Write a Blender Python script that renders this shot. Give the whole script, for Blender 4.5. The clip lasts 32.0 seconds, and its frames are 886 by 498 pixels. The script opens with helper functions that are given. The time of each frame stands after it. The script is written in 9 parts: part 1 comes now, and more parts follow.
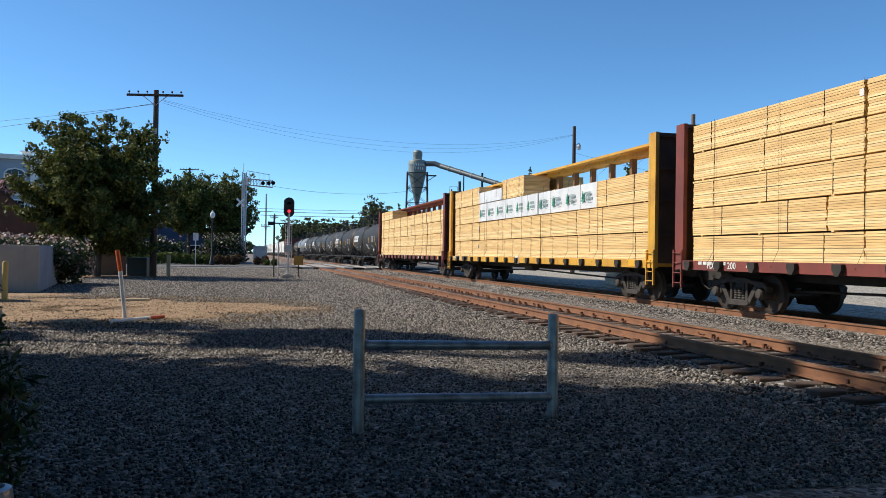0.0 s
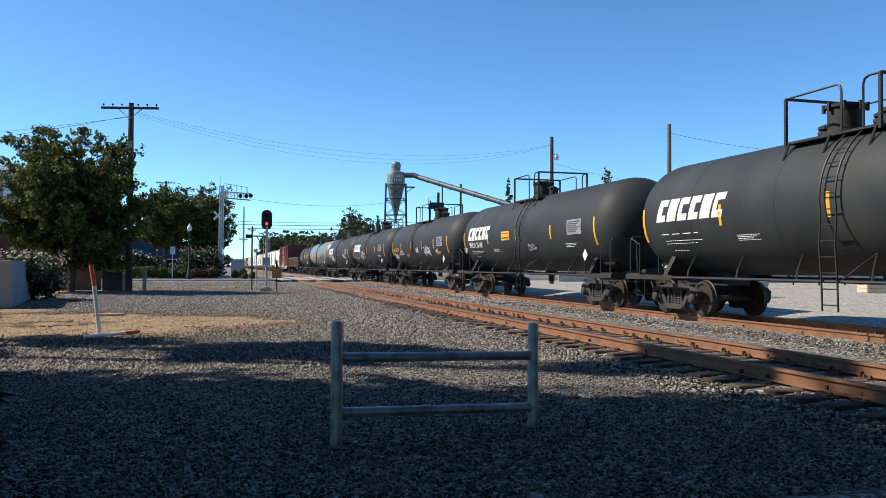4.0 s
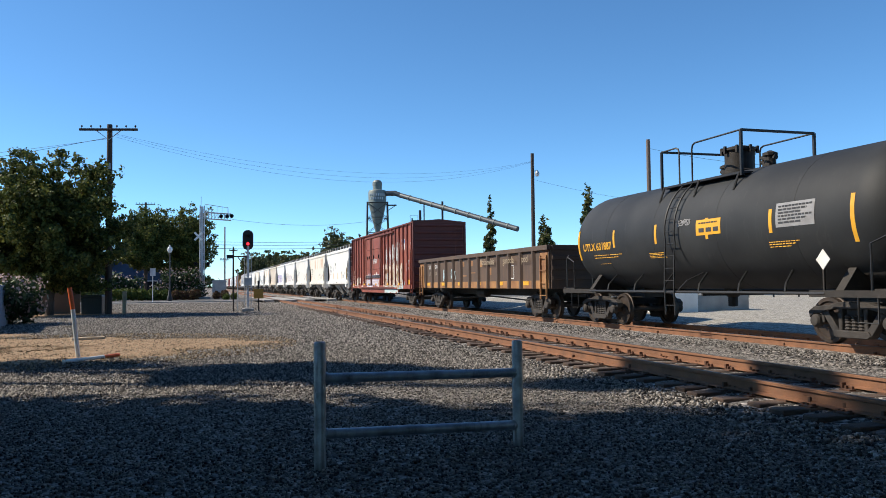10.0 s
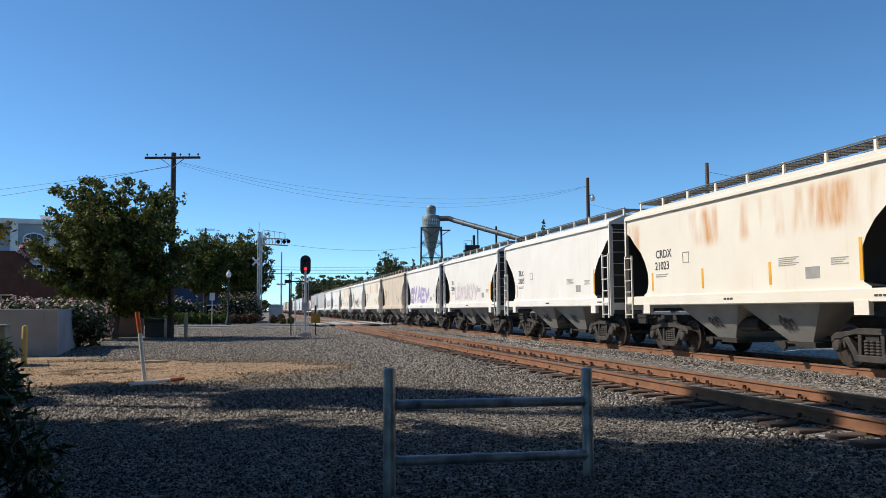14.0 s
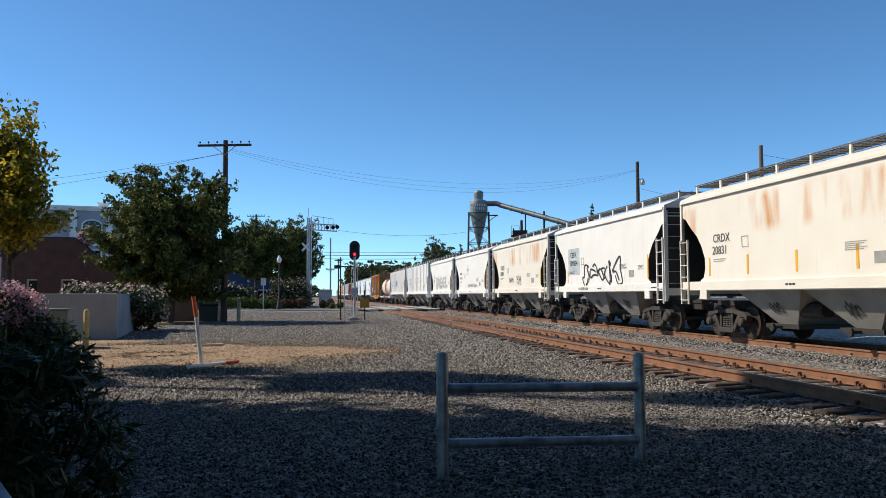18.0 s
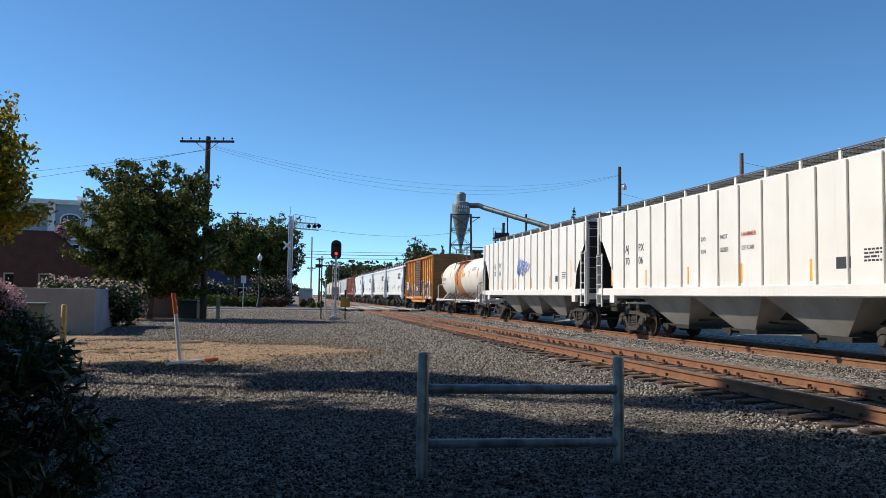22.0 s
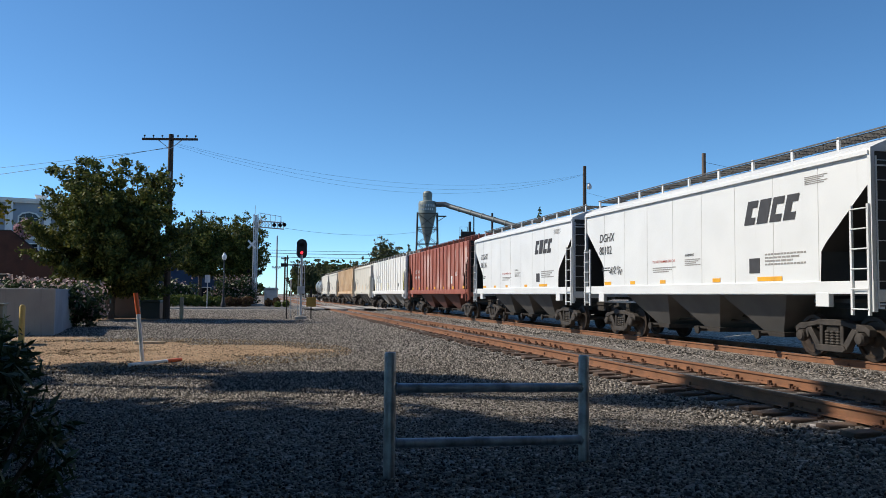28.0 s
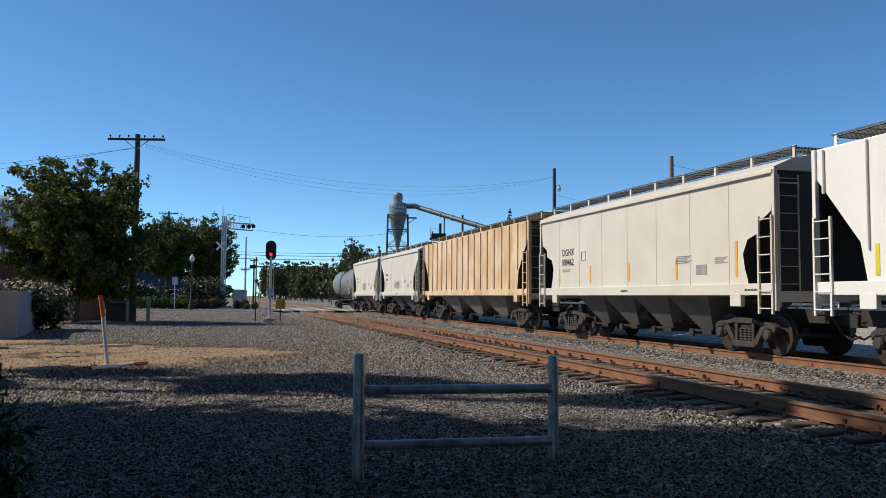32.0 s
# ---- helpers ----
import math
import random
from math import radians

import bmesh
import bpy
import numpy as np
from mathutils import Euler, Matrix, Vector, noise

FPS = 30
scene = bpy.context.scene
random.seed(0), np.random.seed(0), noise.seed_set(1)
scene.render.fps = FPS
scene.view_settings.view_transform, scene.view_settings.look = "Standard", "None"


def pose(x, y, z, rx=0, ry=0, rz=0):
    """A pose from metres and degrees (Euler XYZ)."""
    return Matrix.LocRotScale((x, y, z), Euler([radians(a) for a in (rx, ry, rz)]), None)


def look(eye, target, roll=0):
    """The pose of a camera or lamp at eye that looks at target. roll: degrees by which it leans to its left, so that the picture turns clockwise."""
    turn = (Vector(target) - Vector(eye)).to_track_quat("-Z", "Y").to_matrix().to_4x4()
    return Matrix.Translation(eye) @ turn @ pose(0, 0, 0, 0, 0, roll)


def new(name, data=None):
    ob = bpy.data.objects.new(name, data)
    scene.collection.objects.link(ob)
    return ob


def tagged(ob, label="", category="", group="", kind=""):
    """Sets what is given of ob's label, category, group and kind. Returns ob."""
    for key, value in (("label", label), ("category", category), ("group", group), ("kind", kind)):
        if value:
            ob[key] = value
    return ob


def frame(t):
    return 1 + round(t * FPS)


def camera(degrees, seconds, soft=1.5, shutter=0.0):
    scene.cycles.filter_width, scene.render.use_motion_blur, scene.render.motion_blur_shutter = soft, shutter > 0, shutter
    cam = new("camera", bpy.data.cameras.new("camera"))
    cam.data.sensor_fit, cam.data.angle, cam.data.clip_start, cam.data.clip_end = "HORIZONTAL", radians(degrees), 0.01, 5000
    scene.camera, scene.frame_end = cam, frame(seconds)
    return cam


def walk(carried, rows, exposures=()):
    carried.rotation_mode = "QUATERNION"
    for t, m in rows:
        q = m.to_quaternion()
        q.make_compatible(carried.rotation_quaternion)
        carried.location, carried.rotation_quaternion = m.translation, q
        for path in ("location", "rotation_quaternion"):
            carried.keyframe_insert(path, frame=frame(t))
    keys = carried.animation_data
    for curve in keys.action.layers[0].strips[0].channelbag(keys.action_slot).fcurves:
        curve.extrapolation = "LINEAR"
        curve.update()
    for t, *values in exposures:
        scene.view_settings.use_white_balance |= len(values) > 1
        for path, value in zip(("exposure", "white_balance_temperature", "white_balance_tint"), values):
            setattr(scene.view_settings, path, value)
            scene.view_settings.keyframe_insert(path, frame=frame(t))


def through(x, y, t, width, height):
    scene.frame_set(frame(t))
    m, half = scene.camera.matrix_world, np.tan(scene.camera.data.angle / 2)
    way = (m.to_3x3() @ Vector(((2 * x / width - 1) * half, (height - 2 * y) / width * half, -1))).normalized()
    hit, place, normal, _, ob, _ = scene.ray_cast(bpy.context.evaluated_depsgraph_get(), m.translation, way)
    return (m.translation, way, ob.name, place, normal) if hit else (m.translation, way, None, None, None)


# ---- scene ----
cam = camera(57.8, 32.0, soft=0.6)
PATH = [
    (0, (0.185, 0.005, 1.481), (0.673, 1.945, 1.496), 0.9),
    (0.5, (0.172, -0.007, 1.474), (0.657, 1.933, 1.489), 0.9),
    (1, (0.174, 0.001, 1.478), (0.66, 1.941, 1.497), 0.7),
    (1.5, (0.181, 0.001, 1.484), (0.676, 1.938, 1.507), 0.4),
    (2, (0.187, 0.005, 1.488), (0.69, 1.94, 1.519), 0.2),
    (2.5, (0.19, 0.026, 1.478), (0.704, 1.959, 1.512), 0.2),
    (4.5, (0.217, 0.076, 1.471), (0.756, 2.001, 1.516), 0.3),
    (5, (0.213, 0.068, 1.477), (0.716, 2.003, 1.513), 0.0),
    (5.5, (0.212, 0.067, 1.473), (0.677, 2.012, 1.5), -0.1),
    (6, (0.207, 0.064, 1.478), (0.669, 2.01, 1.504), -0.3),
    (6.5, (0.209, 0.079, 1.475), (0.682, 2.022, 1.5), -0.3),
    (7, (0.218, 0.077, 1.478), (0.701, 2.018, 1.508), -0.6),
    (7.5, (0.216, 0.091, 1.474), (0.724, 2.025, 1.528), -0.5),
    (8, (0.219, 0.094, 1.473), (0.739, 2.024, 1.537), -0.6),
    (8.5, (0.208, 0.061, 1.486), (0.748, 1.985, 1.558), -0.7),
    (9, (0.206, 0.067, 1.486), (0.764, 1.986, 1.564), -0.6),
    (9.5, (0.22, 0.085, 1.479), (0.793, 2.0, 1.562), -0.6),
    (10, (0.221, 0.094, 1.476), (0.8, 2.006, 1.563), -0.6),
    (10.5, (0.222, 0.082, 1.486), (0.806, 1.992, 1.573), -0.6),
    (11, (0.212, 0.086, 1.483), (0.801, 1.995, 1.575), -0.5),
    (11.5, (0.207, 0.084, 1.485), (0.791, 1.994, 1.586), -0.3),
    (12, (0.193, 0.102, 1.486), (0.786, 2.009, 1.589), -0.2),
    (12.5, (0.079, 0.127, 1.489), (0.623, 2.048, 1.596), 0.3),
    (13, (0.032, 0.175, 1.494), (0.487, 2.119, 1.611), -0.2),
    (13.5, (0.024, 0.211, 1.506), (0.469, 2.156, 1.64), -0.3),
    (14, (0.093, 0.155, 1.49), (0.545, 2.098, 1.64), -0.4),
    (14.5, (0.168, 0.026, 1.495), (0.602, 1.973, 1.633), -0.1),
    (15, (0.157, -0.013, 1.498), (0.437, 1.964, 1.614), 0.3),
    (15.5, (0.041, 0.089, 1.49), (0.315, 2.068, 1.589), 0.1),
    (17.5, (0.032, 0.074, 1.487), (0.36, 2.043, 1.606), -0.4),
    (18, (0.04, 0.105, 1.489), (0.377, 2.073, 1.603), -0.3),
    (18.5, (0.032, 0.091, 1.49), (0.375, 2.058, 1.608), -0.1),
    (19, (0.021, 0.074, 1.488), (0.375, 2.039, 1.605), 0.1),
    (19.5, (0.026, 0.087, 1.491), (0.375, 2.053, 1.609), 0.1),
    (20, (0.021, 0.084, 1.488), (0.381, 2.048, 1.605), 0.1),
    (20.5, (0.02, 0.082, 1.49), (0.381, 2.046, 1.604), 0.2),
    (21, (0.014, 0.069, 1.489), (0.388, 2.03, 1.603), 0.4),
    (21.5, (0.019, 0.073, 1.491), (0.396, 2.034, 1.606), 0.6),
    (22, (0.021, 0.081, 1.486), (0.403, 2.04, 1.603), 0.7),
    (22.5, (0.027, 0.109, 1.487), (0.408, 2.069, 1.604), 0.9),
    (23, (0.012, 0.088, 1.489), (0.386, 2.049, 1.604), 0.8),
    (23.5, (0.022, 0.102, 1.485), (0.388, 2.065, 1.599), 0.8),
    (24, (0.001, 0.053, 1.489), (0.373, 2.015, 1.602), 0.6),
    (24.5, (0.011, 0.075, 1.489), (0.385, 2.037, 1.597), 0.7),
    (25, (0.014, 0.081, 1.494), (0.405, 2.039, 1.602), 0.6),
    (25.5, (0.016, 0.073, 1.489), (0.432, 2.026, 1.6), 0.6),
    (27.5, (0.014, 0.071, 1.491), (0.467, 2.016, 1.603), 0.7),
    (28, (0.017, 0.078, 1.489), (0.481, 2.02, 1.604), 0.5),
    (28.5, (0.017, 0.077, 1.49), (0.487, 2.018, 1.603), 0.5),
    (29, (0.021, 0.078, 1.488), (0.509, 2.015, 1.603), 0.5),
    (29.5, (0.014, 0.076, 1.486), (0.512, 2.009, 1.603), 0.6),
    (30, (0.012, 0.073, 1.489), (0.527, 2.002, 1.609), 0.6),
    (30.5, (0.017, 0.071, 1.487), (0.525, 2.002, 1.604), 0.4),
    (31, (0.021, 0.078, 1.485), (0.536, 2.006, 1.603), 0.4),
    (31.5, (0.026, 0.089, 1.484), (0.544, 2.018, 1.602), 0.4),
    (32, (0.028, 0.094, 1.485), (0.563, 2.017, 1.605), 0.4),
]
walk(cam, [(t, look(eye, target, roll)) for t, eye, target, roll in PATH],
     [(0.0, 0.15), (2.5, 0.25), (5.0, 0.42), (7.0, 0.33), (9.0, 0.26), (12.0, 0.33), (14.0, 0.04), (18.0, 0.06), (22.0, 0.03), (24.0, 0.06), (25.0, 0.24), (28.0, 0.0), (29.0, 0.05), (30.0, 0.24), (31.0, 0.08), (32.0, -0.1)])

# ---- world, sun, exposure ----
SUN_TO = Vector((-0.93, 0.37, 0.0)).normalized()
SUN_EL = radians(41)
world = bpy.data.worlds.new("sky")
scene.world = world
world.use_nodes = True
wn = world.node_tree.nodes
sky = wn.new("ShaderNodeTexSky")
sky.sky_type = "NISHITA"
sky.sun_disc = False
sky.sun_elevation = SUN_EL
sky.sun_rotation = math.atan2(SUN_TO.x, SUN_TO.y)
sky.air_density, sky.dust_density, sky.ozone_density = 0.8, 0.8, 2.0
sky.altitude = 2500
wn["Background"].inputs["Strength"].default_value = 0.155
deep = wn.new("ShaderNodeHueSaturation")
deep.inputs["Saturation"].default_value = 1.1
clear = wn.new("ShaderNodeMix")
clear.data_type, clear.blend_type = "RGBA", "MULTIPLY"
clear.inputs["Factor"].default_value = 1.0
clear.inputs["B"].default_value = (0.75, 1.01, 1.07, 1)
world.node_tree.links.new(sky.outputs[0], deep.inputs["Color"])
world.node_tree.links.new(deep.outputs[0], clear.inputs["A"])
world.node_tree.links.new(clear.outputs["Result"], wn["Background"].inputs[0])
sun = new("sun", bpy.data.lights.new("sun", "SUN"))
sun.data.energy, sun.data.angle, sun.data.color = 5.0, radians(0.55), (1.0, 0.90, 0.75)
sun_dir = Vector((SUN_TO.x * math.cos(SUN_EL), SUN_TO.y * math.cos(SUN_EL), math.sin(SUN_EL)))
sun.matrix_world = look(sun_dir * 50, (0, 0, 0))
scene.view_settings.exposure = 0.0


# ---- materials ----
MATS = {}


def mat(name, col, col2=None, scale=2.0, fine=40.0, rough=0.6, metal=0.0, bump=0.15, streak=None, vary=0.0,
        amount=0.5, stretch=(1, 1, 1), spec=0.5, streak_at=0.55, smear=None):
    """A node material: two colours mixed by broad noise, fine grain, optional vertical run-off streaks."""
    if name in MATS:
        return MATS[name]
    m = bpy.data.materials.new(name)
    m.use_nodes = True
    nt = m.node_tree
    nd, ln = nt.nodes, nt.links
    bs = nd["Principled BSDF"]
    tc = nd.new("ShaderNodeTexCoord")
    mp = nd.new("ShaderNodeMapping")
    mp.inputs["Scale"].default_value = stretch
    ln.new(tc.outputs["Object"], mp.inputs[0])
    n1 = nd.new("ShaderNodeTexNoise")
    n1.inputs["Scale"].default_value, n1.inputs["Detail"].default_value = scale, 6
    ln.new(mp.outputs[0], n1.inputs["Vector"])
    r1 = nd.new("ShaderNodeMapRange")
    r1.inputs[1].default_value, r1.inputs[2].default_value = 0.38, 0.68
    r1.inputs[4].default_value = amount * 2
    ln.new(n1.outputs[0], r1.inputs[0])
    mx = nd.new("ShaderNodeMix")
    mx.data_type = "RGBA"
    mx.inputs["A"].default_value = (*col, 1)
    mx.inputs["B"].default_value = (*(col2 or [c * 0.75 for c in col]), 1)
    ln.new(r1.outputs[0], mx.inputs["Factor"])
    out = mx.outputs["Result"]
    n2 = nd.new("ShaderNodeTexNoise")
    n2.inputs["Scale"].default_value, n2.inputs["Detail"].default_value = fine, 3
    ln.new(mp.outputs[0], n2.inputs["Vector"])
    if streak:
        mp2 = nd.new("ShaderNodeMapping")
        mp2.inputs["Scale"].default_value = (3.0, 3.0, 0.16)
        ln.new(tc.outputs["Object"], mp2.inputs[0])
        n3 = nd.new("ShaderNodeTexNoise")
        n3.inputs["Scale"].default_value, n3.inputs["Detail"].default_value = 2.2, 7
        n3.inputs["Roughness"].default_value = 0.7
        ln.new(mp2.outputs[0], n3.inputs["Vector"])
        r3 = nd.new("ShaderNodeMapRange")
        r3.inputs[1].default_value, r3.inputs[2].default_value = streak_at, streak_at + 0.2
        r3.inputs[4].default_value = streak[3] if len(streak) > 3 else 0.7
        ln.new(n3.outputs[0], r3.inputs[0])
        m3 = nd.new("ShaderNodeMix")
        m3.data_type = "RGBA"
        ln.new(out, m3.inputs["A"])
        m3.inputs["B"].default_value = (*streak[:3], 1)
        ln.new(r3.outputs[0], m3.inputs["Factor"])
        out = m3.outputs["Result"]
    if smear:
        # separate smears in a band of heights: colour, strength, low, high, spacing
        sx = nd.new("ShaderNodeSeparateXYZ")
        ln.new(tc.outputs["Object"], sx.inputs[0])
        mask = None
        for src, a, b in ((sx.outputs["Z"], smear[4], smear[4] + 0.35), (sx.outputs["Z"], smear[5], smear[5] - 0.3)):
            q = nd.new("ShaderNodeMapRange")
            q.interpolation_type = "SMOOTHSTEP"
            q.inputs[1].default_value, q.inputs[2].default_value = min(a, b), max(a, b)
            if b < a:
                q.inputs[3].default_value, q.inputs[4].default_value = 1.0, 0.0
            ln.new(src, q.inputs[0])
            if mask is None:
                mask = q.outputs[0]
            else:
                mu = nd.new("ShaderNodeMath")
                mu.operation = "MULTIPLY"
                ln.new(mask, mu.inputs[0])
                ln.new(q.outputs[0], mu.inputs[1])
                mask = mu.outputs[0]
        for sc, lo, hi in (((0.0, smear[6], 0.12), 0.50, 0.62), ((3.0, 3.4, 0.7), 0.34, 0.66)):
            mp3 = nd.new("ShaderNodeMapping")
            mp3.inputs["Scale"].default_value = sc
            ln.new(tc.outputs["Object"], mp3.inputs[0])
            n4 = nd.new("ShaderNodeTexNoise")
            n4.inputs["Scale"].default_value, n4.inputs["Detail"].default_value = 1.0, 4
            ln.new(mp3.outputs[0], n4.inputs["Vector"])
            q = nd.new("ShaderNodeMapRange")
            q.inputs[1].default_value, q.inputs[2].default_value = lo, hi
            ln.new(n4.outputs[0], q.inputs[0])
            mu = nd.new("ShaderNodeMath")
            mu.operation = "MULTIPLY"
            ln.new(mask, mu.inputs[0])
            ln.new(q.outputs[0], mu.inputs[1])
            mask = mu.outputs[0]
        mu = nd.new("ShaderNodeMath")
        mu.operation, mu.inputs[1].default_value = "MULTIPLY", smear[3]
        ln.new(mask, mu.inputs[0])
        m4 = nd.new("ShaderNodeMix")
        m4.data_type = "RGBA"
        ln.new(out, m4.inputs["A"])
        m4.inputs["B"].default_value = (*smear[:3], 1)
        ln.new(mu.outputs[0], m4.inputs["Factor"])
        out = m4.outputs["Result"]
    hs = nd.new("ShaderNodeHueSaturation")
    ln.new(out, hs.inputs["Color"])
    r2 = nd.new("ShaderNodeMapRange")
    r2.inputs[3].default_value, r2.inputs[4].default_value = 0.86, 1.14
    ln.new(n2.outputs[0], r2.inputs[0])
    val = r2.outputs[0]
    if vary:
        oi = nd.new("ShaderNodeObjectInfo")
        rv = nd.new("ShaderNodeMapRange")
        rv.inputs[3].default_value, rv.inputs[4].default_value = 1 - vary, 1 + vary
        ln.new(oi.outputs["Random"], rv.inputs[0])
        mu = nd.new("ShaderNodeMath")
        mu.operation = "MULTIPLY"
        ln.new(val, mu.inputs[0])
        ln.new(rv.outputs[0], mu.inputs[1])
        val = mu.outputs[0]
    ln.new(val, hs.inputs["Value"])
    ln.new(hs.outputs[0], bs.inputs["Base Color"])
    bs.inputs["Roughness"].default_value, bs.inputs["Metallic"].default_value = rough, metal
    bs.inputs["Specular IOR Level"].default_value = spec
    if bump:
        bp = nd.new("ShaderNodeBump")
        bp.inputs["Strength"].default_value, bp.inputs["Distance"].default_value = bump, 0.02
        ln.new(n2.outputs[0], bp.inputs["Height"])
        ln.new(bp.outputs[0], bs.inputs["Normal"])
    MATS[name] = m
    return m


def gravel_mat(name, dark, light, scale, bump=0.8, tint=None, coarse=0.45):
    """Crushed stone: each cell its own shade, joints dark, with broad dusty patches."""
    m = bpy.data.materials.new(name)
    m.use_nodes = True
    nd, ln = m.node_tree.nodes, m.node_tree.links
    bs = nd["Principled BSDF"]
    tc = nd.new("ShaderNodeTexCoord")
    vo = nd.new("ShaderNodeTexVoronoi")
    vo.inputs["Scale"].default_value = scale
    ln.new(tc.outputs["Object"], vo.inputs["Vector"])
    sep = nd.new("ShaderNodeSeparateColor")
    ln.new(vo.outputs["Color"], sep.inputs[0])
    mx = nd.new("ShaderNodeMix")
    mx.data_type = "RGBA"
    mx.inputs["A"].default_value, mx.inputs["B"].default_value = (*dark, 1), (*light, 1)
    ln.new(sep.outputs[0], mx.inputs["Factor"])
    v2 = nd.new("ShaderNodeTexVoronoi")
    v2.inputs["Scale"].default_value = scale * 0.32
    ln.new(tc.outputs["Object"], v2.inputs["Vector"])
    s2 = nd.new("ShaderNodeSeparateColor")
    ln.new(v2.outputs["Color"], s2.inputs[0])
    r2 = nd.new("ShaderNodeMapRange")
    r2.inputs[3].default_value, r2.inputs[4].default_value = 1 - coarse, 1 + coarse
    ln.new(s2.outputs[0], r2.inputs[0])
    h2 = nd.new("ShaderNodeHueSaturation")
    ln.new(mx.outputs["Result"], h2.inputs["Color"])
    ln.new(r2.outputs[0], h2.inputs["Value"])
    no = nd.new("ShaderNodeTexNoise")
    no.inputs["Scale"].default_value, no.inputs["Detail"].default_value = 0.35, 6
    ln.new(tc.outputs["Object"], no.inputs["Vector"])
    rg = nd.new("ShaderNodeMapRange")
    rg.inputs[1].default_value, rg.inputs[2].default_value, rg.inputs[4].default_value = 0.45, 0.7, 0.4
    ln.new(no.outputs[0], rg.inputs[0])
    m2 = nd.new("ShaderNodeMix")
    m2.data_type = "RGBA"
    ln.new(h2.outputs[0], m2.inputs["A"])
    m2.inputs["B"].default_value = (*(tint or [(a + b) / 2 for a, b in zip(dark, light)]), 1)
    ln.new(rg.outputs[0], m2.inputs["Factor"])
    ln.new(m2.outputs["Result"], bs.inputs["Base Color"])
    bs.inputs["Roughness"].default_value = 0.95
    bs.inputs["Specular IOR Level"].default_value = 0.12
    bp = nd.new("ShaderNodeBump")
    bp.invert = True
    bp.inputs["Strength"].default_value, bp.inputs["Distance"].default_value = bump, 0.03
    ln.new(vo.outputs["Distance"], bp.inputs["Height"])
    ln.new(bp.outputs[0], bs.inputs["Normal"])
    MATS[name] = m
    return m


def stone_mat(name, dark, light):
    """Loose stones: every piece its own shade."""
    m = bpy.data.materials.new(name)
    m.use_nodes = True
    nd, ln = m.node_tree.nodes, m.node_tree.links
    bs = nd["Principled BSDF"]
    ge = nd.new("ShaderNodeNewGeometry")
    mx = nd.new("ShaderNodeMix")
    mx.data_type = "RGBA"
    mx.inputs["A"].default_value, mx.inputs["B"].default_value = (*dark, 1), (*light, 1)
    pw = nd.new("ShaderNodeMath")
    pw.operation, pw.inputs[1].default_value = "POWER", 1.7
    ln.new(ge.outputs["Random Per Island"], pw.inputs[0])
    ln.new(pw.outputs[0], mx.inputs["Factor"])
    ln.new(mx.outputs["Result"], bs.inputs["Base Color"])
    bs.inputs["Roughness"].default_value = 0.9
    bs.inputs["Specular IOR Level"].default_value = 0.15
    MATS[name] = m
    return m


def leaf_mat(name, a, b, c=None, rough=0.55, through=0.25):
    """Leaves: every leaf its own shade, a little light passing through."""
    m = bpy.data.materials.new(name)
    m.use_nodes = True
    nd, ln = m.node_tree.nodes, m.node_tree.links
    bs = nd["Principled BSDF"]
    ge = nd.new("ShaderNodeNewGeometry")
    rp = nd.new("ShaderNodeValToRGB")
    rp.color_ramp.elements[0].color, rp.color_ramp.elements[1].color = (*a, 1), (*(c or b), 1)
    e = rp.color_ramp.elements.new(0.6)
    e.color = (*b, 1)
    ln.new(ge.outputs["Random Per Island"], rp.inputs[0])
    ln.new(rp.outputs[0], bs.inputs["Base Color"])
    bs.inputs["Roughness"].default_value = rough
    bs.inputs["Specular IOR Level"].default_value = 0.22
    tr = nd.new("ShaderNodeBsdfTranslucent")
    ln.new(rp.outputs[0], tr.inputs[0])
    ms = nd.new("ShaderNodeMixShader")
    ms.inputs[0].default_value = through
    ln.new(bs.outputs[0], ms.inputs[1])
    ln.new(tr.outputs[0], ms.inputs[2])
    ln.new(ms.outputs[0], nd["Material Output"].inputs[0])
    MATS[name] = m
    return m


def glow(name, col, strength):
    m = bpy.data.materials.new(name)
    m.use_nodes = True
    bs = m.node_tree.nodes["Principled BSDF"]
    bs.inputs["Base Color"].default_value = (*col, 1)
    bs.inputs["Emission Color"].default_value = (*col, 1)
    bs.inputs["Emission Strength"].default_value = strength
    MATS[name] = m
    return m


RUST = mat("rusty_rail", (0.25, 0.115, 0.058), (0.17, 0.082, 0.045), 3, 60, 0.8, 0.1, 0.3)
RAILTOP = mat("rail_head", (0.16, 0.12, 0.10), (0.10, 0.085, 0.08), 6, 60, 0.45, 0.6, 0.1)
SPIKE = mat("rusty_spikes", (0.13, 0.062, 0.036), (0.075, 0.042, 0.028), 6, 50, 0.85, 0.1, 0.2)
IRON = mat("dark_running_gear", (0.036, 0.030, 0.026), (0.02, 0.018, 0.016), 5, 50, 0.75, 0.1, 0.3)
IRON2 = mat("dusty_cast_steel", (0.058, 0.050, 0.045), (0.03, 0.026, 0.024), 4, 50, 0.8, 0.1, 0.3)
WHEEL = mat("wheel_steel", (0.062, 0.044, 0.034), (0.036, 0.028, 0.023), 5, 50, 0.6, 0.4, 0.2)
TIE = mat("weathered_sleeper", (0.075, 0.05, 0.038), (0.13, 0.088, 0.064), 3, 30, 0.95, 0, 0.6, vary=0.3, stretch=(0.3, 3, 3))
GALV = mat("galvanised_pipe", (0.36, 0.385, 0.42), (0.17, 0.175, 0.19), 6, 90, 0.36, 0.65, 0.12, streak=(0.06, 0.042, 0.034, 0.85), streak_at=0.55)
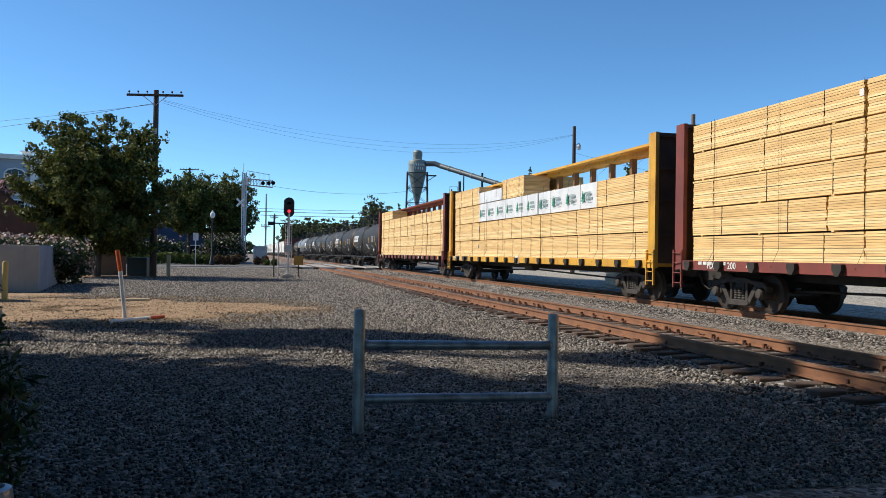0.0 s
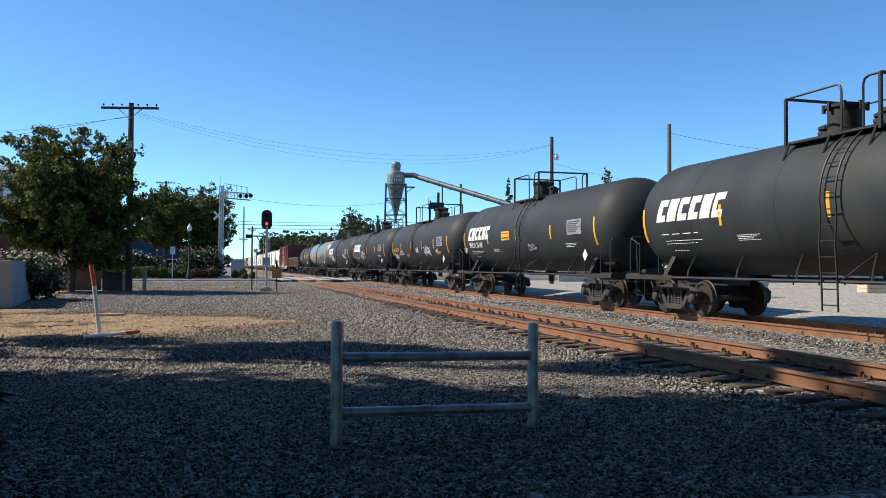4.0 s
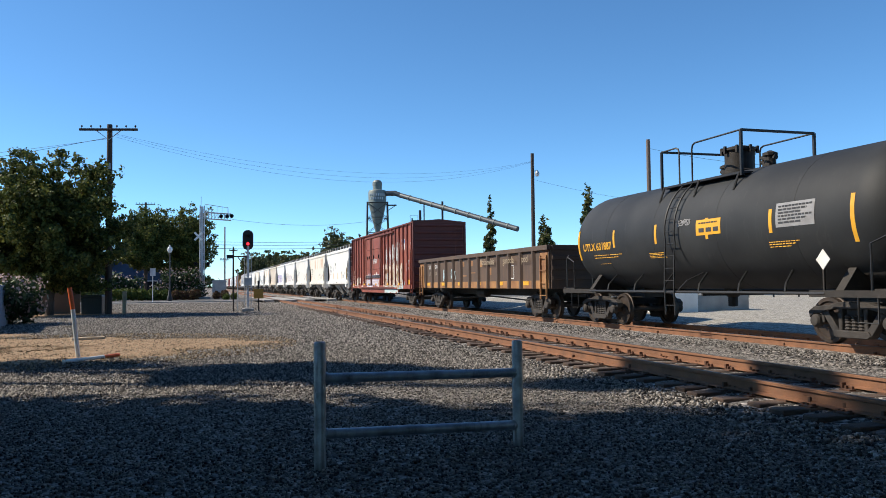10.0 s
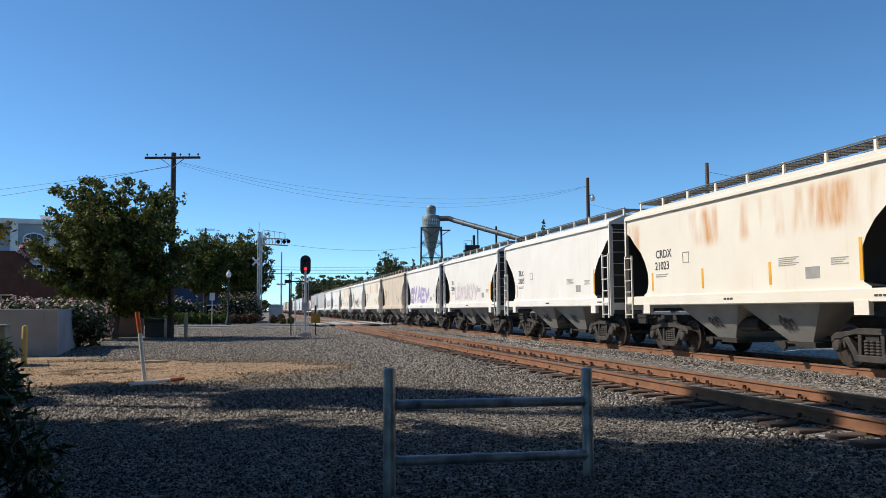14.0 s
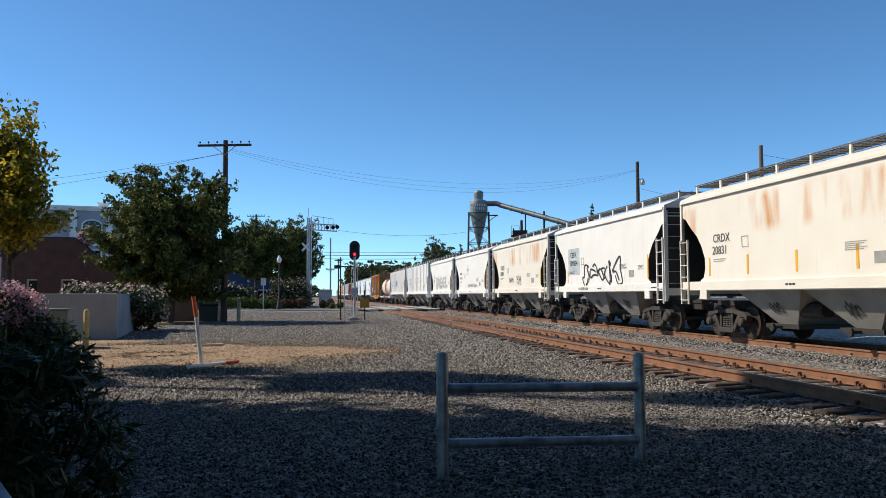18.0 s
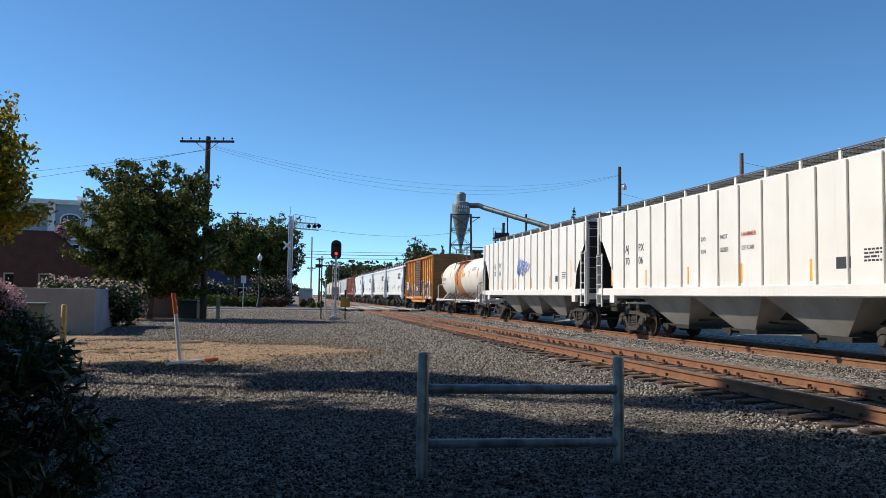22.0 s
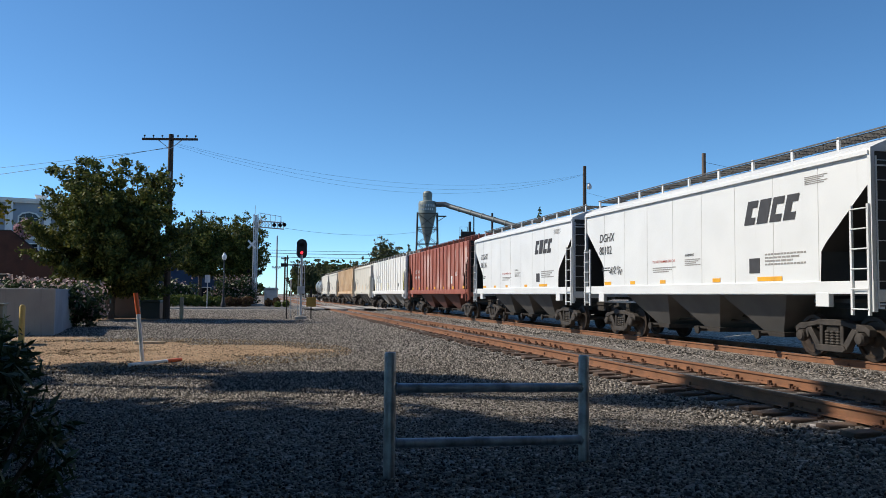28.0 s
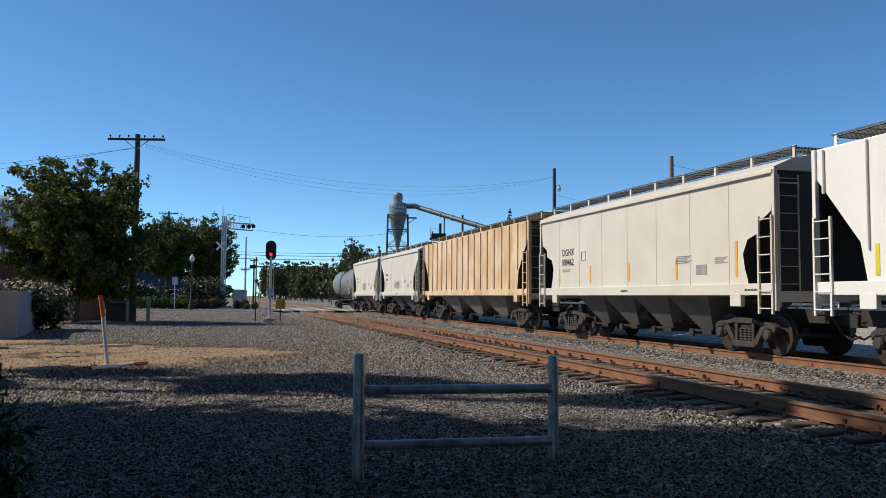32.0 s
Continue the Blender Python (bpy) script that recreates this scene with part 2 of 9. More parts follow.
STEEL = mat("grey_painted_steel", (0.55, 0.56, 0.57), (0.42, 0.43, 0.44), 3, 60, 0.5, 0.4, 0.08)
BLACK = mat("black_paint", (0.014, 0.014, 0.016), (0.022, 0.021, 0.02), 2, 60, 0.55, 0, 0.1)
CONC = mat("concrete", (0.40, 0.38, 0.35), (0.28, 0.265, 0.245), 1.2, 60, 0.9, 0, 0.3)
POLEWOOD = mat("creosoted_wood", (0.085, 0.06, 0.045), (0.05, 0.037, 0.03), 2, 40, 0.9, 0, 0.4, stretch=(6, 6, 0.4))
PALEWOOD = mat("weathered_pole_wood", (0.20, 0.15, 0.115), (0.13, 0.095, 0.075), 2, 40, 0.9, 0, 0.4, stretch=(6, 6, 0.4))
WHITEPAINT = mat("white_paint", (0.78, 0.77, 0.74), (0.66, 0.64, 0.60), 1.5, 60, 0.5, 0, 0.06)
YELLOW = mat("yellow_stripe", (0.80, 0.42, 0.03), (0.70, 0.34, 0.03), 3, 60, 0.5, 0, 0.05)
ORANGE = mat("orange_paint", (0.75, 0.13, 0.02), (0.62, 0.10, 0.02), 4, 60, 0.5, 0, 0.05)
LETTER = mat("dark_lettering", (0.05, 0.05, 0.055), None, 4, 60, 0.6, 0, 0.0)
LETTERW = mat("white_lettering", (0.75, 0.75, 0.73), None, 4, 60, 0.6, 0, 0.0)
BARK = mat("bark", (0.12, 0.09, 0.065), (0.07, 0.05, 0.04), 4, 30, 0.95, 0, 0.7, stretch=(4, 4, 0.6))
ASPHALT = mat("asphalt", (0.10, 0.095, 0.09), (0.065, 0.062, 0.06), 0.6, 80, 0.92, 0, 0.3)
PLATE = mat("grey_grating", (0.13, 0.126, 0.12), (0.08, 0.08, 0.08), 4, 60, 0.7, 0.3, 0.1)


# ---- mesh helpers ----
class Shape:
    """Collects simple solids into one mesh."""

    def __init__(self):
        self.v, self.f = [], []

    def add(self, vs, fs):
        b = len(self.v)
        self.v += [tuple(p) for p in vs]
        self.f += [tuple(b + i for i in q) for q in fs]
        return self

    def box(self, x0, x1, y0, y1, z0, z1):
        return self.add([(x, y, z) for x in (x0, x1) for y in (y0, y1) for z in (z0, z1)],
                        [(0, 1, 3, 2), (4, 6, 7, 5), (0, 4, 5, 1), (2, 3, 7, 6), (0, 2, 6, 4), (1, 5, 7, 3)])

    def bar(self, p, q, w, h):
        """A square bar from p to q."""
        return self.tube(p, q, w * 0.707, 4, h * 0.707)

    def tube(self, p, q, r, n=8, r2=None, caps=True):
        p, q = Vector(p), Vector(q)
        r2 = r if r2 is None else r2
        m = (q - p).to_track_quat("Z", "Y").to_matrix()
        vs = []
        for c, rr in ((p, r), (q, r2)):
            for i in range(n):
                a = 2 * math.pi * (i + 0.5) / n
                vs.append(c + m @ Vector((math.cos(a) * rr, math.sin(a) * rr, 0)))
        fs = [(i, (i + 1) % n, n + (i + 1) % n, n + i) for i in range(n)]
        if caps:
            fs += [tuple(range(n - 1, -1, -1)), tuple(range(n, 2 * n))]
        return self.add(vs, fs)

    def path(self, pts, r, n=6):
        """One bent round bar through the points."""
        ps = [Vector(p) for p in pts]
        vs, up = [], None
        for i, p in enumerate(ps):
            d = (ps[min(i + 1, len(ps) - 1)] - ps[max(i - 1, 0)]).normalized()
            if up is None:
                up = d.orthogonal().normalized()
            up = (up - d * up.dot(d)).normalized()
            side = d.cross(up)
            for k in range(n):
                a = 2 * math.pi * (k + 0.5) / n
                vs.append(p + up * (math.cos(a) * r) + side * (math.sin(a) * r))
        m = len(ps)
        fs = [(j * n + i, j * n + (i + 1) % n, (j + 1) * n + (i + 1) % n, (j + 1) * n + i) for j in range(m - 1) for i in range(n)]
        return self.add(vs, fs + [tuple(range(n - 1, -1, -1)), tuple(range((m - 1) * n, m * n))])

    def prism(self, poly, a, b, axis="x"):
        """A flat outline pushed from a to b along an axis; the outline is (y, z), (x, z) or (x, y)."""
        def at(u, w, d):
            return {"x": (d, u, w), "y": (u, d, w), "z": (u, w, d)}[axis]
        n = len(poly)
        vs = [at(u, w, a) for u, w in poly] + [at(u, w, b) for u, w in poly]
        fs = [(i, (i + 1) % n, n + (i + 1) % n, n + i) for i in range(n)]
        return self.add(vs, fs + [tuple(range(n - 1, -1, -1)), tuple(range(n, 2 * n))])

    def lathe(self, prof, n=24, axis="z", c=(0, 0, 0)):
        """(radius, height) pairs turned round an axis through c."""
        vs = []
        for r, h in prof:
            for i in range(n):
                a = 2 * math.pi * i / n
                u, w = r * math.cos(a), r * math.sin(a)
                p = {"z": (u, w, h), "y": (u, h, w), "x": (h, u, w)}[axis]
                vs.append((p[0] + c[0], p[1] + c[1], p[2] + c[2]))
        k = len(prof)
        fs = [(j * n + i, j * n + (i + 1) % n, (j + 1) * n + (i + 1) % n, (j + 1) * n + i) for j in range(k - 1) for i in range(n)]
        return self.add(vs, fs + [tuple(range(n)), tuple(range((k - 1) * n, k * n))])

    def mesh(self, name, material, bevel=0.0, smooth=30):
        me = bpy.data.meshes.new(name)
        me.from_pydata(self.v, [], self.f)
        bm = bmesh.new()
        bm.from_mesh(me)
        bmesh.ops.recalc_face_normals(bm, faces=bm.faces)
        if bevel:
            bmesh.ops.bevel(bm, geom=bm.edges[:], offset=bevel, segments=1, affect="EDGES", clamp_overlap=True)
        bm.to_mesh(me)
        bm.free()
        if smooth:
            me.polygons.foreach_set("use_smooth", [True] * len(me.polygons))
            me.set_sharp_from_angle(angle=radians(smooth))
        me.materials.append(material)
        return me


def part(name, shape, material, parent=None, label="", at=None, bevel=0.0, smooth=30):
    """Links a shape (or a finished mesh) as one object, under a thing or a part."""
    me = shape if isinstance(shape, bpy.types.Mesh) else shape.mesh(name, material, bevel, smooth)
    ob = new(name, me)
    if parent is not None:
        ob.parent = parent
    if at is not None:
        ob.matrix_basis = at
    if label:
        ob["label"] = label
    return ob


def thing(name, label, category, at=None, group="", kind="", shape=None, material=None, bevel=0.0, smooth=30):
    ob = new(name, shape.mesh(name, material, bevel, smooth) if shape else None)
    if at is not None:
        ob.matrix_basis = at
    return tagged(ob, label, category, group, kind)


CACHE = {}


def cached(key, build):
    if key not in CACHE:
        CACHE[key] = build()
    return CACHE[key]


def np_mesh(name, verts, faces, material):
    """A mesh of equal faces from number arrays."""
    me = bpy.data.meshes.new(name)
    n, k = faces.shape
    me.vertices.add(len(verts))
    me.vertices.foreach_set("co", verts.astype(np.float32).ravel())
    me.loops.add(n * k)
    me.loops.foreach_set("vertex_index", faces.astype(np.int32).ravel())
    me.polygons.add(n)
    me.polygons.foreach_set("loop_start", np.arange(0, n * k, k, dtype=np.int32))
    me.update(calc_edges=True)
    me.materials.append(material)
    return me


# ---- ground ----
def ground_z(x, y):
    """Height of the open ground: nearly level, rising a little toward the crossing."""
    t = min(max((y - 7) / 30.0, 0), 1)
    k = min(1, max(0, (6.0 - x) / 1.6, (x - 15.5) / 1.5))
    return 0.20 * t * t * (3 - 2 * t) * k


GRAVEL = gravel_mat("grey_crushed_stone", (0.03, 0.028, 0.026), (0.37, 0.34, 0.31), 26, 0.9, (0.16, 0.143, 0.125))
BALLAST = gravel_mat("track_ballast", (0.03, 0.028, 0.026), (0.40, 0.365, 0.335), 18, 1.0, (0.18, 0.16, 0.14))
LOT = gravel_mat("pale_lot_gravel", (0.26, 0.245, 0.21), (0.42, 0.39, 0.34), 34, 0.4, (0.35, 0.32, 0.265))
SAND = gravel_mat("sandy_dirt", (0.21, 0.135, 0.08), (0.45, 0.315, 0.20), 24, 0.7, (0.33, 0.225, 0.14), 0.25)
STONES = stone_mat("loose_stones", (0.045, 0.042, 0.040), (0.44, 0.405, 0.37))
PEBBLES = stone_mat("pale_pebbles", (0.08, 0.055, 0.035), (0.40, 0.32, 0.22))


def sheet(name, xs, ys, zf, material, label, category, kind="structure"):
    vs = np.array([(x, y, zf(x, y)) for y in ys for x in xs])
    nx = len(xs)
    fs = np.array([(j * nx + i, j * nx + i + 1, (j + 1) * nx + i + 1, (j + 1) * nx + i) for j in range(len(ys) - 1) for i in range(nx - 1)])
    me = np_mesh(name, vs, fs, material)
    me.polygons.foreach_set("use_smooth", [True] * len(me.polygons))
    return tagged(new(name, me), label, category, kind=kind)


def spread(a, b, near, k):
    """Steps that are fine between the near bounds and coarse outside."""
    lo, hi = near
    return sorted(set([round(lo - (lo - a) * (i / 8) ** 2, 3) for i in range(9)] + [round(lo + (hi - lo) * i / k, 3) for i in range(k + 1)]
                      + [round(hi + (b - hi) * (i / 8) ** 2, 3) for i in range(9)]))


sheet("ground", spread(-2500, 2500, (-14, 18), 40), spread(-2500, 4500, (0, 48), 48), lambda x, y: ground_z(x, y) - 0.03, GRAVEL,
      "grey crushed stone ground beside the railway", "ground")


# ---- the two tracks ----
NEAR_X, NEAR_Z = 7.62, 0.25
FAR_X, FAR_Z = 13.1, 0.22


def bed_z(x, y):
    """Ballast bed under both tracks, shoulders falling to the ground."""
    g = ground_z(x, y)
    top = 0.06 if y > 55 or x > 11.0 else -0.005
    if x < 6.2:
        t = max(0, min(1, (x - 4.9) / 1.3))
        return g - 0.06 + (max(top, g) + 0.005 - g + 0.06) * t
    if x > 14.6:
        t = max(0, min(1, (16.4 - x) / 1.8))
        return g - 0.06 + (top - g + 0.06) * t if top > g else g - 0.01
    if 9.4 < x < 11.4:
        return top - 0.05 * math.sin((x - 9.4) / 2.0 * math.pi) - 0.0
    if abs(x - NEAR_X) < 1.0:
        return max(top, 0.045)
    return max(top, g - 0.12 if y > 30 else top)


sheet("ballast_bed", [4.9, 5.3, 5.7, 6.2, 6.8, 7.6, 8.4, 9.4, 9.9, 10.4, 10.9, 11.4, 12.3, 13.1, 13.9, 14.6, 15.2, 15.8, 16.4],
      [-520, -200, -60, -20] + [i * 1.0 for i in range(-5, 62)] + [70, 90, 120, 200, 400, 720], bed_z, BALLAST,
      "grey ballast bed under the two railway tracks", "ballast")


def rail_shape(y0, y1):
    prof = [(-0.07, 0), (0.07, 0), (0.07, 0.012), (0.012, 0.03), (0.01, 0.125), (0.036, 0.135), (0.036, 0.165), (0.028, 0.172),
            (-0.028, 0.172), (-0.036, 0.165), (-0.036, 0.135), (-0.01, 0.125), (-0.012, 0.03), (-0.07, 0.012)]
    return Shape().prism(prof, y0, y1, "y")


def track(name, x, z, label, y0, y1, near0, near1, fast):
    tr = thing(name, label, "railway track", pose(x, 0, z), kind="structure")
    rail = rail_shape(y0, y1).mesh("rail", RUST)
    head = Shape().box(-0.026, 0.026, y0, y1, 0.1725, 0.176).mesh("rail_head", RAILTOP)
    for s in (-1, 1):
        r = part("rail", rail, None, tr, "rusty steel rail", pose(s * 0.753, 0, -0.176))
        part("running_surface", head, None, r, "worn rail head")
    tie = Shape().box(-1.3, 1.3, -0.115, 0.115, -0.36, -0.19).mesh("sleeper", TIE, 0.012)
    fs = Shape()
    for s in (-1, 1):
        for o in (-1, 1):
            cx = s * 0.753 + o * 0.115
            fs.box(cx - 0.05, cx + 0.05, -0.09, 0.09, -0.192, -0.172)
            low = -0.155 if s == o else -0.135
            for e in (-0.05, 0.05):
                fs.box(cx - o * 0.035 - 0.018, cx - o * 0.035 + 0.018, e - 0.015, e + 0.015, -0.175, low)
            fs.box(s * 0.753 + o * 0.05 - 0.03, s * 0.753 + o * 0.05 + 0.03, 0.12, 0.155, -0.178, low - 0.005 if s == o else -0.105)
    fm = fs.mesh("rail_fastening", SPIKE)
    rnd = random.Random(5)
    y = near0
    while y < near1:
        o = part("sleeper", tie, None, tr, "", pose(rnd.uniform(-0.09, 0.09), y, rnd.uniform(-0.008, 0.008), 0, 0, rnd.uniform(-1.2, 1.2)))
        if y < fast:
            part("rail_fastening", fm, None, o)
        y += 0.5 + rnd.uniform(-0.02, 0.02)
    rest = Shape()
    for a, b in ((-40, near0), (near1, 260)):
        y = a
        while y < b:
            rest.box(-1.3, 1.3, y - 0.115, y + 0.115, -0.36, -0.195)
            y += 0.5
    part("sleepers", rest, TIE, tr, "distant sleepers", smooth=0)["kind"] = "stuff"
    return tr


track("railway_track", NEAR_X, NEAR_Z, "empty rusty railway track on wooden sleepers in grey ballast", -530, 700, 3.0, 66, 50)
track("railway_track", FAR_X, FAR_Z, "rusty railway track under the passing freight train", -530, 700, 6.0, 66, 40)


# ---- rolling stock ----
def truck_meshes():
    R = 0.455
    wl = Shape()
    for s in (-1, 1):
        wl.lathe([(0.09, s * 0.66), (0.16, s * 0.66), (0.17, s * 0.71), (0.36, s * 0.72), (0.37, s * 0.69), (R + 0.028, s * 0.69), (R + 0.026, s * 0.715),
                  (R + 0.004, s * 0.73), (R, s * 0.82), (0.38, s * 0.825), (0.36, s * 0.79), (0.17, s * 0.80), (0.14, s * 0.86), (0.09, s * 0.86)], 24, "x")
    wl.tube((-1.14, 0, 0), (1.14, 0, 0), 0.08, 10)
    wheelset = wl.mesh("wheelset", WHEEL)
    sf = Shape()
    # cast side frame: top chord, pedestals, sloping members, spring seat
    sf.prism([(-1.1, 0.50), (-1.12, 0.64), (-0.98, 0.73), (-0.55, 0.77), (-0.34, 0.83), (0.34, 0.83), (0.55, 0.77), (0.98, 0.73), (1.12, 0.64), (1.1, 0.50),
              (0.98, 0.60), (0.80, 0.60), (0.72, 0.64), (0.42, 0.70), (-0.42, 0.70), (-0.72, 0.64), (-0.80, 0.60), (-0.98, 0.60)], -0.09, 0.09)
    for s in (-1, 1):
        sf.prism([(s * 0.76, 0.62), (s * 0.62, 0.66), (s * 0.34, 0.30), (s * 0.36, 0.20), (s * 0.46, 0.20)], -0.08, 0.08)
        sf.prism([(s * 0.36, 0.72), (s * 0.25, 0.72), (s * 0.27, 0.26), (s * 0.36, 0.26)], -0.07, 0.07)
        sf.prism([(s * 0.79, 0.60), (s * 0.72, 0.63), (s * 0.70, 0.42), (s * 0.78, 0.40)], -0.08, 0.08)
    sf.prism([(-0.46, 0.20), (-0.38, 0.15), (0.38, 0.15), (0.46, 0.20), (0.40, 0.29), (-0.40, 0.29)], -0.12, 0.12)
    side = sf.mesh("side_frame", IRON2, 0.012)
    sp = Shape()
    prof = []
    for k in range(11):
        prof.append((0.078 if k % 2 else 0.058, 0.29 + 0.30 * k / 10))
    spring = sp.lathe(prof, 10, "z").mesh("spring", IRON2)
    bolster = Shape().prism([(-1.05, 0.58), (1.05, 0.58), (1.05, 0.69), (0.5, 0.80), (-0.5, 0.80), (-1.05, 0.69)], -0.18, 0.18, "y")
    bolster.tube((0, 0, 0.80), (0, 0, 0.9), 0.2, 12)
    bolster.bar((-0.8, 0.42, 0.42), (0.8, 0.42, 0.42), 0.08, 0.08).bar((-0.8, -0.42, 0.42), (0.8, -0.42, 0.42), 0.08, 0.08)
    for s in (-1, 1):
        for x in (-0.75, 0.75):
            bolster.box(x - 0.06, x + 0.06, s * 0.44 - 0.03, s * 0.44 + 0.03, 0.28, 0.62)
    bm_ = bolster.mesh("truck", IRON)
    cap = Shape().lathe([(0.13, -0.06), (0.13, 0.05), (0.10, 0.09), (0.04, 0.10)], 12, "x").mesh("bearing_cap", IRON2)
    return wheelset, side, spring, bm_, cap


def truck(car, y):
    wheelset, side, spring, bol, cap = cached("truck", truck_meshes)
    t = part("truck", bol, None, car, "", pose(0, y, 0))
    for s in (-1, 1):
        part("wheelset", wheelset, None, t, "", pose(0, s * 0.889, 0.455))
        part("side_frame", side, None, t, "", pose(s * 1.02, 0, 0))
        for yy in (-0.16, 0.0, 0.16):
            part("spring", spring, None, t, "", pose(s * 1.02, yy, 0))
        for e in (-1, 1):
            part("bearing_cap", cap, None, t, "", pose(s * 1.10, e * 0.889, 0.455, 0, 0, 0 if s > 0 else 180))


def underframe(car, half, tc, color=None, z=1.05, stub=False):
    """Centre sill, couplers, hoses, brake reservoir and two trucks."""
    color = color or IRON

    def build():
        s = Shape().box(-0.30, 0.30, -half - 0.1, half + 0.1, z - 0.30, z)
        return s.mesh("centre_sill", IRON)
    if not stub:
        part("centre_sill", cached(("sill", half, z), build), None, car)

    def coup():
        s = Shape().box(-0.09, 0.09, 0, 0.55, 0.72, 0.92)
        s.prism([(-0.16, 0.40), (0.10, 0.40), (0.18, 0.52), (0.16, 0.72), (0.02, 0.78), (-0.16, 0.66)], 0.68, 0.96, "z")
        s.path([(0.25, 0.15, 0.85), (0.27, 0.4, 0.55), (0.22, 0.62, 0.42), (0.1, 0.75, 0.5)], 0.025)
        s.path([(-0.5, 0.05, 1.0), (-0.5, 0.25, 0.95), (-1.35, 0.25, 0.95), (-1.35, 0.05, 1.0)], 0.018)
        return s.mesh("coupler", IRON, 0.008)
    cm = cached("coupler", coup)
    part("coupler", cm, None, car, "", pose(0, half, 0))
    part("coupler", cm, None, car, "", pose(0, -half, 0, 0, 0, 180))

    def brake():
        s = Shape().lathe([(0.02, -0.55), (0.18, -0.5), (0.2, -0.4), (0.2, 0.4), (0.18, 0.5), (0.02, 0.55)], 12, "y", (-0.75, 0.4, 0.85))
        return s.mesh("brake_cylinder", IRON)
    part("brake_cylinder", cached(("brake",), brake), None, car, "", pose(0, 0 if not stub else -half + 1.0, 0 if not stub else 0.62))
    if not stub:
        part("brake_rod", cached(("rod", tc), lambda: Shape().path([(-0.5, -tc + 1.3, 0.55), (-0.55, 0, 0.7), (-0.5, tc - 1.3, 0.55)], 0.03).mesh("brake_rod", IRON)), None, car)
    truck(car, tc)
    truck(car, -tc)


def ladder(car, x, y0, y1, z0, z1, n, material, along="y", name="ladder"):
    def build():
        s = Shape()
        if along == "y":
            for y in (y0, y1):
                s.bar((x, y, z0), (x, y, z1), 0.05, 0.05)
            for i in range(n):
                z = z0 + 0.12 + (z1 - z0 - 0.2) * i / max(1, n - 1)
                s.tube((x - 0.03, y0, z), (x - 0.03, y1, z), 0.014, 6)
        else:
            for xx in (y0, y1):
                s.bar((xx, x, z0), (xx, x, z1), 0.026, 0.026)
            for i in range(n):
                z = z0 + 0.12 + (z1 - z0 - 0.2) * i / max(1, n - 1)
                s.tube((y0, x, z), (y1, x, z), 0.009, 6)
        return s.mesh(name, material)
    return part(name, cached((name, x, y0, y1, z0, z1, n, material.name, along), build), None, car)


def marks(car, y, z, h, n, material, xs=None, x=-1.56, name="lettering"):
    """A row of n plain slanting blocks of height h, first at y and running toward -y, on the side at x."""
    for i in range(n):
        s = Shape()
        ya = y - i * h * 0.86
        w, k, t = h * 0.72, h * 0.16, h * 0.30
        for z0, z1 in ((0, t), (t, h - t), (h - t, h)):
            xa = (x if xs is None else xs(z + z0)) - 0.006
            xb = (x if xs is None else xs(z + z1)) - 0.006
            cut = w * (1.0 if z0 != t else (0.55, 1.0, 0.4)[i % 3])
            s.add([(xa, ya + k * (1 - 2 * z0 / h), z + z0), (xa, ya - cut + k * (1 - 2 * z0 / h), z + z0), (xb, ya - cut + k * (1 - 2 * z1 / h), z + z1), (xb, ya + k * (1 - 2 * z1 / h), z + z1)], [(0, 1, 2, 3)])
        part(name, s, material, car, smooth=0)


def words(car, text, y, z, size, material, xs=None, x=-1.56, name="lettering", slant=0.0, bold=0.012):
    """Legible writing on a car's side, first letter at y and reading toward -y."""
    cu = bpy.data.curves.new("words", "FONT")
    cu.body, cu.size, cu.shear, cu.offset, cu.resolution_u = text, size * 1.38, slant, bold * size, 3
    tmp = bpy.data.objects.new("words", cu)
    scene.collection.objects.link(tmp)
    me = bpy.data.meshes.new_from_object(tmp.evaluated_get(bpy.context.evaluated_depsgraph_get()))
    bpy.data.objects.remove(tmp)
    me.materials.clear()
    me.materials.append(material)
    for v in me.vertices:
        p = v.co.copy()
        zz = z + p.y
        v.co = ((x if xs is None else xs(zz)) - 0.007, y - p.x, zz)
    return part(name, me, None, car)


def small_print(car, y, z, w, rows, material, xs=None, x=-1.56, h=0.05):
    """Lines of writing too small to read, as plain bars."""
    s = Shape()
    for i in range(rows):
        zz = z - i * h * 1.9
        xx = x if xs is None else xs(zz)
        ww = w * (0.7 + 0.3 * ((i * 5 + 2) % 3) / 2)
        k = 0.0
        j = 0
        while k < ww:
            b = h * (2.0 + (j * 3 + i) % 3)
            s.box(xx - 0.005, xx + 0.004, y - min(k + b, ww), y - k, zz, zz + h)
            k += b + h * 0.8
            j += 1
    return part("small_print", s, material, car, smooth=0)


def plate_on(car, y0, y1, z0, z1, material, xs=None, x=-1.56, name="stripe", label="", proud=0.005):
    s = Shape()
    k = 4 if xs else 1
    for i in range(k):
        a, b = z0 + (z1 - z0) * i / k, z0 + (z1 - z0) * (i + 1) / k
        xa = x if xs is None else xs(a)
        xb = x if xs is None else xs(b)
        s.add([(xa - proud, y0, a), (xa - proud, y1, a), (xb - proud, y1, b), (xb - proud, y0, b),
               (xa + 0.02, y0, a), (xa + 0.02, y1, a), (xb + 0.02, y1, b), (xb + 0.02, y0, b)],
              [(0, 1, 2, 3), (7, 6, 5, 4), (0, 4, 5, 1), (1, 5, 6, 2), (2, 6, 7, 3), (3, 7, 4, 0)])
    return part(name, s, material, car, label, smooth=0)


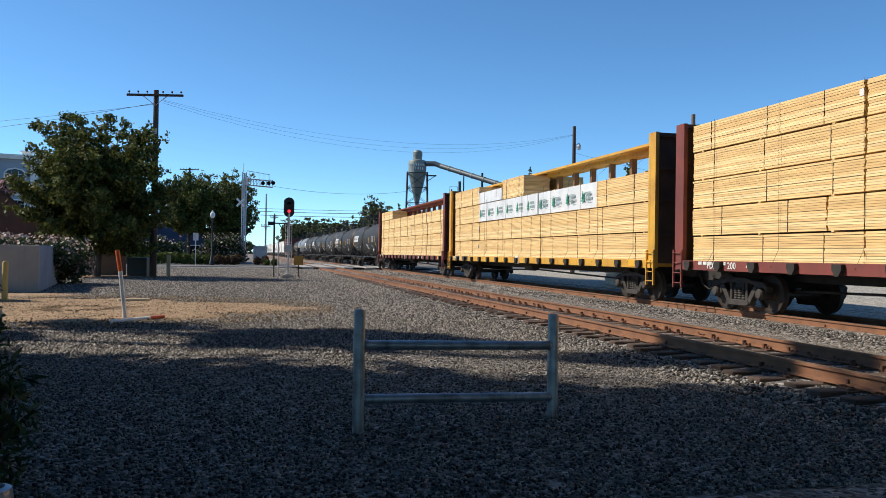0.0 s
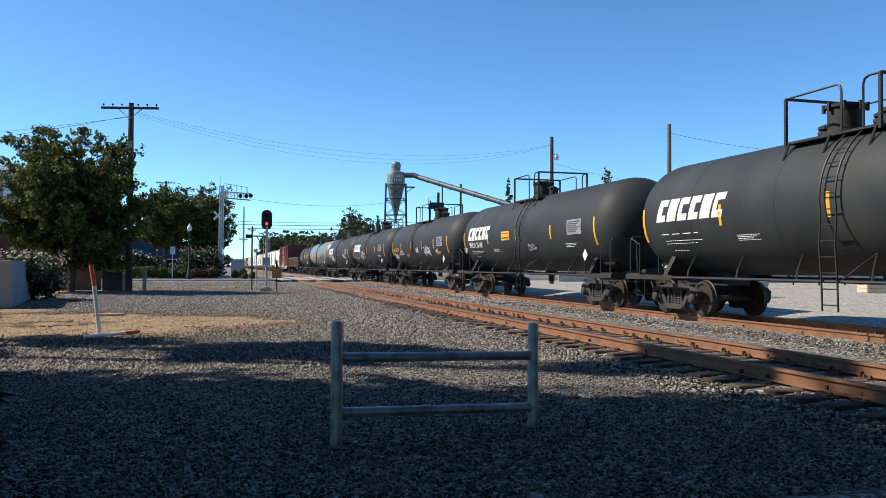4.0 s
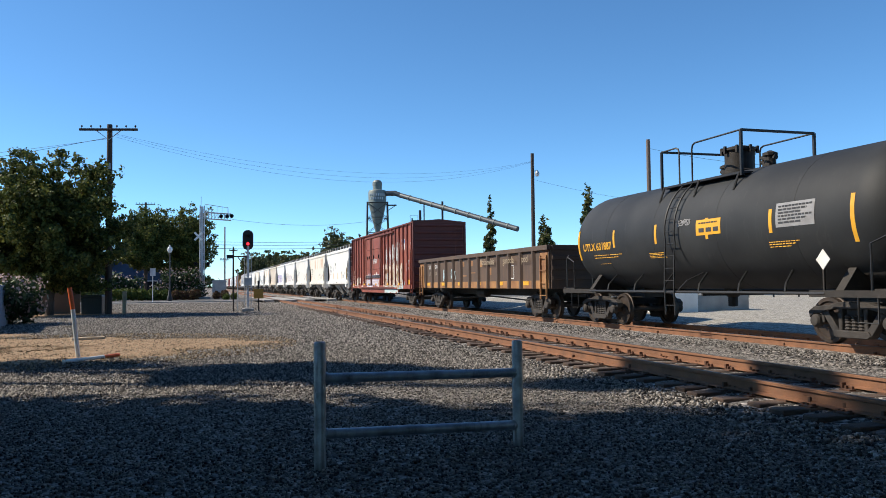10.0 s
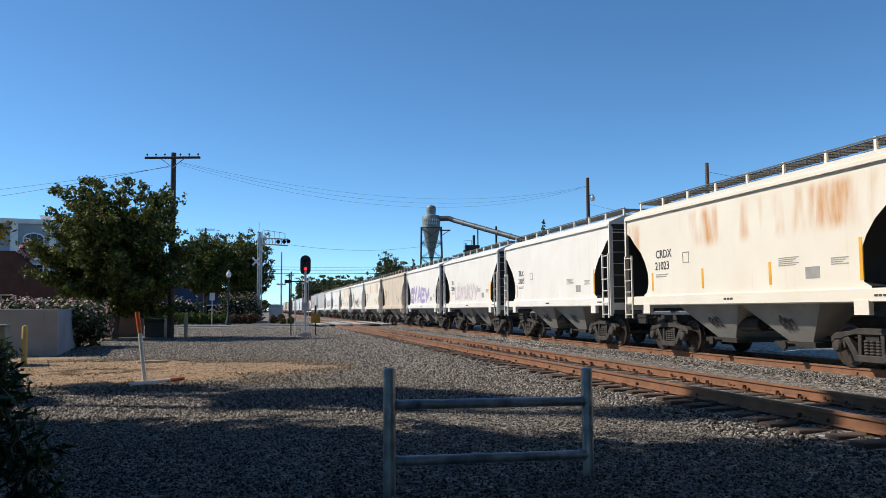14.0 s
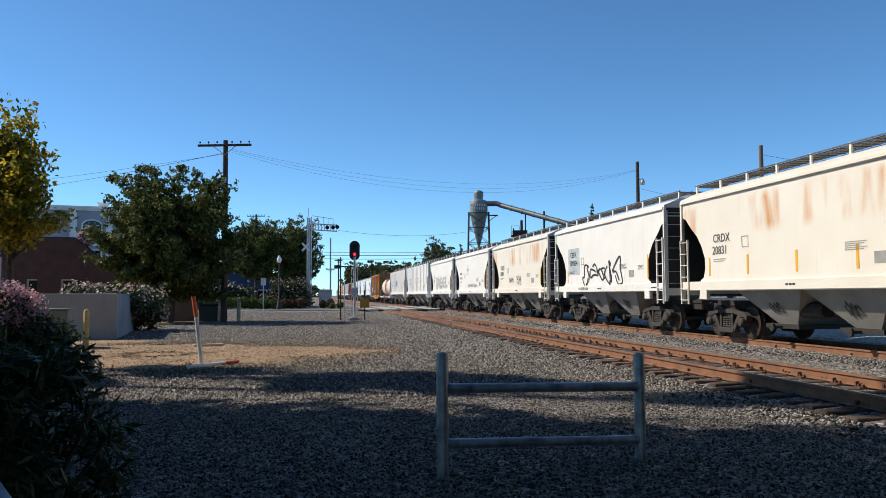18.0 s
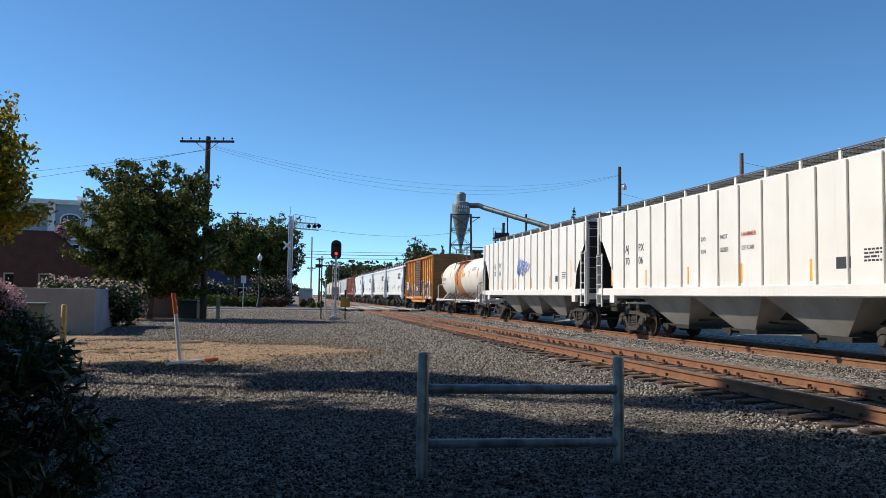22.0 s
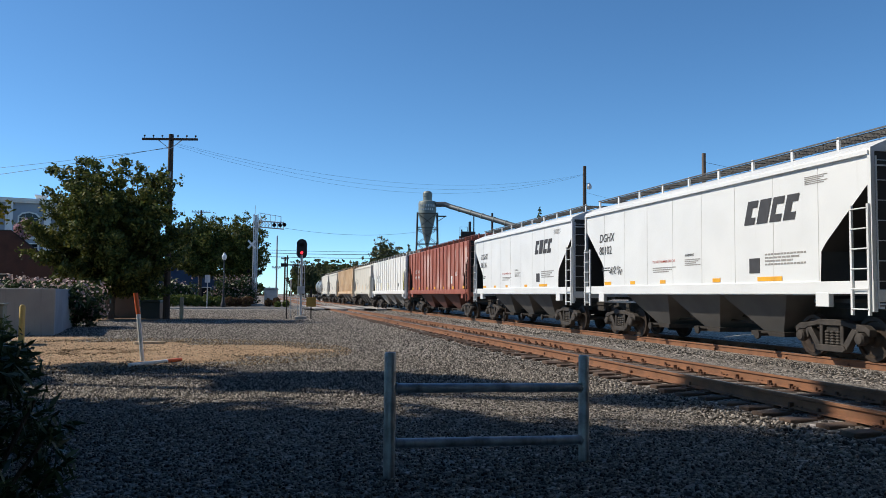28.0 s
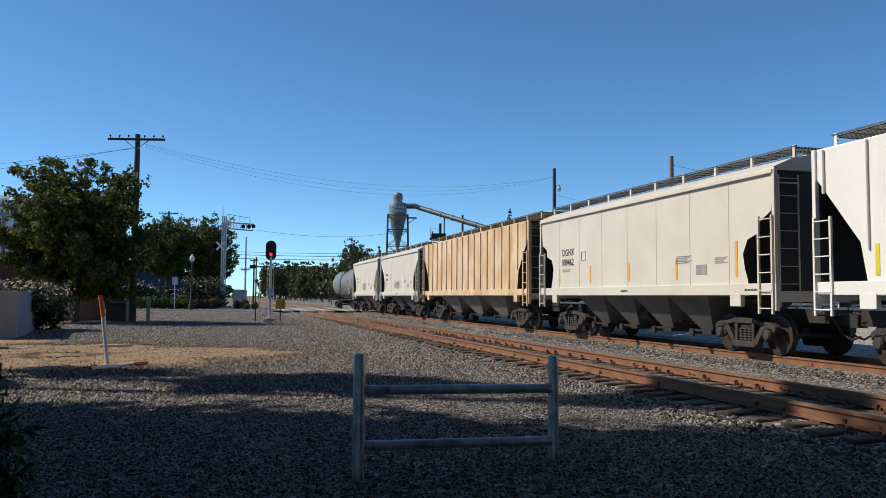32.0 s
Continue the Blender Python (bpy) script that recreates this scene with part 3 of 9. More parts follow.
def scrawl(car, seed, y, z, w, h, n, material, width=0.05, xs=None, x=-1.56, name="graffiti", wild=1.0):
    """Sprayed loops: n letter-like strokes across w by h, reading toward -y."""
    rnd = random.Random(seed)
    for i in range(n):
        s = Shape()
        cy = y - w * (i + 0.5) / n
        pts = []
        k = rnd.randint(7, 10)
        a0, sg = rnd.uniform(0, 6.28), rnd.choice((-1, 1))
        for j in range(k):
            a = a0 + sg * j * rnd.uniform(0.75, 1.25)
            rr = rnd.uniform(0.55, 1.05) if j % 3 else rnd.uniform(0.15, 0.6)
            pts.append((cy + math.cos(a) * rr * 0.60 * w / n * wild, z + h * (0.5 + 0.5 * rr * math.sin(a))))
        fine = []
        for j in range(k - 1):
            p0, p1, p2, p3 = pts[max(j - 1, 0)], pts[j], pts[j + 1], pts[min(j + 2, k - 1)]
            for q in range(5):
                t = q / 5
                fine.append(tuple(0.5 * (2 * b + (c - a) * t + (2 * a - 5 * b + 4 * c - d) * t * t + (3 * b - a - 3 * c + d) * t ** 3)
                                  for a, b, c, d in zip(p0, p1, p2, p3)))
        for k_, ((ya, za), (yb, zb)) in enumerate(zip(fine, fine[1:])):
            d = math.hypot(yb - ya, zb - za) or 1
            ny, nz = -(zb - za) / d * width / 2, (yb - ya) / d * width / 2
            xa = (x if xs is None else xs(za)) - 0.006 - 0.0004 * k_ - 0.0002 * (i % 2)
            xb = (x if xs is None else xs(zb)) - 0.006 - 0.0004 * k_ - 0.0002 * (i % 2)
            s.add([(xa, ya + ny, za + nz), (xa, ya - ny, za - nz), (xb, yb - ny, zb - nz), (xb, yb + ny, zb + nz)], [(0, 1, 2, 3)])
        part(name, s, material, car, "sprayed graffiti stroke", smooth=0)


STROKES = (((0, 0, 0, 1), (0, 1, 1, .75), (1, .75, 0, .5), (.1, .5, 1, 0)), ((0, 0, .5, 1), (.5, 1, 1, 0), (.2, .4, .85, .4)), ((1, .9, 0, .8), (0, .8, 1, .3), (1, .3, 0, .05)),
           ((0, 1, .1, 0), (.1, 0, 1, .1), (1, .1, .9, 1)), ((0, 0, 0, 1), (0, 1, 1, 0), (1, 0, 1, 1)), ((0, 0, 0, 1), (0, 1, 1, .9), (0, .5, .8, .5), (0, 0, 1, .05)),
           ((0, 1, .5, .45), (1, 1, .2, 0)), ((.1, .9, 0, .1), (0, .1, .9, 0), (.9, 0, 1, .9), (1, .9, .1, .9)))


def clip_poly(poly, k, lo, hi):
    """A convex outline cut to lo..hi in its k-th coordinate."""
    for lim, sg in ((lo, 1), (hi, -1)):
        out = []
        for i, p in enumerate(poly):
            q = poly[(i + 1) % len(poly)]
            a, b = sg * (p[k] - lim), sg * (q[k] - lim)
            if a >= 0:
                out.append(p)
            if a * b < 0:
                t = a / (a - b)
                out.append((p[0] + (q[0] - p[0]) * t, p[1] + (q[1] - p[1]) * t))
        poly = out
        if len(poly) < 3:
            return []
    return poly


def capsule(p, q, w, n=4):
    """The outline of a round-ended stroke from p to q."""
    a = math.atan2(q[1] - p[1], q[0] - p[0])
    out = [(q[0] + w / 2 * math.cos(a + math.pi * (i / n - 0.5)), q[1] + w / 2 * math.sin(a + math.pi * (i / n - 0.5))) for i in range(n + 1)]
    return out + [(p[0] + w / 2 * math.cos(a + math.pi * (i / n + 0.5)), p[1] + w / 2 * math.sin(a + math.pi * (i / n + 0.5))) for i in range(n + 1)]


def sprayed(car, polys, material, faces, lift, name="graffiti", label=""):
    """Paint outlines onto a car's side; faces are its flat pieces (y0, y1, z0, z1, x), each proud or recessed as built."""
    s = Shape()
    for k, poly in enumerate(polys):
        for y0, y1, z0, z1, x in faces:
            c = clip_poly(poly, 0, y0, y1)
            c = clip_poly(c, 1, z0, z1) if c else c
            if len(c) > 2:
                xx = x - lift - 0.00015 * (k % 8)
                s.add([(xx, u, w) for u, w in c], [tuple(range(len(c)))])
    if s.v:
        return part(name, s, material, car, label, smooth=0)


def throw_up(car, seed, y, z, w, h, n, fill, line, x=-1.56, width=0.06, faces=None, lift=0.002, fat=0.30):
    """Thick sprayed bubble letters in an outline."""
    rnd = random.Random(seed)
    faces = faces or ((-30, 30, 0, 9, x),)
    for i in range(n):
        f, o = [], []
        cw = w / n
        y0 = y - cw * (i + 0.12)
        wd = min(cw, h) * rnd.uniform(fat * 0.9, fat * 1.15)
        tilt = rnd.uniform(-0.12, 0.12) * h
        k0, k1 = rnd.uniform(0.06, 0.16), rnd.uniform(0.66, 0.84)
        for a, b, c, d in STROKES[rnd.randrange(len(STROKES))]:
            p = (y0 - a * cw * 0.78 + tilt * b, z + h * (k0 + k1 * b))
            q = (y0 - c * cw * 0.78 + tilt * d, z + h * (k0 + k1 * d))
            m = ((p[0] + q[0]) / 2 + rnd.uniform(-0.12, 0.12) * cw, (p[1] + q[1]) / 2 + rnd.uniform(-0.08, 0.08) * h)
            for u, v in ((p, m), (m, q)):
                o.append(capsule(u, v, wd + width * 2))
                f.append(capsule(u, v, wd))
        b = sprayed(car, f, fill, faces, lift + 0.003, label="filled sprayed letter")
        if b:
            sprayed(b, o, line, faces, lift, "graffiti_outline")


def mural(car, seed, y0, y1, z0, z1, n, fills, faces, lift=0.002, size=0.35):
    """Overlapping washes of spray in several colours."""
    rnd = random.Random(seed)
    for k, m in enumerate(fills):
        polys = []
        for _ in range(n):
            cy, cz = rnd.uniform(y0, y1), z0 + (z1 - z0) * rnd.random() ** 1.2
            ra, rb, ro = size * rnd.uniform(0.5, 1.3), size * rnd.uniform(0.3, 0.8), rnd.uniform(-0.9, 0.9)
            pts = []
            for i in range(9):
                a = 2 * math.pi * i / 9
                q = rnd.uniform(0.9, 1.1)
                u, v = ra * q * math.cos(a), rb * q * math.sin(a)
                pts.append((cy + u * math.cos(ro) - v * math.sin(ro), cz + u * math.sin(ro) + v * math.cos(ro)))
            polys.append(pts)
        sprayed(car, polys, m, faces, lift + 0.0015 * k, label="wash of sprayed paint")


def spray_line(car, seed, y, z, w, h, n, material, width, faces, lift, wild=1.0, sharp=False):
    """Thin sprayed lines in letter-like loops over a car's side."""
    rnd = random.Random(seed)
    for i in range(n):
        cy = y - w * (i + 0.5) / n
        k = rnd.randint(5, 8)
        a0, sg = rnd.uniform(0, 6.28), rnd.choice((-1, 1))
        pts = []
        for j in range(k):
            if sharp:
                pts.append((cy + rnd.uniform(-0.5, 0.5) * w / n * wild, z + h * ((0.05 if j % 2 else 0.95) + rnd.uniform(-0.05, 0.25) * (1 if j % 2 else -1))))
            else:
                a = a0 + sg * j * rnd.uniform(0.8, 1.3)
                rr = rnd.uniform(0.5, 1.0)
                pts.append((cy + math.cos(a) * rr * 0.6 * w / n * wild, z + h * (0.5 + 0.5 * rr * math.sin(a))))
        fine = []
        for j in range(k - 1):
            p0, p1, p2, p3 = pts[max(j - 1, 0)], pts[j], pts[j + 1], pts[min(j + 2, k - 1)]
            for q in range(5):
                t = q / 5
                fine.append(tuple(0.5 * (2 * b + (c - a) * t + (2 * a - 5 * b + 4 * c - d) * t * t + (3 * b - a - 3 * c + d) * t ** 3)
                                  for a, b, c, d in zip(p0, p1, p2, p3)))
        sprayed(car, [capsule(p, q, width, 2) for p, q in zip(fine, fine[1:])], material, faces, lift, label="sprayed graffiti stroke")


CARS = []          # (car, place along the train)


def car_thing(name, label, u0, u1):
    """A freight car whose couplers meet its neighbours at u0 and u1 along the train."""
    c = thing(name, label, "freight car", pose(FAR_X, (u0 + u1) / 2, FAR_Z), group="cars of the freight train")
    CARS.append((c, (u0 + u1) / 2))
    return c


def hopper_end_profile(kind, e):
    """Half outline (y from the middle, z) of a hopper body's end, from the eave down to the sill."""
    if kind == "tear":
        return [(e, 4.08), (e, 3.62), (e - 0.25, 3.52), (e - 0.55, 3.25), (e - 0.95, 2.95), (e - 1.20, 2.65), (e - 1.38, 2.3), (e - 1.40, 2.0), (e - 1.30, 1.74), (e - 1.12, 1.66), (e - 1.12, 1.34)]
    if kind == "diag":
        return [(e, 4.08), (e, 3.50), (e - 0.12, 3.42), (e - 1.25, 2.45), (e - 1.42, 2.25), (e - 1.45, 1.66), (e - 1.45, 1.34)]
    if kind == "bulge":
        return [(e - 0.02, 4.08), (e - 0.12, 3.2), (e - 0.5, 3.0), (e - 0.55, 2.75), (e - 0.95, 2.62), (e - 1.12, 2.3), (e - 1.05, 1.95), (e - 0.95, 1.70), (e - 0.9, 1.34)]
    return [(e, 4.08), (e, 3.55), (e - 1.15, 2.35), (e - 1.3, 1.62), (e - 1.3, 1.34)]


def hopper(name, label, u0, u1, kind, paint, trim, bays, ribs=0, top=4.08, panels=0, bayc=None, runc=None):
    L = u1 - u0
    e = L / 2 - 0.62
    tc = e - 1.72 if L < 15 else e - 2.0
    c = car_thing(name, label, u0, u1)
    dz = top - 4.08

    # Near-black colour carries the shade of the car ends and their fittings.
    endc = mat("shade_dark_end_paint", (0.034, 0.031, 0.029), (0.02, 0.019, 0.018), 1.2, 40, 0.6, 0, 0.1)
    turn = (pose(0, 0, 0), pose(0, 0, 0, 0, 0, 180))

    def build_body():
        half = [(y, z + (dz if z > 3 else 0)) for y, z in hopper_end_profile(kind, e)]
        poly = half + [(-y, z) for y, z in reversed(half)]
        me = Shape().prism(poly, -1.53, 1.53).mesh("body", paint)
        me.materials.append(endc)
        # End and slope faces take the colour with shade painted in.
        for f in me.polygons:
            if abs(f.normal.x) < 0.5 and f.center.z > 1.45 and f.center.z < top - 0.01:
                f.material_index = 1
        return me
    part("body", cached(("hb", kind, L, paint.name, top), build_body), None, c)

    def build_roof():
        z = top
        if ribs:
            return Shape().prism([(-1.53, z), (-1.50, z + 0.03), (-0.9, z + 0.16), (0.9, z + 0.16), (1.50, z + 0.03), (1.53, z)], -e - 0.02, e + 0.02, "y").mesh("roof", trim)
        s = Shape().prism([(-1.56, z), (-1.56, z + 0.07), (-1.05, z + 0.29), (-0.5, z + 0.38), (0.5, z + 0.38), (1.05, z + 0.29), (1.56, z + 0.07), (1.56, z)], -e - 0.03, e + 0.03, "y")
        s.box(-1.60, -1.53, -e, e, z - 0.06, z + 0.015)
        s.box(1.53, 1.60, -e, e, z - 0.06, z + 0.015)
        return s.mesh("roof", trim)
    part("roof", cached(("hr", L, trim.name, top, bool(ribs)), build_roof), None, c)

    lift = 0.34 if ribs else 0.50

    def build_run():
        z = top + lift
        s = Shape()
        for i in range(7):
            s.box(-0.98 + i * 0.088, -0.98 + i * 0.088 + 0.045, -e - 0.1, e + 0.1, z, z + 0.02)
        for i in range(40):
            y = -e - 0.05 + (2 * e + 0.1) * i / 39
            s.box(-0.98, -0.41, y - 0.012, y + 0.012, z - 0.012, z - 0.001)
        return s.mesh("roof_walkway", runc or PLATE)

    def build_endrun():
        return Shape().box(-0.37, 0.37, -e - 0.1, -e + 0.5, top + lift, top + lift + 0.03).mesh("end_walkway", runc or PLATE)

    def build_st():
        return Shape().box(-1.02, -0.97, -0.035, 0.035, top + lift - 0.28, top + lift + 0.07).mesh("walkway_bracket", trim)

    def build_sill():
        s = Shape().box(-1.58, -1.48, -e, e, 1.36, 1.62)
        for q in (-1, 1):
            s.box(-1.59, -1.47, q * (e - 1.35) - 0.2, q * (e - 1.35) + 0.2, 1.10, 1.40)
            s.box(-1.58, -1.48, q * e - 0.06, q * e + 0.06, 1.02, 1.62)
        s.box(-1.5, 1.5, -e - 0.08, -e + 0.08, 1.22, 1.45)
        return s.mesh("side_sill", trim, 0.008)

    def build_rim():
        return Shape().box(-1.03, -1.0, -e - 0.1, e + 0.1, top + lift + 0.025, top + lift + 0.055).mesh("walkway_edge", runc or PLATE)

    # Full-height sheet in the same shade colour, closing the end.
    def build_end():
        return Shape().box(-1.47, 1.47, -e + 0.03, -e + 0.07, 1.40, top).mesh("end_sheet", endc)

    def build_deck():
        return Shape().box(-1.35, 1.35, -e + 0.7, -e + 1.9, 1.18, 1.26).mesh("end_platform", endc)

    def build_wheel():
        s = Shape().lathe([(0.23, -0.02), (0.26, -0.025), (0.28, 0.0), (0.26, 0.02), (0.23, 0.02)], 16, "y", (0.9, -e - 0.07, 2.3))
        for a in range(4):
            s.bar((0.9 + 0.25 * math.cos(a * 0.785), -e - 0.07, 2.3 + 0.25 * math.sin(a * 0.785)), (0.9 - 0.25 * math.cos(a * 0.785), -e - 0.07, 2.3 - 0.25 * math.sin(a * 0.785)), 0.03, 0.03)
        return s.mesh("brake_wheel", endc)

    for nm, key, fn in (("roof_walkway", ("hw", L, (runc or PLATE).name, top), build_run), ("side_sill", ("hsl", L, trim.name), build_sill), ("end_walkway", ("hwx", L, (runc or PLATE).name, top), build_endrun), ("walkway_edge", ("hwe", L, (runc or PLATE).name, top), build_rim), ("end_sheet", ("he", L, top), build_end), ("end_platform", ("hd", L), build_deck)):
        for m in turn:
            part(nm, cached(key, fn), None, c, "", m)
    part("brake_wheel", cached(("hbw", L, trim.name), build_wheel), None, c)
    nb = max(6, round(2 * e / 1.45))
    for m in turn:
        for i in range(nb + 1):
            part("walkway_bracket", cached(("hs", trim.name, top), build_st), None, c, "", m @ pose(0, -e + 2 * e * i / nb, 0))
    hm = cached(("hh", trim.name, round(e, 2)), lambda: Shape().box(-0.4, 0.4, -e * 0.2, e * 0.2, 0.36, 0.48).mesh("roof_hatch", trim, 0.02))
    for i in range(4):
        part("roof_hatch", hm, None, c, "", pose(0, -e + 2 * e * (i + 0.5) / 4, top))
    pm = cached(("hp", trim.name, top), lambda: Shape().bar((0, 0, 1.45), (0, 0, top + 0.02), 0.09, 0.09).mesh("end_post", trim))
    gm2 = cached(("hp3", trim.name, top), lambda: Shape().path([(-1.5, 0, top - 0.28), (-0.95, 0, top - 0.28), (-0.95, 0, top - 0.4)], 0.018).mesh("end_grab_bar", trim))
    for q in (-1, 1):
        for x in (-1.53, 1.53):
            part("end_post", pm, None, c, "", pose(x, q * e, 0))
        part("end_grab_bar", gm2, None, c, "", pose(0, q * (e + 0.05), 0))
        ladder(c, -1.60, q * (e - 0.02), q * (e - 0.47), 0.95, 3.1 if q < 0 else 2.9, 6, trim)
        ladder(c, q * (e + 0.06), -1.47, -0.97, 1.1, top - 0.1, 8, trim, "x", "end_ladder")
    # discharge bays
    bw = 2 * (e - (3.1 if L > 15 else 2.75)) / bays

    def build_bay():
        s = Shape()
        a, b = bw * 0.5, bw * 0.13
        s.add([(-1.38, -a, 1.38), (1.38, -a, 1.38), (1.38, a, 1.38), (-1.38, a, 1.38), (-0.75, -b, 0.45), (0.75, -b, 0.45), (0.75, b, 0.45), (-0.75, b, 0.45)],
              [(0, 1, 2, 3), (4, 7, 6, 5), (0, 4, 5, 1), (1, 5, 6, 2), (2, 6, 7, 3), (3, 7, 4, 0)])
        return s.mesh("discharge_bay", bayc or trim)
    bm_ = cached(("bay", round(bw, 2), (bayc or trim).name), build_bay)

    def build_gate():
        s = Shape().box(-0.95, 0.95, -bw * 0.24, bw * 0.24, 0.36, 0.47)
        s.tube((-1.2, 0, 0.40), (1.2, 0, 0.40), 0.04, 6)
        s.lathe([(0.05, -0.03), (0.11, -0.03), (0.11, 0.03), (0.05, 0.03)], 8, "x", (-1.22, 0, 0.40))
        return s.mesh("outlet_gate", IRON)
    gm = cached(("gate", round(bw, 2)), build_gate)
    for i in range(bays):
        y = bw * (i - (bays - 1) / 2)
        b = part("discharge_bay", bm_, None, c, "", pose(0, y, 0))
        part("outlet_gate", gm, None, b)
    if ribs:
        def build_ribs():
            return Shape().box(-1.585, -1.525, -0.02, 0.02, 1.62, top - 0.01).mesh("side_rib", trim, 0.006)
        rm = cached(("rib", trim.name, top), build_ribs)
        ins = 1.38
        for i in range(ribs):
            y = (e - 0.25) * (2 * i / (ribs - 1) - 1)
            if abs(y) < e - ins:
                part("side_rib", rm, None, c, "", pose(0, y, 0))
            else:
                z0 = 2.35 + (abs(y) - (e - 1.15)) * 1.04 + 0.08
                me = Shape().box(-1.585, -1.525, -0.02, 0.02, max(z0, 1.7), top - 0.01).mesh("side_rib", trim, 0.006)
                part("side_rib", me, None, c, "", pose(0, y, 0))
    if panels:
        seam = Shape()
        for i in range(1, panels):
            y = -e + 2 * e * i / panels
            pts = [(-1.535, y - 0.012, 1.62), (-1.535, y + 0.012, 1.62)]
            seam.box(-1.534, -1.52, y - 0.009, y + 0.009, 1.62, top - 0.1)
        part("weld_seam", seam, mat("pale_seam", (0.62, 0.63, 0.64), None, 3, 40, 0.7) if paint is PALE else mat("seam_shadow", (0.42, 0.41, 0.38), None, 3, 40, 0.7), c)
    underframe(c, L / 2 - 0.55, tc)
    return c, e


def tank_profile(half, r):
    prof = []
    n = 9
    for i in range(n):
        a = math.pi / 2 * i / (n - 1)
        prof.append((max(0.02, r * math.sin(a)), -half + 0.75 * r * (1 - math.cos(a)) - 0.0))
    return prof + [(q, -h) for q, h in reversed(prof)]


def tank_car(label, u0, u1, paint, r, zc, rail_c, half=None, end_gap=0.5, frame_c=None, band=None, dome=0.36, lad=0.0, man=1.3, plat=(-0.7, 1.9)):
    """A tank on two stub sills. lad, man and plat: where along the tank its ladder, manway and top platform sit."""
    L = u1 - u0
    half = half or L / 2 - end_gap
    c = car_thing("tank_car", label, u0, u1)
    tc = L / 2 - 2.3 if L > 15 else L / 2 - 2.1

    def build_tank():
        return Shape().lathe(tank_profile(half, r), 64, "y", (0, 0, zc)).mesh("tank_shell", paint, 0, 40)
    part("tank_shell", cached(("tank", half, r, zc, paint.name), build_tank), None, c)

    def xs(z):
        return -math.sqrt(max(0.02, r * r - (z - zc) ** 2))
    frame_c = frame_c or IRON

    def build_saddle():
        s = Shape().prism([(-1.38, 0.92), (1.38, 0.92), (1.38, 1.04), (r * 0.72, zc - r * 0.70), (r * 0.5, zc - r * 0.86), (-r * 0.5, zc - r * 0.86), (-r * 0.72, zc - r * 0.70), (-1.38, 1.04)], tc - 0.10, tc + 0.10, "y")
        s.box(-0.32, 0.32, tc - 1.3, L / 2 - 0.5, 0.80, zc - r * 0.93)
        return s.mesh("saddle", frame_c)

    def build_deck():
        s = Shape().box(-1.5, 1.5, L / 2 - 1.15, L / 2 - 0.5, 1.03, 1.09)
        s.box(-1.54, -1.46, tc - 0.6, L / 2 - 0.45, 0.93, 1.06).box(1.46, 1.54, tc - 0.6, L / 2 - 0.45, 0.93, 1.06)
        s.box(-1.5, 1.5, L / 2 - 0.55, L / 2 - 0.45, 0.88, 1.10)
        return s.mesh("end_platform", frame_c)
    for m in (0, 180):
        part("saddle", cached(("sad", L, r, zc, frame_c.name), build_saddle), None, c, "", pose(0, 0, 0, 0, 0, m))
        part("end_platform", cached(("tdk", L, frame_c.name), build_deck), None, c, "", pose(0, 0, 0, 0, 0, m))

    def build_rails():
        s = Shape()
        s.path([(-1.52, -tc + 0.2, 1.0), (-1.52, tc - 0.2, 1.0)], 0.035)
        return s.mesh("running_pipe", rail_c)
    for m in (0, 180):
        part("running_pipe", cached(("hrl", L, rail_c.name), build_rails), None, c, "", pose(0, 0, 0, 0, 0, m))
    bracket = cached(("hrb", r, zc, rail_c.name), lambda: Shape().path([(-1.52, 0, 1.0), (-1.45, 0.04, 1.2), (-r * 0.70, 0.34, zc - r * 0.71)], 0.024).mesh("pipe_bracket", rail_c))
    for i in range(6):
        for m in (0, 180):
            part("pipe_bracket", bracket, None, c, "", pose(0, -tc + 1.3 + (2 * tc - 2.6) * i / 5, 0) @ pose(0, 0, 0, 0, 0, m))

    def build_grip():
        s = Shape()
        y = L / 2 - 0.62
        s.path([(q * 1.47, y, 1.05), (q * 1.47, y, 2.02), (q * 1.40, y, 2.13), (q * 0.6, y, 2.13), (q * 0.55, y, 1.1)], 0.026)
        s.path([(q * 1.50, L / 2 - 1.2, 1.05), (q * 1.50, L / 2 - 1.2, 1.9), (q * 1.48, y - 0.05, 2.08)], 0.02)
        return s.mesh("end_handrail", rail_c)

    def build_step():
        return Shape().path([(q * 1.52, L / 2 - 1.5, 1.0), (q * 1.52, L / 2 - 1.5, 0.48), (q * 1.52, L / 2 - 1.05, 0.48), (q * 1.52, L / 2 - 1.05, 1.0)], 0.02).mesh("step_stirrup", rail_c)
    for q in (-1, 1):
        for m in (0, 180):
            part("end_handrail", cached(("tgr", L, rail_c.name, q), build_grip), None, c, "", pose(0, 0, 0, 0, 0, m))
            part("step_stirrup", cached(("tst", L, rail_c.name, q), build_step), None, c, "", pose(0, 0, 0, 0, 0, m))

    p0, p1 = plat
    zt = zc + r

    def build_platform():
        s = Shape()
        w = 1.02
        zd = zc + math.sqrt(r * r - 0.85 ** 2) + 0.10
        for x in (-1, 1):
            s.box(min(x * 0.55, x * w), max(x * 0.55, x * w), p0, p1, zd - 0.05, zd)
            for y in (p0 + 0.1, (p0 + p1) / 2, p1 - 0.1):
                s.path([(x * w, y, zd - 0.03), (x * 1.18, y, zc + math.sqrt(r * r - 1.18 ** 2))], 0.03)
        return s.mesh("top_platform", rail_c)
    part("top_platform", cached(("plat", r, zc, rail_c.name, plat), build_platform), None, c)

    w = 1.02
    zd = zc + math.sqrt(r * r - 0.85 ** 2) + 0.10
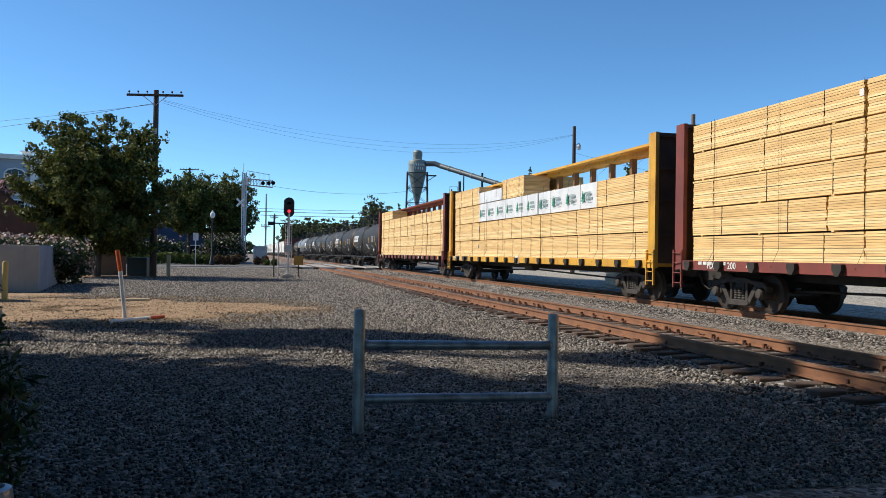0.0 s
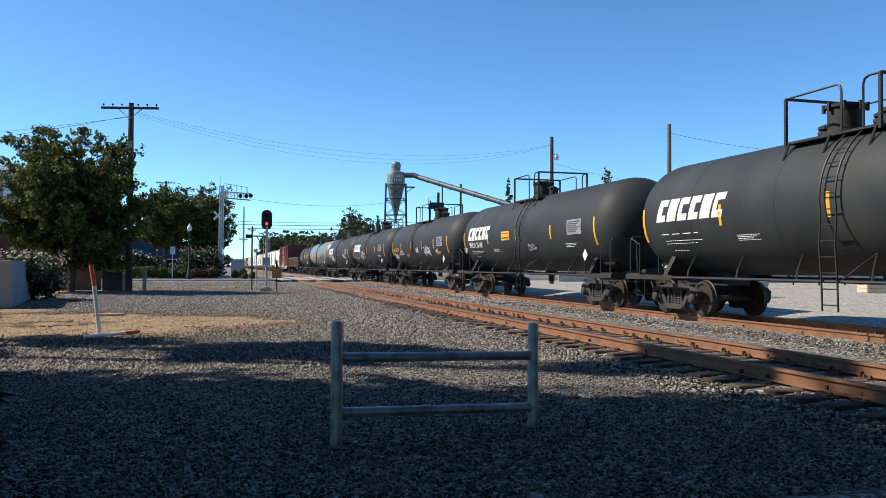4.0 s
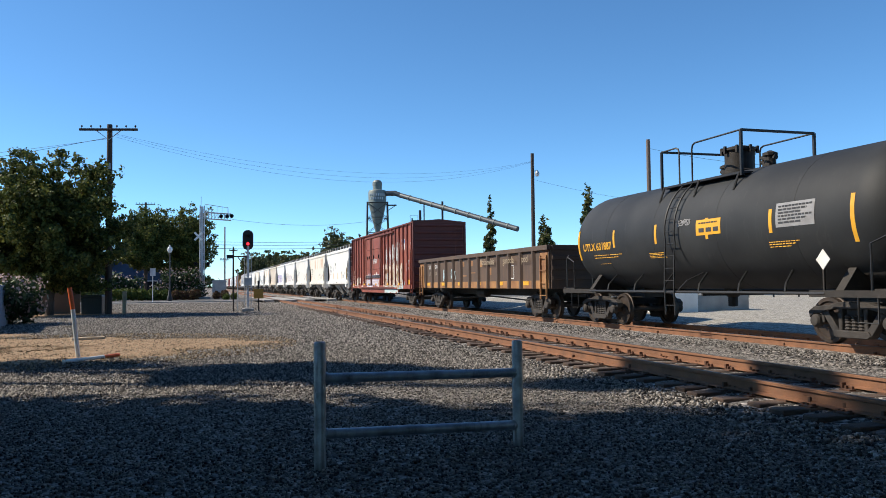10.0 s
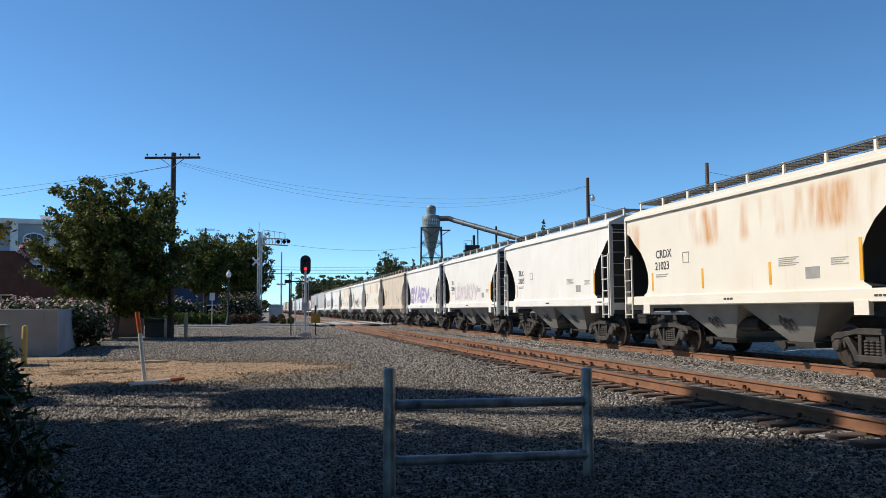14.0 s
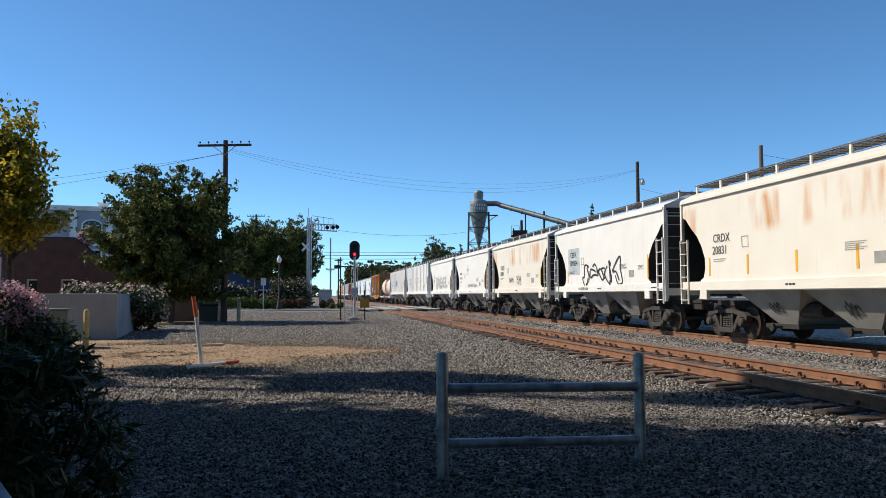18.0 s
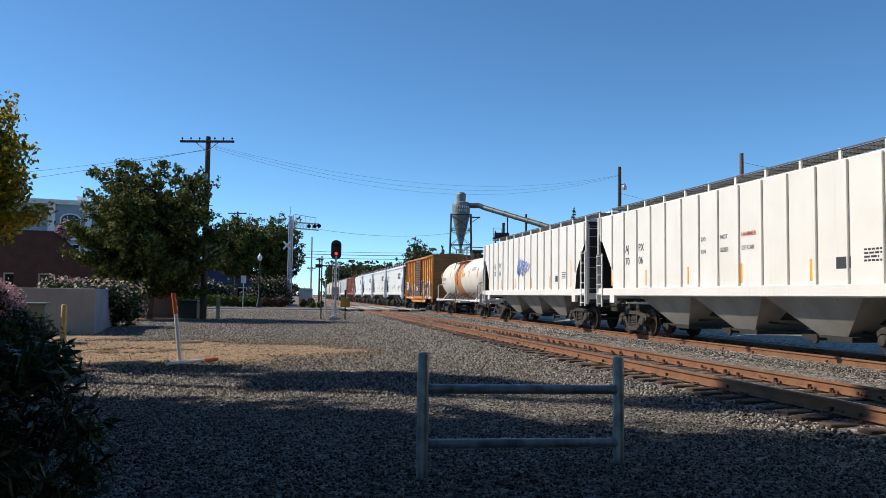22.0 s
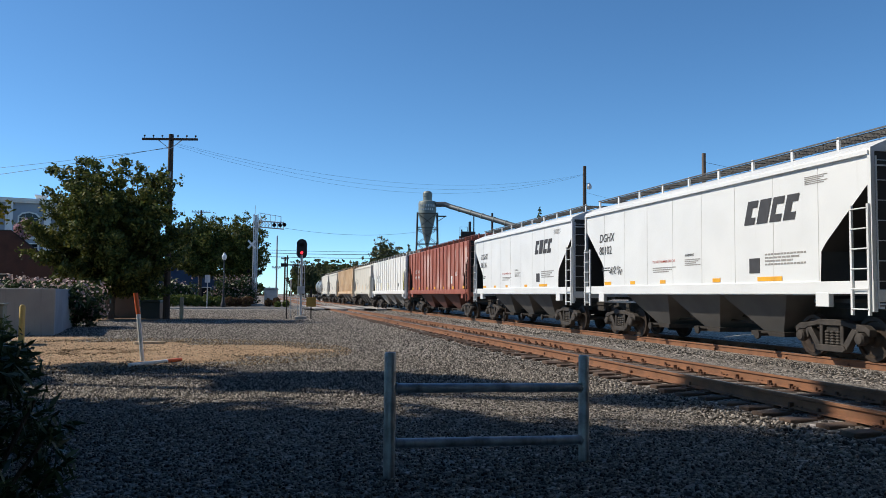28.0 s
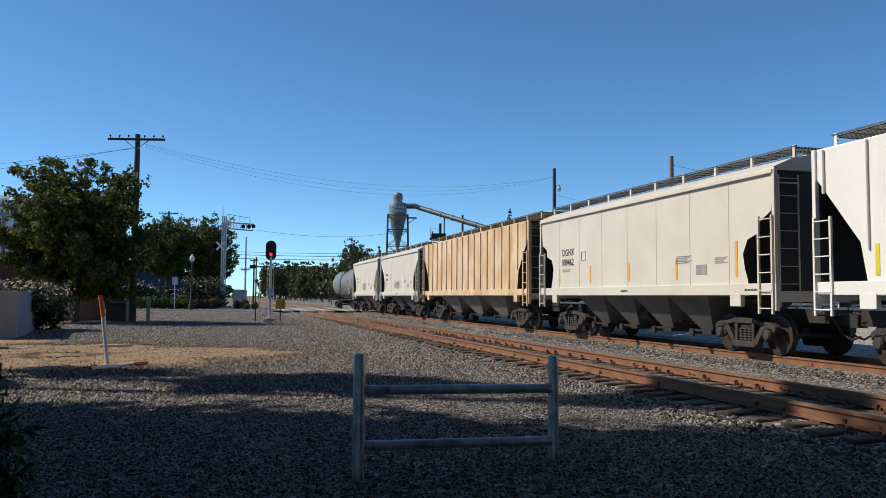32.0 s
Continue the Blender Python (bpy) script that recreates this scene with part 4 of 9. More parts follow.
    h = zd + 0.95

    def build_frame():
        f = Shape().bar((-w, 0, h), (w, 0, h), 0.055, 0.055)
        for x in (-w, w):
            f.bar((x, 0, zd - 0.1), (x, 0, h), 0.06, 0.06)
        return f.mesh("railing_frame", rail_c)
    for y in plat:
        part("railing_frame", cached(("rfr", r, zc, rail_c.name), build_frame), None, c, "", pose(0, y, 0))
    for x in (-w, w):
        for end, gap, sg in ((p0, lad - 0.28, -1), (p1, lad + 0.28, 1)):
            if (end - gap) * sg > 0.25:
                hoop = Shape().path([(0, end, h), (0, gap + sg * 0.14, h), (0, gap + sg * 0.04, h - 0.04), (0, gap, h - 0.14), (0, gap, zd)], 0.024)
                part("railing_hoop", hoop, rail_c, c, "", pose(x, 0, 0))

    def build_dome():
        s = Shape().lathe([(dome + 0.08, zt - 0.15), (dome + 0.08, zt + 0.04), (dome, zt + 0.06), (dome, zt + 0.52), (dome + 0.05, zt + 0.54), (dome + 0.05, zt + 0.60), (dome * 0.5, zt + 0.66), (0.03, zt + 0.67)], 24, "z")
        for i in range(8):
            a = i * math.pi / 4
            s.box(math.cos(a) * (dome + 0.06) - 0.03, math.cos(a) * (dome + 0.06) + 0.03, math.sin(a) * (dome + 0.06) - 0.03, math.sin(a) * (dome + 0.06) + 0.03, zt + 0.46, zt + 0.64)
        return s.mesh("manway", frame_c if frame_c is not WHITEPAINT else IRON)
    part("manway", cached(("dome", r, zc, dome, frame_c.name), build_dome), None, c, "", pose(0, man, 0))

    def build_valve():
        s = Shape().lathe([(0.13, zt - 0.1), (0.13, zt + 0.20), (0.17, zt + 0.22), (0.17, zt + 0.28), (0.03, zt + 0.34)], 10, "z")
        return s.tube((0, -0.2, zt + 0.16), (0, 0.2, zt + 0.16), 0.06, 8).mesh("valve", IRON)
    for yv, xv in ((-0.85, 0.15), (-1.3, -0.15), (0.8, 0.2)):
        part("valve", cached(("valve", r, zc), build_valve), None, c, "", pose(xv, man + yv, 0))

    def build_ladder():
        s = Shape()
        pts = []
        for k in range(9):
            a = math.radians(58 - k * 8.5)
            pts.append((-(r + 0.10) * math.cos(a), zc + (r + 0.10) * math.sin(a)))
        pts += [(-r - 0.11, 1.7), (-1.58, 1.0), (-1.56, 0.42)]
        for y in (-0.21, 0.21):
            s.path([(x, y, z) for x, z in pts], 0.022)
        run = 0.0
        for (xa, za), (xb, zb) in zip(pts, pts[1:]):
            d = math.hypot(xb - xa, zb - za)
            while run < d:
                t = run / d
                s.tube((xa + (xb - xa) * t, -0.21, za + (zb - za) * t), (xa + (xb - xa) * t, 0.21, za + (zb - za) * t), 0.013, 6)
                run += 0.31
            run -= d
        s.path([(-1.5, -0.21, 1.0), (-1.45, -0.6, 1.28), (-r * 0.7, -0.65, zc - r * 0.71)], 0.02)
        return s.mesh("side_ladder", rail_c)
    part("side_ladder", cached(("slad", r, zc, rail_c.name), build_ladder), None, c, "", pose(0, lad, 0))
    for y in (-tc * 0.78, -tc * 0.27, tc * 0.27, tc * 0.78):
        part("weld_band", cached(("wb", r, zc, paint.name), lambda: Shape().lathe([(r * 0.99, -0.012), (r + 0.004, -0.008), (r + 0.004, 0.008), (r * 0.99, 0.012)], 64, "y", (0, 0, zc)).mesh("weld_band", paint, 0, 50)), None, c, "", pose(0, y, 0))
    part("bottom_outlet", cached(("bo", r, zc), lambda: Shape().lathe([(0.22, zc - r + 0.05), (0.22, zc - r - 0.12), (0.12, zc - r - 0.2), (0.12, zc - r - 0.42), (0.03, zc - r - 0.44)], 14, "z").box(-0.9, 0.9, -0.03, 0.03, zc - r - 0.16, zc - r - 0.10).mesh("bottom_outlet", IRON)), None, c)
    if band:
        part("stained_band", Shape().lathe([(r * 0.99, -1.05), (r + 0.008, -1.04), (r + 0.008, 1.04), (r * 0.99, 1.05)], 64, "y", (0, 0, zc)).mesh("stained_band", band, 0, 50), None, c, "rust-stained middle band")
    underframe(c, L / 2 - 0.5, tc, stub=True)
    return c, half, xs


def centre_beam(label, u0, u1, paint, stack):
    """Flat car with bulkheads and a centre truss, stacked on both sides with bundles of sawn timber."""
    L = u1 - u0
    e = L / 2 - 0.75
    tc = e - 2.0
    c = car_thing("centre_beam_car", label, u0, u1)
    s = Shape().box(-1.5, 1.5, -e, e, 1.02, 1.12)
    for x in (-1.58, 1.48):
        s.box(x, x + 0.10, -e, e, 0.98, 1.22)
    part("deck", s, paint, c)
    br = cached("winch", lambda: Shape().prism([(-0.13, 1.20), (0.13, 1.20), (0.13, 1.08), (0.05, 0.96), (-0.05, 0.96), (-0.13, 1.08)], -0.05, 0.05).mesh("winch_bracket", IRON))
    n = 17
    for i in range(n):
        for x in (-1.63, 1.63):
            part("winch_bracket", br, None, c, "", pose(x, -e + 0.6 + (2 * e - 1.2) * i / (n - 1), 0))
    for q in (-1, 1):
        b = Shape().box(-1.5, 1.5, q * e - 0.05, q * e + 0.05, 1.12, 4.80)
        for x in (-0.5, 0.42):
            b.box(x, x + 0.09, q * e - 0.16, q * e + 0.10, 1.12, 4.80)
        for z in (1.9, 2.9, 3.8):
            b.box(-1.45, 1.45, q * e - 0.12, q * e + 0.08, z, z + 0.1)
        b.box(-1.45, 1.45, q * e - 0.2, q * e + 0.2, 4.74, 4.84)
        eb = part("end_bulkhead", b, mat("rusty_bulkhead", (0.085, 0.05, 0.035), (0.05, 0.033, 0.026), 1.5, 50, 0.85, 0, 0.1), c, "rusty dark bulkhead sheet")
        for x in (-1.5, 1.5):
            part("corner_post", Shape().box(x - 0.055, x + 0.055, q * e - 0.20, q * e + 0.20, 0.98, 4.86), paint, eb)
        ladder(c, -1.58, q * e - 0.2, q * e + 0.2, 0.5, 1.5, 4, paint)
    t = Shape().box(-0.60, 0.60, -e, e, 4.78, 4.86).box(-0.25, 0.25, -e, e, 4.62, 4.78)
    part("top_chord", t, paint, c)
    post = Shape().box(-0.10, 0.10, -0.09, 0.09, 1.1, 4.62)
    # On the yellow car the posts' browner colour includes shade under the chord.
    pm = post.mesh("truss_post", mat("shaded_brown_post", (0.26, 0.15, 0.06), (0.16, 0.08, 0.04), 2, 50, 0.8) if paint is CARYEL else paint, 0.01)
    k = 14
    for i in range(k):
        part("truss_post", pm, None, c, "", pose(0, -e + 0.9 + (2 * e - 1.8) * i / (k - 1), 0))
    strap = Shape()
    # stack: tiers from the deck up, each a list of (length share, kind); kind 0 timber, 1 wrapped, None gap
    rnd = random.Random(int(u0 * 10))
    h = stack["h"]
    for ti, row in enumerate(stack["rows"]):
        z = 1.15 + ti * (h + 0.035)
        y = e - 0.32
        total = sum(a for a, _ in row)
        for a, kd in row:
            ln = (2 * e - 0.64) * a / total
            if kd is not None:
                for sx in (-1, 1):
                    dx = rnd.uniform(-0.03, 0.02)
                    x0, x1 = (sx * 0.18, sx * (1.36 + dx))
                    m = WRAP if kd else LUMBER
                    hh = h * 0.62 if kd == 2 else h
                    pack = Shape()
                    if kd:
                        pack.box(min(x0, x1), max(x0, x1), y - ln + 0.03, y - 0.03, z, z + hh)
                    else:
                        nc = round(hh / 0.052)
                        for j in range(nc):
                            xo = x1 + sx * rnd.uniform(-0.012, 0.006)
                            pack.box(min(x0, xo), max(x0, xo), y - ln + 0.03 + rnd.uniform(-0.02, 0.02), y - 0.03 + rnd.uniform(-0.02, 0.02), z + hh * j / nc, z + hh * (j + 1) / nc - 0.0065)
                    b = part("timber_pack", pack.mesh("timber_pack", m, 0.008 if kd else 0, 0), None, c,
                             "white paper-wrapped timber pack" if kd else "")
                    if kd == 1 and sx < 0:
                        q = max(1, round(ln / 1.35))
                        for j in range(q):
                            yy = y - ln * (j + 0.5) / q
                            g = Shape()
                            for o, hw, h0, h1 in ((0, 0.15, 0.26, 0.42), (0, 0.12, 0.36, 0.52), (0, 0.085, 0.46, 0.64)):
                                g.prism([(yy + 0.38 + hw, z + h0), (yy + 0.38, z + h1), (yy + 0.38 - hw, z + h0)], -1.386, -1.380)
                            g.box(-1.386, -1.380, yy + 0.365, yy + 0.395, z + 0.18, z + 0.28)
                            part("wrap_print", g, mat("green_print", (0.04, 0.30, 0.17), None, 4, 40, 0.6, 0, 0), b, "plain green tree shape", smooth=0)
                            g = Shape()
                            for o, ww, z0, hh_ in ((0.20, 0.50, 0.47, 0.10), (0.20, 0.56, 0.31, 0.10), (0.02, 0.30, 0.22, 0.03)):
                                for q_ in range(5):
                                    g.box(-1.386, -1.380, yy + o - ww * (q_ + 0.75) / 5, yy + o - ww * q_ / 5, z + z0, z + z0 + hh_)
                            part("wrap_print", g, mat("grey_green_print", (0.33, 0.42, 0.41), None, 4, 40, 0.6, 0, 0), b, "rows of plain printed bars", smooth=0)
                    q = max(2, round(ln / 2.4))
                    for j in range(q):
                        yy = y - ln * (j + 0.5) / q + rnd.uniform(-0.15, 0.15)
                        xo = sx * (1.368 + dx)
                        st = Shape().box(min(xo, xo - sx * 0.02), max(xo, xo - sx * 0.02), yy - 0.004, yy + 0.004, z, z + hh + 0.004)
                        part("strap", st, IRON, b, smooth=0)
                if rnd.random() < 0.3:
                    xt = -1.372
                    g = Shape().box(xt - 0.01, xt + 0.02, y - ln + 0.03, y - ln + 0.14, z + h * 0.55, z + h * 0.75)
                    part("bundle_tag", g, WHITEPAINT, c, "", smooth=0)
            y -= ln
        sk = cached("spacer", lambda: Shape().box(-1.36, 1.36, -0.04, 0.04, -0.036, 0.0).mesh("spacer", LUMBER, 0, 0))
        for j in range(10):
            part("spacer", sk, None, c, "", pose(0, -e + 0.8 + (2 * e - 1.6) * j / 9, z))
    top = 1.15 + len(stack["rows"]) * (h + 0.035)
    for i in range(9):
        y = -e + 1.4 + (2 * e - 2.8) * i / 8
        cable = Shape().path([(-1.60, y, 1.1), (-1.395, y, 1.5), (-1.395, y + 0.05, min(top, stack["tie"])), (-0.5, y, 4.8)], 0.005, 4)
        part("tie_cable", cable, IRON, c)
    plate_on(c, 2.0, 1.2, 1.02, 1.2, YELLOW, x=-1.585)
    plate_on(c, -e + 1.3, -e + 0.8, 1.02, 1.2, YELLOW, x=-1.585)
    small_print(c, e - 1.0, 1.12, 1.2, 1, LETTERW, x=-1.585, h=0.08)
    if stack.get("text"):
        if paint is CARYEL:
            for ya in (e - 1.3, e - 2.75):
                plate_on(c, ya, ya - 1.0, 1.0, 1.215, BLACK, x=-1.582, name="number_panel")
        words(c, stack["text"], e - 1.4, 1.03, 0.17, LETTERW, x=-1.585)
    else:
        small_print(c, -e + 6.6, 1.05, 1.0, 1, LETTERW, x=-1.585, h=0.11)
    plate_on(c, 0.2, -0.2, 0.95, 1.25, WHITEPAINT, x=-1.59, name="data_panel")
    underframe(c, L / 2 - 0.5, tc)
    return c, e


def lumber_mat():
    """Sawn boards: every course its own tone, knots and grain drawn out along the board."""
    m = bpy.data.materials.new("sawn_timber")
    m.use_nodes = True
    nd, ln = m.node_tree.nodes, m.node_tree.links
    bs = nd["Principled BSDF"]
    tc = nd.new("ShaderNodeTexCoord")
    ge = nd.new("ShaderNodeNewGeometry")
    rp = nd.new("ShaderNodeValToRGB")
    rp.color_ramp.elements[0].color, rp.color_ramp.elements[1].color = (0.68, 0.44, 0.19, 1), (0.86, 0.65, 0.34, 1)
    mid = rp.color_ramp.elements.new(0.55)
    mid.color = (0.80, 0.56, 0.26, 1)
    ln.new(ge.outputs["Random Per Island"], rp.inputs[0])
    mp = nd.new("ShaderNodeMapping")
    mp.inputs["Scale"].default_value = (1.0, 0.9, 16.0)
    ln.new(tc.outputs["Object"], mp.inputs[0])
    no = nd.new("ShaderNodeTexNoise")
    no.inputs["Scale"].default_value, no.inputs["Detail"].default_value = 1.3, 6
    ln.new(mp.outputs[0], no.inputs["Vector"])
    rg = nd.new("ShaderNodeMapRange")
    rg.inputs[1].default_value, rg.inputs[2].default_value = 0.3, 0.7
    rg.inputs[3].default_value, rg.inputs[4].default_value = 0.78, 1.16
    ln.new(no.outputs[0], rg.inputs[0])
    hs = nd.new("ShaderNodeHueSaturation")
    ln.new(rp.outputs[0], hs.inputs["Color"])
    ln.new(rg.outputs[0], hs.inputs["Value"])
    ln.new(hs.outputs[0], bs.inputs["Base Color"])
    bs.inputs["Roughness"].default_value = 0.8
    bp = nd.new("ShaderNodeBump")
    bp.inputs["Strength"].default_value, bp.inputs["Distance"].default_value = 0.3, 0.01
    ln.new(no.outputs[0], bp.inputs["Height"])
    ln.new(bp.outputs[0], bs.inputs["Normal"])
    return m


LUMBER = lumber_mat()
WRAP = mat("white_lumber_wrap", (0.72, 0.73, 0.74), (0.60, 0.62, 0.64), 2, 30, 0.5, 0, 0.3)
MAROON = mat("oxide_red_car_paint", (0.20, 0.045, 0.035), (0.13, 0.035, 0.03), 1.5, 60, 0.7, 0, 0.1, streak=(0.08, 0.04, 0.03, 0.5))
CARYEL = mat("yellow_car_paint", (0.66, 0.36, 0.04), (0.50, 0.26, 0.04), 1.5, 60, 0.6, 0, 0.1, streak=(0.14, 0.08, 0.04, 0.7))


def box_car(label, u0, u1, paint, doors, ends=None, post=None, top=4.55, belly=True, gap=0.72):
    """Also gives the flat pieces of its side, for paint: (y0, y1, z0, z1, x)."""
    L = u1 - u0
    e = L / 2 - gap
    tc = e - 2.1
    c = car_thing("box_car", label, u0, u1)
    part("body", Shape().box(-1.46, 1.46, -e + 0.04, e - 0.04, 1.10, top).mesh("body", paint), None, c)
    r = Shape().prism([(-1.56, top - 0.06), (-1.56, top + 0.02), (0, top + 0.16), (1.56, top + 0.02), (1.56, top - 0.06)], -e - 0.02, e + 0.02, "y")
    for i in range(11):
        y = -e + 2 * e * (i + 0.5) / 11
        r.prism([(-1.54, top + 0.02), (0, top + 0.19), (1.54, top + 0.02)], y - 0.03, y + 0.03, "y")
    part("roof", r, ends or paint, c)
    sl = Shape().box(-1.55, -1.45, -e, e, 1.00, 1.22).box(1.45, 1.55, -e, e, 1.00, 1.22)
    if belly:
        for x in (-1.52, 1.46):
            sl.prism([(-tc + 1.2, 1.05), (-tc + 1.9, 0.72), (tc - 1.9, 0.72), (tc - 1.2, 1.05)], x, x + 0.06)
        sl.box(-1.60, -1.46, -tc + 1.6, tc - 1.0, 0.98, 1.08)
    part("side_sill", sl, paint, c, bevel=0.006)
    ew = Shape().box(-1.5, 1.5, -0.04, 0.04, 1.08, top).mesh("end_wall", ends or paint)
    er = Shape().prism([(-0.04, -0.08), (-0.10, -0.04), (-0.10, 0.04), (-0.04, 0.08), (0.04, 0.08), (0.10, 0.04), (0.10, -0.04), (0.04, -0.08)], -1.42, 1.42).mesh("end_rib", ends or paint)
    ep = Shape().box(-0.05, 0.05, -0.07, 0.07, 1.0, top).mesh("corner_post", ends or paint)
    for q in (-1, 1):
        w_ = part("end_wall", ew, None, c, "", pose(0, q * e, 0))
        for i in range(9):
            part("end_rib", er, None, w_, "", pose(0, 0, 1.4 + (top - 1.6) * i / 8))
        for x in (-1.5, 1.5):
            part("corner_post", ep, None, w_, "", pose(x, 0, 0))
    pm = Shape().prism([(-1.475, -0.07), (-1.555, -0.045), (-1.555, 0.045), (-1.475, 0.07)], 1.2, top - 0.07, "z").mesh("side_post", post or paint)
    d0, d1 = doors
    ys = [y for y in np.arange(-e + 0.45, e - 0.2, 0.98) if y < d0 - 0.12 or y > d1 + 0.12]
    for y in ys:
        part("side_post", pm, None, c, "", pose(0, float(y), 0))
    for q in (-1, 1):
        ladder(c, -1.57, q * (e - 0.06), q * (e - 0.5), 0.75, 2.7 if q > 0 else 3.2, 5, paint)
        ladder(c, q * (e + 0.11), 0.9, 1.35, 0.9, top - 0.3, 8, paint, "x", "end_ladder")
    cuts = sorted([(float(y) - 0.055, float(y) + 0.055) for y in ys] + [(d0, d1)])
    faces, at = [], -e + 0.1
    for a, b in cuts:
        faces.append((at, a - 0.012, 1.225, top - 0.08, -1.46))
        faces.append((a, b, 1.225, top - 0.08, -1.555 if b - a < 0.5 else -1.56))
        at = b + 0.012
    faces += [(at, e - 0.1, 1.225, top - 0.08, -1.46), (-e, e, 1.0, 1.215, -1.552), (-tc + 1.6, tc - 1.6, 0.74, 0.97, -1.522)]
    underframe(c, L / 2 - 0.5, tc)
    return c, e, faces


def gondola(label, u0, u1, paint, lower, top=2.40):
    L = u1 - u0
    e = L / 2 - 0.72
    tc = e - 1.9
    c = car_thing("gondola_car", label, u0, u1)
    for x in (-1.5, 1.44):
        part("side_wall", Shape().box(x, x + 0.06, -e, e, 1.05, top), paint, c)
    part("floor_plate", Shape().box(-1.44, 1.44, -e, e, 1.05, 1.13), paint, c)
    for x in (-1.512, 1.50):
        part("lower_band", Shape().box(x, x + 0.012, -e + 0.02, e - 0.02, 1.06, 1.34), lower, c, "worn tan lower side")
    en = Shape()
    for q in (-1, 1):
        en.box(-1.44, 1.44, q * e - 0.05, q * e + 0.05, 1.05, top - 0.02)
        for z in (1.35, 1.7, 2.05):
            en.box(-1.4, 1.4, q * (e + 0.05) - 0.04, q * (e + 0.05) + 0.04, z, z + 0.14)
    part("end_wall", en, paint, c, bevel=0.01)
    t = Shape()
    for x in (-1.60, 1.42):
        t.box(x, x + 0.18, -e - 0.05, e + 0.05, top - 0.02, top + 0.15)
    for q in (-1, 1):
        t.box(-1.42, 1.42, q * e - 0.09, q * e + 0.09, top - 0.02, top + 0.15)
    part("top_chord", t, paint, c, bevel=0.012)
    rib = Shape().prism([(-1.5, -0.13), (-1.60, -0.06), (-1.60, 0.06), (-1.5, 0.13)], 1.05, top, "z").mesh("side_rib", paint)
    n = 13
    for i in range(n):
        y = -e + 1.25 + (2 * e - 2.5) * i / (n - 1)
        part("side_rib", rib, None, c, "", pose(0, y, 0))
    for y0, y1 in ((-e + 0.05, -e + 0.7), (e - 0.75, e - 0.05)):
        part("corner_panel", Shape().box(-1.53, -1.50, y0, y1, 1.1, top - 0.1), lower, c, "orange worn corner panel")
    for q in (-1, 1):
        ladder(c, -1.56, q * (e - 0.1), q * (e - 0.6), 0.7, 2.2, 4, lower)
    underframe(c, L / 2 - 0.5, tc)
    return c, e


# paints
CREAM = mat("cream_white_hopper_paint", (0.81, 0.79, 0.745), (0.75, 0.72, 0.665), 0.7, 60, 0.5, 0, 0.05, streak=(0.54, 0.48, 0.40, 0.5), streak_at=0.56)
CREAM2 = mat("stained_cream_hopper_paint", (0.79, 0.745, 0.655), (0.73, 0.665, 0.555), 0.7, 60, 0.5, 0, 0.05, streak=(0.56, 0.42, 0.28, 0.5), streak_at=0.60, amount=0.35, smear=(0.58, 0.27, 0.08, 0.95, 2.75, 4.0, 0.95))
TANW = mat("dusty_tan_hopper_paint", (0.66, 0.56, 0.44), (0.56, 0.46, 0.36), 0.6, 60, 0.55, 0, 0.05, streak=(0.42, 0.33, 0.25, 0.5))
PALE = mat("pale_grey_hopper_paint", (0.75, 0.775, 0.79), (0.68, 0.705, 0.72), 0.6, 60, 0.45, 0, 0.05, streak=(0.50, 0.50, 0.48, 0.35), streak_at=0.6)
RIBW = mat("white_ribbed_hopper_paint", (0.81, 0.80, 0.775), (0.75, 0.73, 0.69), 0.6, 60, 0.5, 0, 0.05, streak=(0.48, 0.44, 0.38, 0.45), streak_at=0.58)
BEIGE = mat("beige_hopper_paint", (0.68, 0.635, 0.55), (0.60, 0.555, 0.48), 0.6, 60, 0.5, 0, 0.05, streak=(0.42, 0.38, 0.32, 0.4), streak_at=0.6)
REDH = mat("faded_red_hopper_paint", (0.34, 0.10, 0.066), (0.27, 0.075, 0.05), 0.6, 60, 0.6, 0, 0.06, streak=(0.60, 0.42, 0.37, 0.6), streak_at=0.53, smear=(0.66, 0.52, 0.47, 0.85, 1.5, 4.1, 0.45))
RUSTY = mat("rust_streaked_tan_paint", (0.74, 0.58, 0.40), (0.58, 0.38, 0.20), 0.8, 60, 0.65, 0, 0.06, streak=(0.40, 0.18, 0.06, 0.85), streak_at=0.5)
TANKB = mat("black_tank_paint", (0.022, 0.024, 0.027), (0.040, 0.042, 0.044), 0.6, 50, 0.62, 0, 0.04, streak=(0.075, 0.072, 0.07, 0.5), streak_at=0.58, spec=0.3)
TANKG = mat("grey_tank_paint", (0.185, 0.20, 0.205), (0.15, 0.165, 0.17), 0.8, 50, 0.45, 0, 0.04, streak=(0.12, 0.125, 0.125, 0.45), streak_at=0.6)
TANKW = mat("white_tank_paint", (0.76, 0.73, 0.66), (0.68, 0.62, 0.52), 0.7, 50, 0.45, 0, 0.04, streak=(0.55, 0.42, 0.28, 0.4), streak_at=0.62)
STAIN = mat("orange_brown_stain", (0.58, 0.27, 0.10), (0.46, 0.19, 0.07), 0.9, 50, 0.6, 0, 0.05, streak=(0.70, 0.58, 0.44, 0.7))
BOXRED = mat("boxcar_red_paint", (0.30, 0.078, 0.048), (0.21, 0.055, 0.038), 0.9, 60, 0.65, 0, 0.08, streak=(0.11, 0.045, 0.035, 0.7), streak_at=0.54, smear=(0.07, 0.035, 0.03, 0.75, 1.6, 4.6, 0.7))
